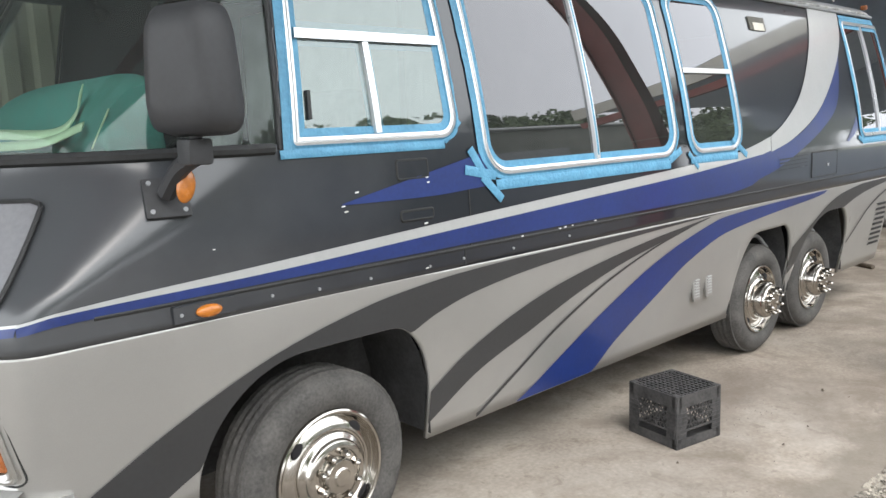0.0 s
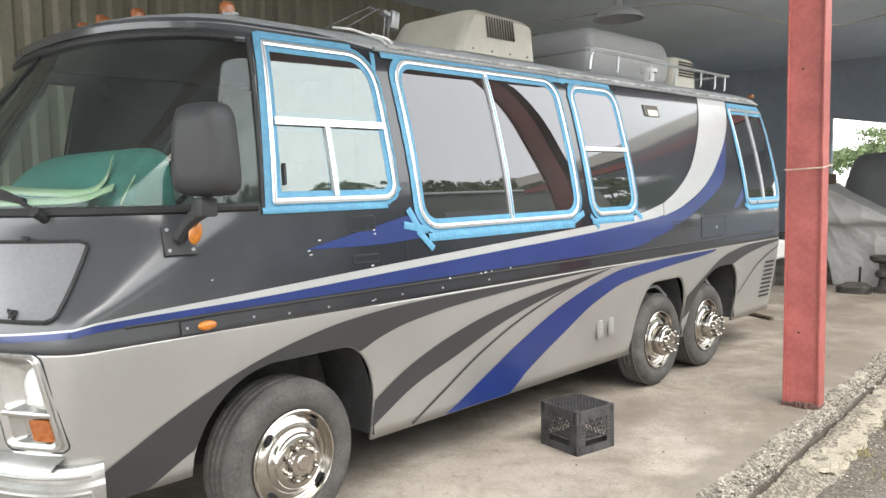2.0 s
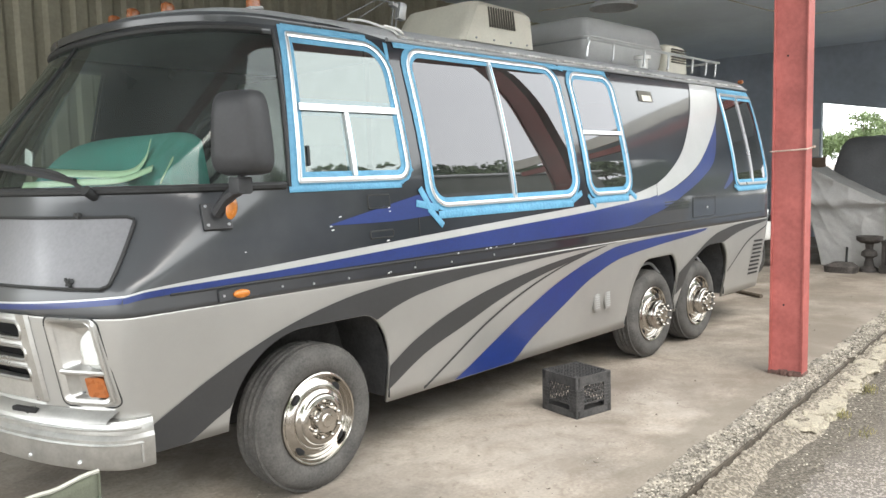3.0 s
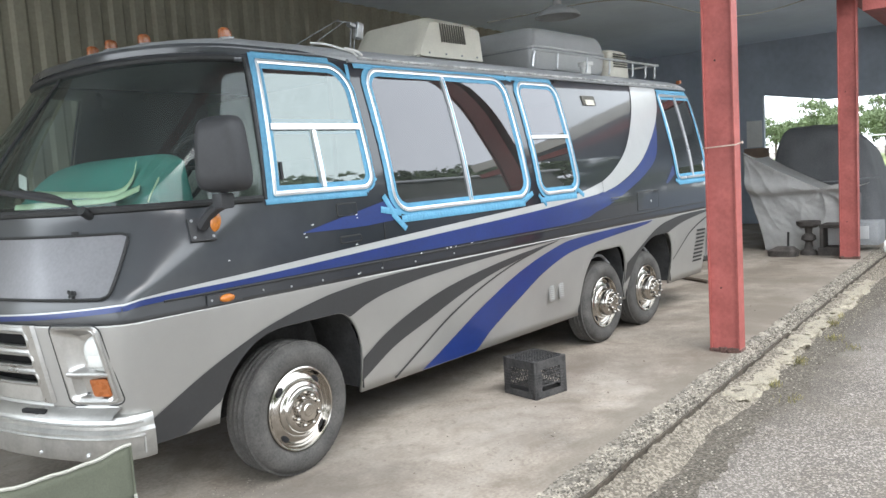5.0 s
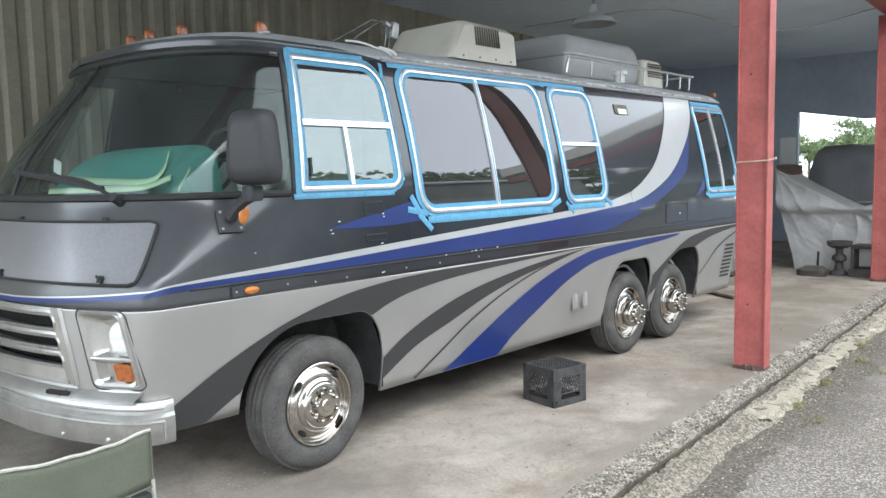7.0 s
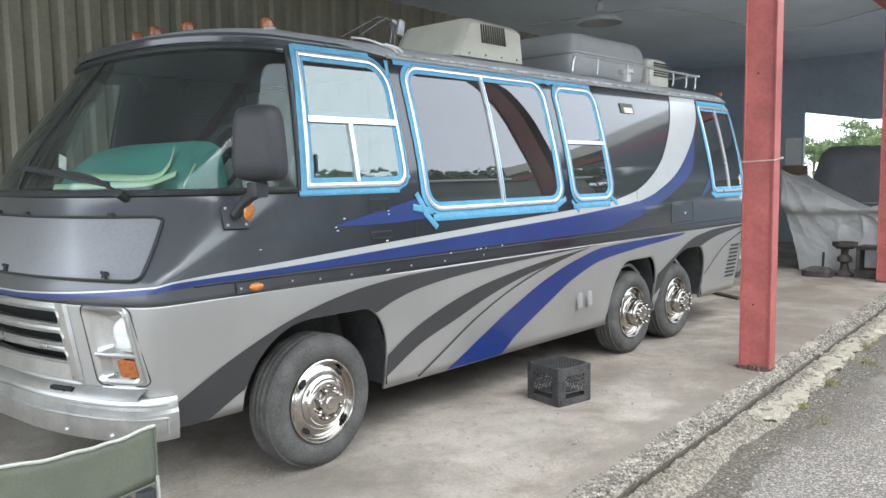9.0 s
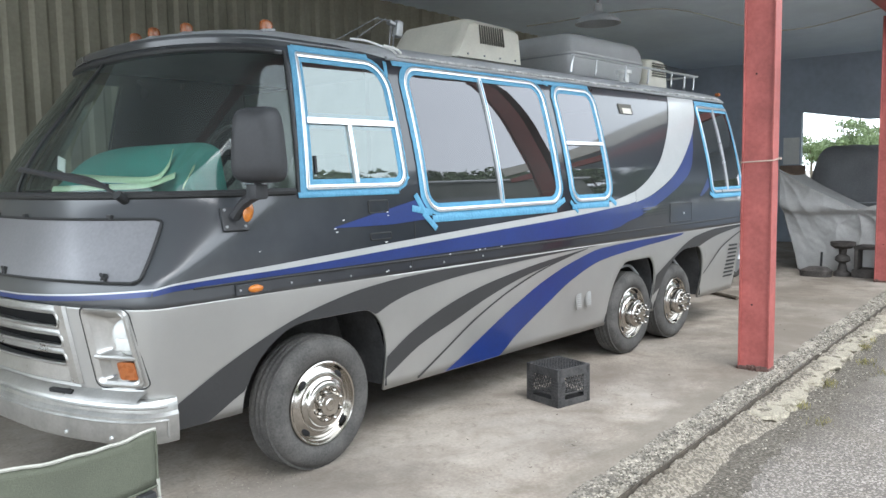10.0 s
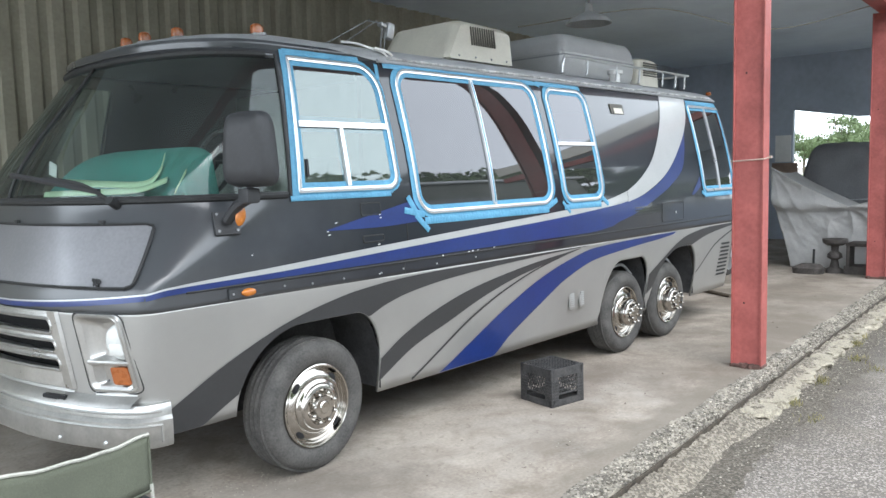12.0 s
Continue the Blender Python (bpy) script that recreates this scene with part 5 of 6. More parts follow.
# housing: long slope to the front, upright louvred side
bm = bmesh.new()
AX0, AX1, AY0, AY1 = 2.00, 2.87, 0.66, 1.50
secs = [(AX0, 2.60, 2.62), (AX0 + 0.05, 2.60, 2.67), (AX0 + 0.21, 2.60, 2.925), (AX0 + 0.28, 2.60, 2.940), (AX1 - 0.06, 2.60, 2.925), (AX1 - 0.01, 2.60, 2.915), (AX1, 2.60, 2.90)]
rows = []
for x, z0, z1 in secs:
    inset = 0.05 * (z1 - z0) / 0.3
    ring = [(x, AY0 - 0.0, z0), (x, AY0 + inset * 0.5, z1 - 0.05), (x, AY0 + inset + 0.03, z1 - 0.008), (x, AY0 + inset + 0.09, z1)]
    ring += [(q[0], AY0 + AY1 - q[1], q[2]) for q in ring[::-1]]
    rows.append([Vector(q) for q in ring])
grid(bm, rows, closed=True)
bm.faces.new([bm.verts.new(v) for v in rows[-1]])
bm.faces.new([bm.verts.new(v) for v in rows[0]])
bmesh.ops.remove_doubles(bm, verts=bm.verts[:], dist=0.0005)
part("housing", bm, M_CREAM, ac, "cream moulded housing")
for k in range(11):
    part("louvre", boxed((2.335 + 0.030 * k, AY0 + 0.020, 2.805), (0.0065, 0.03, 0.155), Matrix.Rotation(radians(-8), 4, "X")), M_SLOT, ac)
part("base_gasket", boxed((2.44, 1.08, 2.575), (0.8, 0.70, 0.11)), M_TRIM, ac)
for k in range(4):
    part("screw", rod(bmesh.new(), (2.16 + 0.21 * k, AY0 + 0.004, 2.63), (2.16 + 0.21 * k, AY0 - 0.006, 2.63), 0.008, 8), M_STEEL, ac)

pod = thing("luggage_pod", "grey plastic roof luggage pod inside the rack", "luggage pod")
PX, PY = 4.27, 1.06
part("shell", hull([(PX, PY, 2.60, 0.665, 0.43), (PX, PY, 2.64, 0.685, 0.45), (PX, PY, 2.76, 0.70, 0.46), (PX, PY, 2.785, 0.70, 0.46)], 64, 0.17), M_POD, pod)
part("lid", hull([(PX, PY, 2.797, 0.71, 0.468), (PX, PY, 2.815, 0.71, 0.468), (PX, PY, 2.825, 0.70, 0.458), (PX, PY, 2.90, 0.685, 0.445), (PX, PY, 2.955, 0.665, 0.425), (PX, PY, 2.992, 0.63, 0.39), (PX, PY, 3.010, 0.57, 0.32), (PX, PY, 3.016, 0.5, 0.2)], 64, 0.17), M_POD, pod)
part("seam", hull([(PX, PY, 2.783, 0.703, 0.462), (PX, PY, 2.799, 0.703, 0.462)], 64, 0.17), M_STEEL, pod, "dark seam under the lid")

ac2 = thing("roof_air_conditioner", "small cream roof unit with a grille, at the rear", "air conditioner")
part("housing", hull([(5.24, 0.88, 2.58, 0.24, 0.30), (5.24, 0.88, 2.75, 0.235, 0.29), (5.24, 0.88, 2.86, 0.22, 0.27), (5.24, 0.88, 2.885, 0.18, 0.23)]), M_CREAM, ac2)
for k in range(6):
    part("louvre", boxed((5.23, 0.582, 2.70 + 0.026 * k), (0.30, 0.02, 0.010)), M_SLOT, ac2)
vent = thing("roof_vent_cap", "small white roof vent cap", "vent cap")
part("pipe", rod(bmesh.new(), (4.15, 0.40, 2.54), (4.15, 0.40, 2.62), 0.05, 16), M_WHITE, vent)
part("cap", rod(bmesh.new(), (4.15, 0.40, 2.62), (4.15, 0.40, 2.655), 0.075, 16), M_WHITE, vent)

rack = thing("roof_rack", "tubular silver roof rack rail", "roof rack")
X0, X1, Y0, Y1, ZB, ZT = 3.08, 5.53, 0.31, 1.95, 2.545, 2.695
part("top_rail", tube(bmesh.new(), bend([(X0, Y0, ZB), (X0 + 0.04, Y0, ZT - 0.02), (X0 + 0.15, Y0, ZT), (4.3, Y0, ZT), (X1 - 0.1, Y0, ZT), (X1, Y0 + 0.06, ZT), (X1, 1.1, ZT), (X1, Y1, ZT)], 6), 0.013), M_RAIL, rack)
part("far_rail", tube(bmesh.new(), [(X0, Y1, ZT), (X1, Y1, ZT)], 0.013), M_RAIL, rack)
for x in (X0 + 0.42, X0 + 0.95, X0 + 1.40, X0 + 1.90, X0 + 2.2, X1 - 0.03):
    part("post", tube(bmesh.new(), bend([(x - 0.03, Y0, ZB), (x - 0.01, Y0, ZB + 0.04), (x, Y0, ZT)], 4), 0.010), M_RAIL, rack)
for y in (0.85, 1.4, Y1):
    part("post", tube(bmesh.new(), [(X1 - 0.02, y, ZB), (X1, y, ZT)], 0.010), M_RAIL, rack)

bead_rng = random.Random(8)
part("gutter_bead", tube(bmesh.new(), [(0.84 + 0.06 * k, 0.172 + bead_rng.uniform(-0.002, 0.002), 2.449 + bead_rng.uniform(-0.003, 0.002)) for k in range(84)], 0.010, 6), M_BEAD, van, "pale chipped sealant along the roof edge")
wires = thing("antenna_cable", "pale frayed cable over the roof edge", "cable")
part("cable", tube(bmesh.new(), bend([(0.69, 0.44, 2.575), (0.72, 0.33, 2.552), (0.77, 0.25, 2.518), (0.83, 0.20, 2.49), (0.86, 0.18, 2.455)], 6), 0.007, 6), M_WHITE, wires)
part("cable", tube(bmesh.new(), bend([(0.78, 0.22, 2.515), (0.83, 0.16, 2.49), (0.88, 0.165, 2.47)], 5), 0.008, 6), M_WHITE, wires)
ant = thing("roof_antenna", "folded roof antenna with thin rods and a pale block", "antenna")
for a, b in (((0.78, 0.80, 2.585), (1.47, 1.0, 2.90)), ((0.92, 0.80, 2.585), (1.54, 1.0, 2.895))):
    part("rod", rod(bmesh.new(), a, b, 0.0045, 6), M_STEEL, ant)
for x in (1.585, 1.625):
    part("strut", rod(bmesh.new(), (x - 0.03, 1.0, 2.58), (x + 0.02, 1.0, 2.885), 0.006, 6), M_STEEL, ant)
part("crossbar", rod(bmesh.new(), (1.45, 1.0, 2.885), (1.70, 1.0, 2.885), 0.006, 6), M_STEEL, ant)
bm = boxed((1.67, 1.0, 2.83), (0.07, 0.06, 0.125), Matrix.Rotation(radians(10), 4, "Y"), 0.010)
box(bm, (1.60, 1.0, 2.868), (0.06, 0.05, 0.03), Matrix.Rotation(radians(18), 4, "Y"), 0.006)
part("block", bm, M_RAIL, ant, "pale folded bracket")

# ---- the shed: it stands a little askew to the motorhome ----
SHED = pose(3.84, -0.91, 0, 0, 0, 3.15)
V_WALL, Z_DECK = 5.4, 4.08


def shed_solid(name, bm, mat, label, category, kind="structure", smooth=False):
    ob = solid(name, bm, mat, label, category, kind, smooth=smooth)
    ob.matrix_world = SHED
    return ob


def slab(u0, u1, v0, v1, z0, z1):
    return boxed(((u0 + u1) / 2, (v0 + v1) / 2, (z0 + z1) / 2), (u1 - u0, v1 - v0, z1 - z0))


# the ground: asphalt to the horizon outside, one sheet
bm = bmesh.new()
bmesh.ops.create_grid(bm, x_segments=2, y_segments=2, size=400)
ground = solid("ground", bm, M_ASPHALT, "weathered grey asphalt yard with pale grit", "ground", "structure", smooth=False)
ground.location = (0, 0, -0.09)
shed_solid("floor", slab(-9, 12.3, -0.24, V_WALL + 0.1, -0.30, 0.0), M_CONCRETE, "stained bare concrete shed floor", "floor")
# the broken edge of the slab: exposed stones, a groove and a crumbling strip
rngk = random.Random(3)
bm = bmesh.new()
rows = []
NU = 700
for i in range(NU + 1):
    u = -5.2 + 12.6 * i / NU
    e0, e1 = -0.22 + 0.035 * noise.noise((u * 1.7, 0, 0)) + 0.02 * noise.noise((u * 7, 3, 0)), -0.40 + 0.012 * noise.noise((u * 5, 9, 0))
    row = [Vector((u, e0 + 0.02, -0.02))]
    for k in range(9):
        v = e0 + (e1 - e0) * k / 8
        row.append(Vector((u, v, 0.004 + 0.010 * noise.noise((u * 5, v * 9, 3)) + 0.014 * noise.noise((u * 22, v * 22, 0)) + 0.010 * noise.noise((u * 55, v * 55, 4)) - 0.016 * (k / 8) ** 3)))
    row += [Vector((u, e1 - 0.008, -0.06)), Vector((u, e1 - 0.012, -0.14))]
    rows.append(row)
grid(bm, rows)
shed_solid("slab_edge", bm, M_PEBBLE, "exposed pebble edge of the concrete slab", "slab edge", smooth=True)
bm = bmesh.new()
rows = []
for i in range(NU + 1):
    u = -5.2 + 12.6 * i / NU
    e0, e1 = -0.438 + 0.012 * noise.noise((u * 4, 1, 5)), -0.66 + 0.06 * noise.noise((u * 1.3, 5, 2)) + 0.03 * noise.noise((u * 6, 2, 2))
    row = [Vector((u, e0 + 0.004, -0.14))]
    for k in range(11):
        t = k / 10
        v = e0 + (e1 - e0) * t
        h = -0.035 + 0.03 * noise.noise((u * 6, v * 9, 7)) + 0.016 * noise.noise((u * 25, v * 25, 1)) + 0.010 * noise.noise((u * 60, v * 60, 2))
        row.append(Vector((u, v, h * (1 - t ** 3) - 0.094 * t ** 3)))
    rows.append(row)
grid(bm, rows)
shed_solid("crumbling_strip", bm, M_SOIL, "crumbling gravel and soil strip beside the slab", "gravel strip", smooth=True)
shed_solid("groove", slab(-5.2, 7.4, -0.45, -0.38, -0.22, -0.125), M_SOIL, "dirt-filled groove along the slab", "groove")

# dark brown sheet that paints the shadow in the gap beside the slab
M_GAP_SHADE = material("gap_shade_brown", (0.062, 0.050, 0.037), 0.95, var=0.4, scale=20, bump=0.4, bump_scale=50)
shed_solid("slab_face", slab(-5.2, 7.4, -0.428, -0.416, -0.15, -0.018), M_GAP_SHADE, "dark sheet painting the shadow in the gap beside the slab", "slab face")
rows = []
for i in range(421):
    u = -5.2 + 12.6 * i / 420
    e1 = -0.86 + 0.22 * noise.noise((u * 0.8, 3, 8)) + 0.10 * noise.noise((u * 3.1, 7, 8)) + 0.04 * noise.noise((u * 11, 7, 1))
    rows.append([Vector((u, -0.60 + (e1 + 0.60) * k / 8, -0.082 - 0.005 * (k / 8))) for k in range(9)])
shed_solid("dirt_drift", grid(bmesh.new(), rows), speckled("brown_dirt_drift", (0.085, 0.072, 0.055), (0.20, 0.175, 0.14), (0.03, 0.026, 0.02), 80, 0.95, 0.8), "brown dirt drifted onto the asphalt edge", "dirt", smooth=True)


def pebble_mesh(seed, flat=0.7):
    bm = bmesh.new()
    bmesh.ops.create_icosphere(bm, subdivisions=1, radius=1)
    r = random.Random(seed)
    for v in bm.verts:
        v.co *= r.uniform(0.7, 1.15)
        v.co.z *= flat
    return bm


# loose gravel along the edge: one mass of small stones
base_co, base_fa = [], []
for s in range(4):
    b0 = pebble_mesh(s)
    b0.verts.ensure_lookup_table()
    base_co.append([v.co.copy() for v in b0.verts])
    base_fa.append([[v.index for v in f.verts] for f in b0.faces])
    b0.free()


def scatter(name, spots, mat, label, category):
    vs, fs = [], []
    for x, y, z, s, k in spots:
        o = len(vs)
        c, sn = math.cos(s * 9000), math.sin(s * 9000)
        vs += [(x + s * (p.x * c - p.y * sn), y + s * (p.x * sn + p.y * c), z + s * p.z) for p in base_co[k]]
        fs += [[o + i for i in f] for f in base_fa[k]]
    me = bpy.data.meshes.new(name)
    me.from_pydata(vs, [], fs)
    me.materials.append(mat)
    ob = tagged(new(name, me), label, category, "", "stuff")
    ob.matrix_world = SHED
    return ob


spots = []
for _ in range(6500):
    u = rngk.uniform(-4.8, 7.0)
    v = rngk.triangular(-0.42, -0.20, -0.33)
    keep = 0.5 + 0.5 * noise.noise((u * 2.3, v * 6, 1))
    spots.append((u, v - 0.02 + 0.05 * noise.noise((u * 1.7, 0, 0)), 0.004, rngk.uniform(0.004, 0.010) + 0.012 * max(0.0, keep - 0.45) * rngk.random(), rngk.randrange(4)))
scatter("edge_pebbles", spots, M_STONE, "pale pebbles exposed along the slab edge", "pebbles")
spots = []
for _ in range(2600):
    u = rngk.uniform(-4.8, 7.0)
    v = rngk.triangular(-0.95, -0.43, -0.58)
    spots.append((u, v, -0.085 + 0.04 * max(0, (v + 0.66) / 0.22), rngk.uniform(0.003, 0.009), rngk.randrange(4)))
for _ in range(4500):
    spots.append((rngk.uniform(-4.8, 7.0), -0.6 - abs(rngk.gauss(0, 1.0)), -0.088, rngk.uniform(0.0015, 0.005), rngk.randrange(4)))
scatter("loose_gravel", spots, M_STONE, "loose pale gravel on the asphalt edge", "gravel")


def lump(u, v, z, s, seed, sx=1.6, sy=0.8):
    bm = bmesh.new()
    bmesh.ops.create_icosphere(bm, subdivisions=3, radius=1)
    for w in bm.verts:
        n_ = 1 + 0.40 * noise.noise(w.co * 1.5 + Vector((seed, 0, 0))) + 0.24 * noise.noise(w.co * 3.5 + Vector((0, seed, 0))) + 0.16 * noise.noise(w.co * 8 + Vector((0, 0, seed)))
        w.co = Vector((w.co.x * sx, w.co.y * sy, min(w.co.z, 0.45) * 0.6)) * n_ * s
    ob = solid("concrete_lump", bm, M_LUMP, "broken yellowish concrete lump beside the groove", "concrete lump", group="broken kerb lumps")
    ob.matrix_world = SHED @ pose(u, v, z, 0, 0, rngk.uniform(-15, 15))


u, k = -1.05, 0
while u < 4.2:
    s = rngk.uniform(0.07, 0.12)
    lump(u, -0.56 + rngk.uniform(-0.025, 0.025), -0.065, s, k * 3.1, rngk.uniform(1.5, 2.6), rngk.uniform(0.75, 1.05))
    u += s * rngk.uniform(1.9, 3.4)
    k += 1


def tuft(u, v, n, h, seed):
    r = random.Random(seed)
    bm = bmesh.new()
    for _ in range(n):
        x, y, a = r.gauss(0, 0.06), r.gauss(0, 0.035), r.uniform(0, math.tau)
        hh, lean = h * r.uniform(0.4, 1), r.uniform(0.3, 1.2)
        d = Vector((math.cos(a), math.sin(a), 0))
        s = Vector((-d.y, d.x, 0)) * 0.0025
        b = Vector((x, y, 0))
        m_ = b + d * hh * lean * 0.5 + Vector((0, 0, hh * 0.7))
        t = b + d * hh * lean + Vector((0, 0, hh))
        q = [bm.verts.new(p) for p in (b - s, b + s, m_ + s * 0.7, m_ - s * 0.7)]
        bm.faces.new(q)
        bm.faces.new((q[3], q[2], bm.verts.new(t)))
    ob = solid("grass_tuft", bm, M_MOSS, "small dry grass tuft in the gravel strip", "grass tuft", "stuff")
    ob.matrix_world = SHED @ pose(u, v, -0.08)


for k, (u, v, n, h) in enumerate(((-1.3, -0.50, 70, 0.05), (-0.7, -0.68, 80, 0.04), (0.05, -0.70, 90, 0.05), (1.0, -0.78, 90, 0.04), (1.6, -0.64, 90, 0.06), (2.0, -0.60, 90, 0.06), (0.7, -0.98, 60, 0.03), (2.8, -0.62, 80, 0.06), (-1.0, -0.9, 50, 0.03))):
    tuft(u, v, n, h, k)

# the corrugated wall behind the motorhome
bm = bmesh.new()
rows = []
PITCH = 0.25
zsec = [0.0, 1.5, 3.0, Z_DECK]
n = int(17.5 / PITCH)
prof = []
for i in range(n):
    u = -8.5 + i * PITCH
    prof += [(u, 0.0), (u + 0.30 * PITCH, 0.0), (u + 0.45 * PITCH, -0.035), (u + 0.85 * PITCH, -0.035)]
for z in zsec:
    rows.append([Vector((u, V_WALL + d, z)) for u, d in prof])
grid(bm, rows)
wall_ob = shed_solid("wall_back", bm, M_CORRUGATED, "weathered tan corrugated metal wall", "wall")
thick(wall_ob, 0.01)
shed_solid("wall_back_far", slab(9.0, 14, V_WALL - 0.02, V_WALL + 0.1, 0, Z_DECK), M_FAR_WALL, "grey sheet wall of the far bay", "wall")

# roof deck with purlins and the outer beam
bm = slab(-8.5, 16, -0.45, V_WALL + 0.3, Z_DECK, Z_DECK + 0.12)
# unseen front overhang, added to darken the sky mirrored in the windshield
box(bm, (-6.05, -0.92, Z_DECK + 0.06), (4.9, 0.94, 0.10))
shed_solid("ceiling", bm, M_CEILING, "smooth grey-blue metal roof deck with an added unseen overhang", "ceiling")
V_WING = -5.6       # the far bay's wing into the yard, carried on unseen to darken mirrored views
shed_solid("ceiling_canopy", slab(6.0, 16, V_WING, -0.46, Z_DECK, Z_DECK + 0.12), M_CEILING, "grey-blue canopy deck over the far bay", "ceiling")
beam = shed_solid("eave_beam", slab(-8.5, 16, -0.24, -0.02, Z_DECK - 0.30, Z_DECK - 0.01), M_RED, "red steel eave beam", "beam")
shed_solid("cross_beam", slab(6.0, 6.14, V_WING, -0.25, 3.56, 3.74), M_RED, "red steel cross beam", "beam")
shed_solid("fascia", slab(5.9, 5.98, V_WING, -0.46, 3.85, 4.16), M_CREAM, "cream sheet fascia", "fascia")


def column(u, v, h=3.80):
    c = thing("steel_column", "red painted steel I-beam column on the slab edge", "column", "shed columns")
    c.matrix_world = SHED @ pose(u, v, 0)
    D, W, t = 0.25, 0.15, 0.013
    part("flange", boxed((0, -t / 2, h / 2), (W, t, h), bevel=0.002, seg=1), M_RED, c)
    part("flange", boxed((0, -D + t / 2, h / 2), (W, t, h), bevel=0.002, seg=1), M_RED, c)
    part("web", boxed((-0.045, -D / 2, h / 2), (0.012, D - 2 * t, h)), M_RED, c)
    part("base_plate", boxed((0, -D / 2, 0.012), (W + 0.012, D + 0.012, 0.030), bevel=0.004), M_RUST, c, "rusty base plate")
    bm = bmesh.new()
    for k in range(7):
        box(bm, (rngk.choice((-1, 1)) * W / 2, rngk.uniform(-D, 0), 0.02), (0.018, 0.06, 0.045), Matrix.Rotation(k, 4, "Z"), 0.008)
    part("rust_scale", bm, M_RUST, c)
    for z in (0.55, 2.45):
        part("bolt_hole", rod(bmesh.new(), (-0.053, -0.10, z), (-0.050, -0.10, z), 0.008, 10), M_DARK, c)
    return c


column(-0.066, -0.03)
column(6.05, 0.08)
rope = thing("rope_tie", "thin old rope tied round the red column", "rope")
zr = 1.735
pts = [(-0.150, -0.022, zr), (-0.150, -0.288, zr + 0.012), (0.018, -0.288, zr + 0.03), (0.018, -0.022, zr + 0.01), (-0.150, -0.022, zr)]
part("loop", tube(bmesh.new(), pts, 0.006, 6), M_ROPE, rope)
part("knot", boxed((0.010, -0.292, zr + 0.028), (0.035, 0.02, 0.022), bevel=0.006), M_ROPE, rope)
rope.matrix_world = SHED

# far bay: end wall with two openings to the yard
UE = 11.9
shed_solid("wall_end_1", slab(UE, UE + 0.15, 2.70, V_WALL, 0, Z_DECK), M_END_WALL, "dark end wall of the shed", "wall")
bm = bmesh.new()
head = [(2.70, Z_DECK), (2.70, 2.90), (1.40, 2.68), (V_WING, 2.66), (V_WING, Z_DECK)]
q0, q1 = [[bm.verts.new((u, v, z)) for v, z in head] for u in (UE, UE + 0.15)]
bm.faces.new(q0), bm.faces.new(q1[::-1])
for k in range(5):
    bm.faces.new((q0[k], q0[(k + 1) % 5], q1[(k + 1) % 5], q1[k]))
shed_solid("wall_end_2", bm, M_END_WALL, "dark header over the openings", "wall")
shed_solid("post_end_1", slab(UE, UE + 0.15, 0.11, 0.27, 0, 2.67), M_STEEL, "dark post between the openings", "post")
shed_solid("post_end_2", slab(UE, UE + 0.15, -1.5, -1.3, 0, 2.67), M_STEEL, "dark post between the openings", "post")
shed_solid("half_wall", slab(UE + 0.01, UE + 0.14, 0.27, 2.70, 0, 1.18), M_END_WALL, "dark low wall under the opening", "wall")
shed_solid("half_wall_2", slab(UE + 0.01, UE + 0.14, V_WING, 0.11, 0, 1.18), M_END_WALL, "dark low wall under the opening", "wall")
pan = solid("white_panel", boxed((UE - 0.013, 2.90, 2.05), (0.03, 0.34, 0.60), bevel=0.005), M_WHITE, "white panel fixed on the end wall", "panel")
pan.matrix_world = SHED
pan2 = solid("wooden_board", boxed((UE - 0.018, 2.86, 1.62), (0.04, 0.55, 0.22), bevel=0.005), material("brown_board", (0.30, 0.215, 0.165), 0.8, var=0.2, scale=5, stain=0.2), "brown board fixed under the white panel", "board")
pan2.matrix_world = SHED

# hanging lamp and the slack wire under the deck
lamp = thing("hanging_shade_lamp", "unlit enamel shade lamp hanging from the deck", "lamp")
LX, LY, LZ = 4.9, 1.15, 3.33
bm = bmesh.new()
rows = []
for r, z in ((0.025, 0.19), (0.04, 0.18), (0.05, 0.10), (0.10, 0.075), (0.20, 0.035), (0.245, -0.01), (0.25, -0.03), (0.242, -0.03), (0.19, 0.02), (0.05, 0.06)):
    rows.append([Vector((LX + r * math.cos(a), LY + r * math.sin(a), LZ + z)) for a in [k * math.tau / 28 for k in range(28)]])
part("shade", grid(bm, rows, closed=True), M_ENAMEL, lamp, "dusty grey enamel shade")
part("stem", rod(bmesh.new(), (LX, LY, LZ + 0.18), (LX, LY, Z_DECK + 0.02), 0.014), M_STEEL, lamp)
wire = thing("overhead_wire", "thin slack wire strung below the roof deck", "wire")
part("span", tube(bmesh.new(), bend([(4.2, 1.6, 3.25), (6.2, 1.0, 3.62), (7.5, 0.1, 3.40), (9.8, -0.55, 3.92)], 10), 0.007, 6), M_PIPING, wire)

# ---- milk crate ----
crate = thing("milk_crate", "black plastic milk crate upside down on the concrete", "crate")
CW, CH = 0.33, 0.28
part("base_rim", boxed((0, 0, 0.0175), (CW, CW, 0.035), bevel=0.004), M_CRATE, crate)
for sx in (-1, 1):
    for sy in (-1, 1):
        part("corner_post", boxed((sx * (CW / 2 - 0.02), sy * (CW / 2 - 0.02), CH / 2), (0.04, 0.04, CH), bevel=0.006), M_CRATE, crate)
bm = bmesh.new()
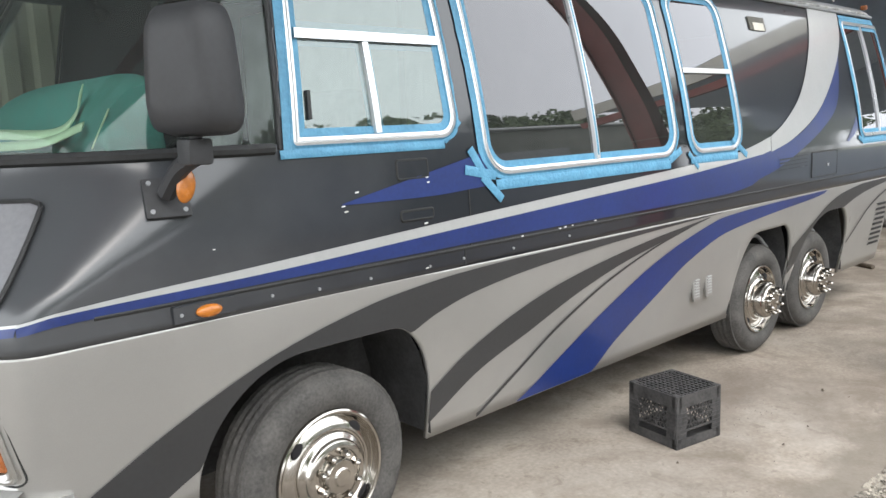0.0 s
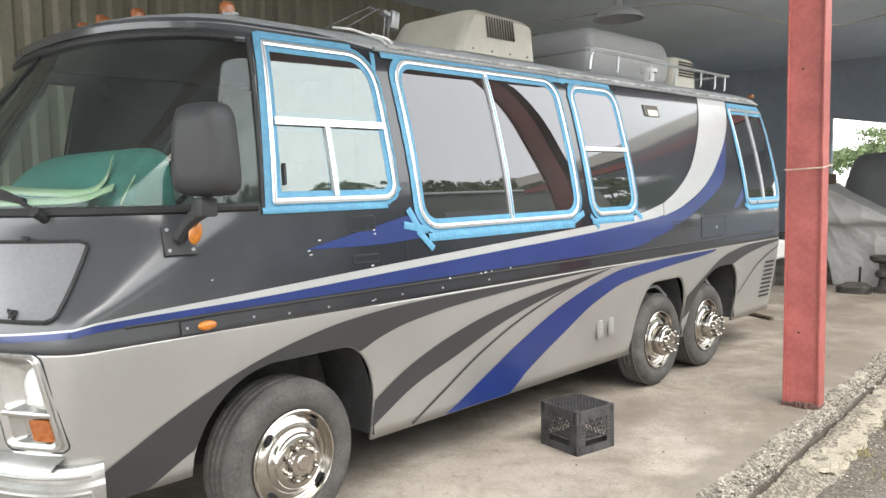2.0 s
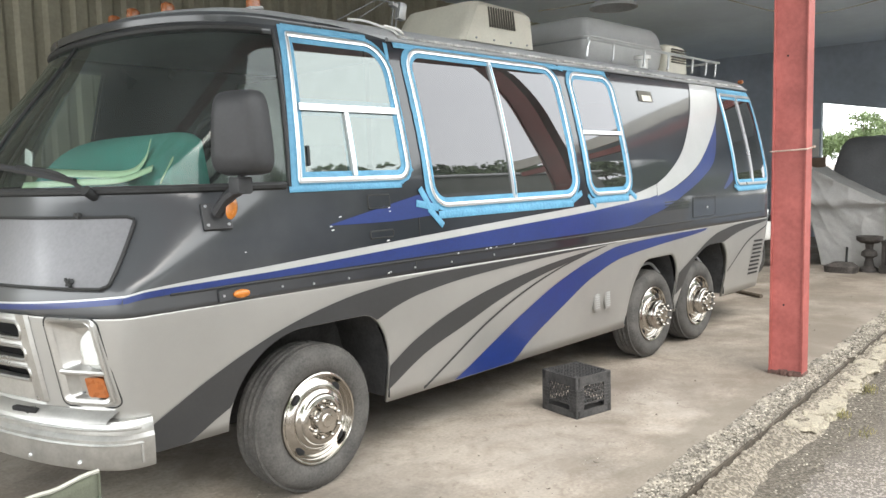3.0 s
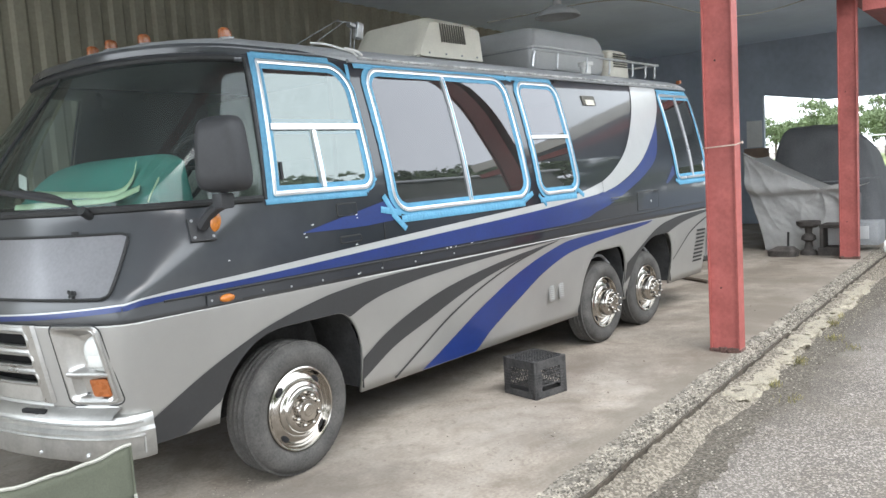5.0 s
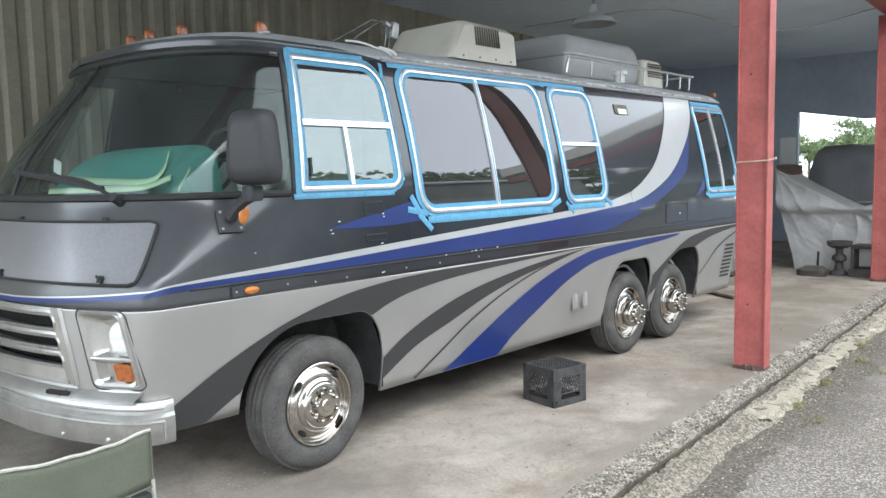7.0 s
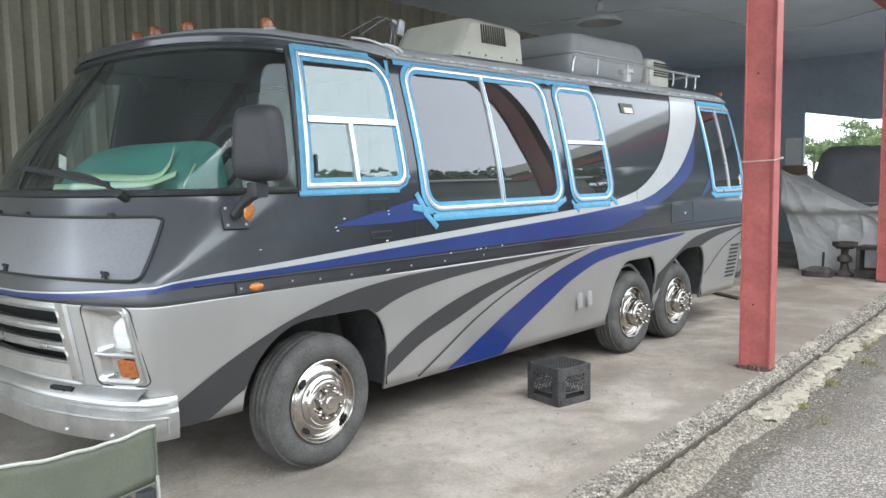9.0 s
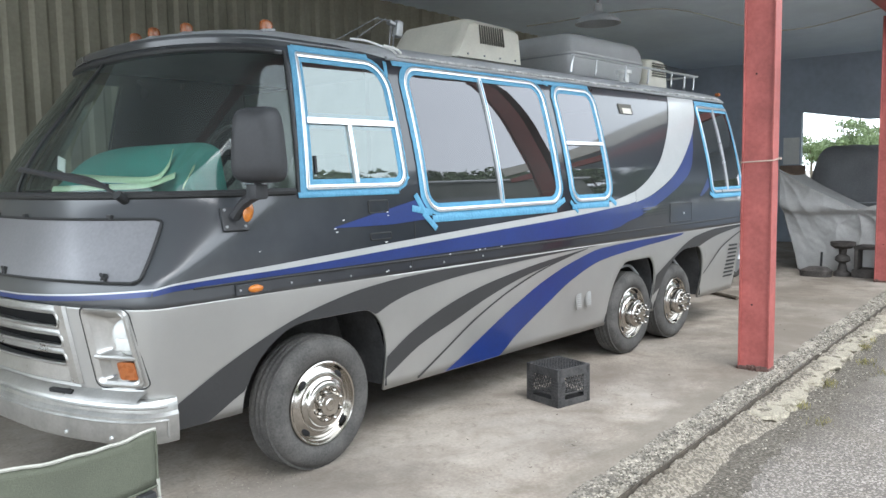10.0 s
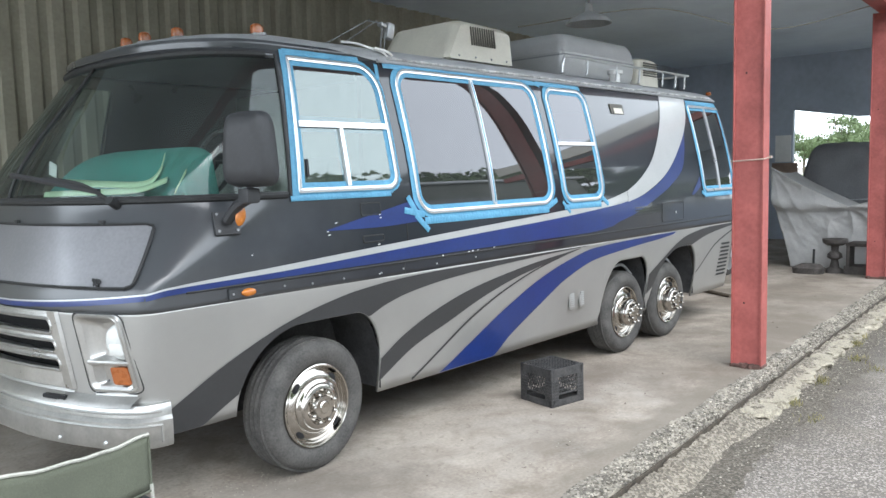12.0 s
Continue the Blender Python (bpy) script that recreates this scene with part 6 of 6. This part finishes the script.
for k in range(11):
    box(bm, (-CW / 2 + 0.022 + k * (CW - 0.044) / 10, 0, CH - 0.008), (0.008, CW - 0.02, 0.014))
    box(bm, (0, -CW / 2 + 0.022 + k * (CW - 0.044) / 10, CH - 0.009), (CW - 0.02, 0.008, 0.010))
part("top_lattice", bm, M_CRATE, crate, "square lattice bottom turned up")
for a in range(4):
    rot = Matrix.Rotation(a * math.pi / 2, 4, "Z")
    bm = bmesh.new()
    y = -CW / 2 + 0.004
    box(bm, (0, y, CH - 0.034), (CW - 0.03, 0.008, 0.064))
    box(bm, (0, y, 0.042), (CW - 0.03, 0.008, 0.018))
    box(bm, (0, y, 0.092), (CW - 0.05, 0.008, 0.010))
    for sx in (-1, 1):
        box(bm, (sx * (CW / 2 - 0.052), y, 0.135), (0.034, 0.007, 0.20))
        for k in range(7):
            box(bm, (sx * (CW / 2 - 0.040), y - 0.003, 0.055 + 0.022 * k), (0.062, 0.008, 0.006))
    for k in range(7):
        x = -0.081 + 0.027 * k
        for s in (-1, 1):
            box(bm, (x, y, 0.154), (0.005, 0.006, 0.136), Matrix.Rotation(s * radians(27), 4, "Y"))
    for z in (0.122, 0.154, 0.186):
        box(bm, (0, y, z), (CW - 0.11, 0.007, 0.005))
    bm.transform(rot)
    part("side_lattice", bm, M_CRATE, crate, "diamond lattice side")
crate.matrix_world = pose(1.987, -0.294, 0, 0, 0, -11)
# a few leaves and chips on the slab
for k in range(22):
    bm = bmesh.new()
    s = rngk.uniform(0.008, 0.018)
    grid(bm, [[Vector((s * (i - 1), s * 0.5 * (j - 1) * (1 - 0.5 * abs(i - 1)), 0.003 + 0.3 * s * (i - 1) ** 2)) for j in range(3)] for i in range(3)])
    ob = solid("dry_leaf", bm, M_BARK, "small dry leaf fallen on the concrete", "leaf", group="fallen leaves")
    ob.matrix_world = pose(rngk.uniform(-0.8, 8.5), rngk.uniform(-1.1, -0.25), 0.001, 0, 0, rngk.uniform(0, 360))
grit = random.Random(17)
spots = []
for cx, cy, sx, sy, n in ((-0.45, 0.16, 0.16, 0.10, 120), (-0.22, 0.05, 0.12, 0.10, 70), (2.50, -0.45, 0.18, 0.08, 70), (1.0, -0.85, 0.5, 0.12, 60)):
    spots += [(grit.gauss(cx, sx), grit.gauss(cy, sy), 0.001, grit.uniform(0.0015, 0.0045), grit.randrange(4)) for _ in range(n)]
crumbs = scatter("floor_grit", spots, M_STONE, "pale crumbs of grit on the stained concrete", "grit")
crumbs.matrix_world = Matrix()
solid("wooden_pole", rod(bmesh.new(), (7.6, 1.30, 0.025), (7.1, 0.42, 0.025), 0.024, 12), M_BARK, "weathered brown pole lying on the concrete", "pole")

# ---- folding chair at the kerb ----
chair = thing("director_chair", "olive canvas folding chair with pale seams", "chair")
A, B = Vector((-1.66, -1.34, 0.945)), Vector((-2.21, -1.272, 0.945))
dr = (B - A).normalized()
nr = Vector((-dr.y, dr.x, 0))
rows = []
for i in range(7):
    z = -0.17 * i / 6
    row = []
    for k in range(25):
        u = k / 24
        sag = -0.012 * math.sin(u * math.pi) + 0.006 * noise.noise((u * 8, i, 0))
        row.append(A + (B - A) * u + nr * (0.05 * math.sin(u * math.pi)) + Vector((0, 0, z + sag)))
    rows.append(row)
bk = thick(part("back_canvas", grid(bmesh.new(), rows), M_CANVAS, chair, "olive canvas back band"), 0.008)
part("top_seam", tube(bmesh.new(), [q + Vector((0, 0, 0.002 + 0.004 * noise.noise((9 * i_, 2, 0)))) for i_, q in enumerate(rows[0])], 0.0055, 6), M_PIPING, bk, "frayed pale top seam")
part("side_seam", tube(bmesh.new(), [r[0] for r in rows], 0.0035, 6), M_CANVAS, bk)
part("stitching", tube(bmesh.new(), [r[4] + nr * -0.003 for r in rows], 0.0022, 5), M_TRIM, bk)
part("bottom_seam", tube(bmesh.new(), [q for q in rows[-1]], 0.004, 6), M_CANVAS, bk)
for P in (A, B):
    s_ = 1 if P is A else -1
    part("back_post", rod(bmesh.new(), P + dr * 0.035 * s_ - Vector((0, 0, 0.02)) - nr * 0.02, P + dr * 0.035 * s_ - Vector((0, 0, 0.50)) - nr * 0.02, 0.014), M_TRIM, chair)
    part("leg", rod(bmesh.new(), P + dr * 0.03 * s_ - Vector((0, 0, 0.5)) - nr * 0.02, Vector((P.x, P.y, 0.0)) + dr * 0.03 * s_ - nr * 0.45, 0.013), M_TRIM, chair)
    part("leg", rod(bmesh.new(), P + dr * 0.03 * s_ - Vector((0, 0, 0.42)) - nr * 0.44, Vector((P.x, P.y, 0.0)) + dr * 0.03 * s_ - nr * 0.02, 0.013), M_TRIM, chair)
    part("armrest", boxed(P + dr * 0.03 * s_ - nr * 0.24 - Vector((0, 0, 0.30)), (0.05, 0.44, 0.022), Matrix.Rotation(math.atan2(dr.y, dr.x), 4, "Z"), 0.006), M_TRIM, chair)
part("bracket", boxed(A + dr * 0.04 - Vector((0, 0, 0.225)) + nr * 0.012, (0.05, 0.04, 0.09), None, 0.008), M_TRIM, chair)
part("pale_strap", tube(bmesh.new(), [A + Vector((0.0, 0, -0.15)), A + Vector((0.01, 0, -0.5))], 0.006, 6), M_PIPING, chair)
part("seat_canvas", boxed((A + B) / 2 - nr * 0.24 - Vector((0, 0, 0.50)), (0.56, 0.42, 0.012), Matrix.Rotation(math.atan2(dr.y, dr.x), 4, "Z")), M_CANVAS, chair)


# ---- covered things in the far bay ----
def mound(c, hx, hy, top, folds, seed, power=0.5, steep=5.0, na=96, nr_=22):
    """A cloth thrown over something: steep sides with folds running down."""
    rows = []
    for j in range(nr_ + 1):
        t = j / nr_
        ring = []
        for k in range(na):
            a = k * math.tau / na
            ca, sa = math.cos(a), math.sin(a)
            fold = 1 + folds * t ** 2 * (math.sin(7 * a + seed) + 0.6 * math.sin(13 * a + 2 * seed) + noise.noise((3 * ca, 3 * sa, seed)))
            x = hx * math.copysign(abs(ca) ** power, ca) * min(1, t * 1.02) * fold
            y = hy * math.copysign(abs(sa) ** power, sa) * min(1, t * 1.02) * fold
            z = top(x, y) * (1 - t ** steep) + 0.03 * noise.noise((x * 3, y * 3, seed)) * (1 - t)
            ring.append(Vector((c[0] + x, c[1] + y, max(0.004, z))))
        rows.append(ring)
    bm = grid(bmesh.new(), rows, closed=True)
    bmesh.ops.remove_doubles(bm, verts=bm.verts[:], dist=0.0005)
    return bm


tarp = thing("tarp_covered_load", "grey tarpaulin thrown over a load on the concrete", "tarp")
GATHER = (0.74, 0.03)                # where the cloth is drawn together: share along, share down


def tarp_front(u, a):
    """How far the hanging cloth stands out, by the swag above the gather and the creases that run to it."""
    line = GATHER[1] + 0.36 * max(0.0, 1 - (u / GATHER[0]) ** 1.5) + 0.3 * max(0.0, u - GATHER[0])
    d = a - line
    swag = 0.13 * math.exp(-((d + 0.05) / 0.10) ** 2) * (1 - 0.6 * u) if d < 0 else 0.13 * math.exp(-(0.05 / 0.10) ** 2) * (1 - 0.6 * u) * math.exp(-d / 0.025)
    out = swag + 0.10 * a * (1 - 0.5 * u)
    for cu, ca, n, amp in ((GATHER[0], GATHER[1] - 0.04, 6, 0.020), (0.0, 0.0, 5, 0.014), (0.30, -0.35, 6, 0.010)):
        r = math.hypot((u - cu) * 1.3, a - ca)
        th = math.atan2(a - ca, (u - cu) * 1.3) + 0.25 * noise.noise((3 * u, 3 * a, n))
        out += amp * min(1.0, r * 4) * math.exp(-r * 1.1) * (1 - 2.2 * abs(math.sin(n * th)) ** 0.7)
    return out + 0.018 * noise.noise((6 * u, 5 * a, 2.5)) + 0.007 * noise.noise((17 * u, 15 * a, 6))


rows = []
for i in range(91):
    t = i / 90                       # from the far side over the ridge down to the floor
    row = []
    for k in range(141):
        u = k / 140                  # from the tall corner to the low end
        ridge = 1.66 - 0.66 * min(1.0, u / GATHER[0]) ** 0.85 + 0.12 * max(0.0, u - GATHER[0]) / 0.26
        if t < 0.3:
            a = t / 0.3
            x, z, lean = 12.05 - 1.30 * a, ridge - 0.10 * (1 - a) - 0.06 * math.sin(math.pi * a), 0.0
        else:
            a = (t - 0.3) / 0.7
            x, z, lean = 10.75 - tarp_front(u, a), 0.008 + (ridge - 0.008) * (1 - a), a
        y = 1.22 - 1.66 * u - 0.34 * (1 - u) * lean + 0.04 * math.sin(5 * lean) * (1 - u)
        row.append(Vector((x, y, max(0.006, z))))
    rows.append(row)
sheet = thick(part("sheet", grid(bmesh.new(), rows), M_TARP, tarp), 0.008)
part("hem", tube(bmesh.new(), [r[0] for r in rows[27:]], 0.008, 6), M_TARP, tarp)
part("load", boxed((11.45, 0.2, 0.44), (1.0, 1.1, 0.86), bevel=0.05), M_COVER, tarp)
car = thing("covered_car", "dark vehicle under a charcoal cover", "covered car")
part("cover", mound((13.2, 0.46), 0.95, 1.02, lambda x, y: 2.05 - 0.70 * max(0, -y - 0.20) - 0.8 * max(0, -y - 0.75) - 0.6 * max(0, y - 0.70) + 0.03 * math.sin(5 * y + 3 * x), 0.020, 4.0, 0.45, 8), M_COVER, car)
part("strap", tube(bmesh.new(), bend([(12.22, -0.55, 1.1), (12.20, 0.4, 1.05), (12.22, 1.4, 1.1)], 8), 0.012, 6), M_STEEL, car)
M_SCRAP = material("rusted_dark_iron", (0.065, 0.057, 0.052), 0.8, var=0.4, scale=12, stain=0.3, stain_scale=8, bump=0.4, bump_scale=30)
bath = thing("pedestal_bowl", "dark bowl on a worn pedestal beside the tarpaulin", "pedestal bowl")
SX, SY = 10.25, 0.05
part("pedestal", lathe(bmesh.new(), [(0.0005, 0.0), (0.13, 0.0), (0.12, 0.05), (0.07, 0.09), (0.05, 0.20), (0.11, 0.24), (0.10, 0.30), (0.05, 0.34), (0.06, 0.42), (0.0005, 0.43)], 20, (0, 0, 0)), M_SCRAP, bath)
bath.children[0].matrix_local = pose(SX, SY, 0, -90, 0, 0)
bowl = part("bowl", lathe(bmesh.new(), [(0.0005, 0.41), (0.12, 0.43), (0.175, 0.47), (0.18, 0.53), (0.15, 0.525), (0.0005, 0.46)], 24, (0, 0, 0)), M_SCRAP, bath)
bowl.matrix_local = pose(SX, SY, 0, -90, 0, 0)
part("stake", rod(bmesh.new(), (SX - 0.05, SY + 0.30, 0.0), (SX - 0.05, SY + 0.29, 0.36), 0.018, 8), M_TRIM, bath)
chest = thing("tool_chest", "dark open-fronted box with a pale panel on the concrete", "box")
for y in (-0.16, -0.52):
    part("side", boxed((10.35, y, 0.25), (0.40, 0.05, 0.46), bevel=0.008), M_SCRAP, chest)
part("base", boxed((10.35, -0.34, 0.06), (0.44, 0.46, 0.12), bevel=0.01), M_SCRAP, chest)
part("top", boxed((10.35, -0.34, 0.455), (0.42, 0.42, 0.05), bevel=0.01), M_SCRAP, chest)
part("panel", boxed((10.30, -0.34, 0.28), (0.03, 0.24, 0.26), bevel=0.006), M_POD, chest, "pale front panel")
bag = solid("dark_bag", hull([(10.0, 0.36, 0.0, 0.14, 0.22), (10.0, 0.36, 0.09, 0.15, 0.23), (10.0, 0.33, 0.15, 0.08, 0.13)], power=0.6), M_SCRAP, "dark bag slumped on the concrete", "bag")
trolley = thing("battery_trolley", "grey box trolley with a white wheel", "trolley")
part("box", boxed((11.0, -0.45, 0.28), (0.5, 0.75, 0.36), bevel=0.015), M_STEEL, trolley)
part("panel", boxed((10.735, -0.45, 0.30), (0.02, 0.5, 0.2), bevel=0.005), M_POD, trolley)
for y in (-0.95, -0.05):
    part("wheel", rod(bmesh.new(), (10.75, y - 0.03, 0.09), (10.75, y + 0.03, 0.09), 0.09, 18), M_WHITE if y < -0.5 else M_TRIM, trolley)
cycle = thing("small_motorcycle", "white and black small motorcycle behind the motorhome", "motorcycle")
for x, z in ((9.2, 0.28), (10.3, 0.28)):
    bm = lathe(bmesh.new(), [(0.20, -0.04), (0.27, -0.04), (0.285, 0.0), (0.27, 0.04), (0.20, 0.04), (0.20, -0.04)], 28, (x, 1.32, z))
    w = part("wheel", bm, M_RUBBER, cycle)
    part("rim", lathe(bmesh.new(), [(0.20, 0.03), (0.17, 0.02), (0.05, 0.03), (0.001, 0.03)], 24, (x, 1.32, z)), M_RAIL, w)
part("body", boxed((9.75, 1.32, 0.62), (0.75, 0.2, 0.28), bevel=0.06, seg=3), M_WHITE, cycle)
part("seat", boxed((9.9, 1.32, 0.80), (0.5, 0.2, 0.09), bevel=0.03, seg=3), M_TRIM, cycle)
part("fork", rod(bmesh.new(), (9.2, 1.25, 0.28), (9.45, 1.25, 0.95), 0.025), M_RAIL, cycle)

# ---- low building across the yard, mirrored in the glass ----
depot = thing("low_building", "long low building with a pale roof across the yard", "building")
part("wall", boxed((13, -11.9, 2.65), (18, 0.3, 5.5)), M_OLIVE, depot)
part("roof", boxed((13, -13.4, 5.46), (18.6, 3.6, 0.10), bevel=0.02), M_STEEL, depot)
part("gutter", boxed((13, -11.55, 5.52), (18.6, 0.16, 0.13), bevel=0.03), M_WHITE, depot, "pale eave gutter")
for k in range(2):
    part("door", boxed((8 + 7.0 * k, -11.72, 1.8), (3.2, 0.06, 3.6)), M_STEEL, depot)

# ---- the yard beyond: grass, fence and trees ----
lawn = solid("lawn", boxed((82, 0, -0.10), (100, 160, 0.10)), M_GRASS, "bright lawn beyond the shed", "lawn", "structure", smooth=False)


def make_tree(seed, h, mat=M_LEAF):
    r = random.Random(seed)
    t = thing("tree", "broad leafy tree at the edge of the yard", "tree", "tree line")
    bm = bmesh.new()
    tube(bm, bend([(0, 0, -0.2), (r.uniform(-.2, .2), r.uniform(-.2, .2), h * 0.25), (r.uniform(-.3, .3), r.uniform(-.3, .3), h * 0.6)], 5), 0.03 * h, 8)
    tips = []
    for k in range(9):
        a = r.uniform(0, math.tau)
        z0 = h * r.uniform(0.28, 0.55)
        tip = Vector((math.cos(a) * h * r.uniform(0.15, 0.36), math.sin(a) * h * r.uniform(0.15, 0.36), h * r.uniform(0.45, 0.9)))
        tube(bm, bend([(0, 0, z0), tip * 0.5 + Vector((0, 0, z0 * 0.5)), tip], 4), 0.008 * h, 5)
        tips.append(tip)
    part("trunk", bm, M_BARK, t)
    vs, fs = [], []
    tips += [Vector((r.gauss(0, 0.16) * h, r.gauss(0, 0.16) * h, h * r.uniform(0.4, 0.92))) for _ in range(14)]
    for tip in tips:
        size = h * r.uniform(0.08, 0.17)
        for _ in range(95):
            d = Vector((r.gauss(0, 1), r.gauss(0, 1), r.gauss(0, 0.7)))
            p = tip + d.normalized() * size * r.random() ** 0.4
            s = h * r.uniform(0.012, 0.028)
            e = Euler((r.uniform(0, 3), r.uniform(0, 3), r.uniform(0, 6))).to_matrix()
            o = len(vs)
            vs += [tuple(p + e @ Vector(q)) for q in ((-s, -s * .6, 0), (s, -s * .5, s * .3), (s * .8, s * .6, 0), (-s * .7, s * .6, s * .3))]
            fs.append((o, o + 1, o + 2, o + 3))
    me = bpy.data.meshes.new("crown")
    me.from_pydata(vs, [], fs)
    me.materials.append(mat)
    c = new("crown", me)
    c.parent = t
    return t


kinds = [make_tree(s, h) for s, h in ((1, 6.5), (2, 8.0), (3, 5.5), (4, 11.0), (5, 13.0))]
spots = [(118, 34, 0), (110, 27, 1), (100, 20, 2), (8, -28, 3), (22, -30, 4), (125, 31, 2), (106, 23, 0), (122, 38, 2), (112, 30, 2), (95, 15, 0), (104, 17, 2), (115, 24, 2), (98, 11, 1), (108, 12, 0), (112, 18, 1), (104, 7, 2), (130, 27, 1), (128, 42, 0)]
tr = random.Random(21)
spots += [(28.5, -11.2, 2), (33, -13.5, 0), (37, -16.5, 0), (29, -13.0, 2), (31, -11.0, 2), (35, -13.0, 2)]
spots += [(-40 + 5.0 * k + tr.uniform(-1.5, 1.5), -24 - tr.uniform(0, 8), 3 + tr.randrange(2)) for k in range(24)]
for k in range(5):
    x, y, _ = spots[k]
    kinds[k].matrix_world = pose(x, y, 0, 0, 0, 40 * k)
for x, y, k in spots[5:]:
    copy_thing(kinds[k], pose(x, y, -0.1, 0, 0, tr.uniform(0, 360)))
fence = thing("wire_fence", "pale wire fence across the lawn", "fence")
part("top_rail", tube(bmesh.new(), [(36, -14, 2.0), (36, 8, 2.0)], 0.03, 6), M_RAIL, fence)
for k in range(9):
    part("post", rod(bmesh.new(), (36, -14 + 2.75 * k, -0.1), (36, -14 + 2.75 * k, 2.05), 0.035, 6), M_RAIL, fence)
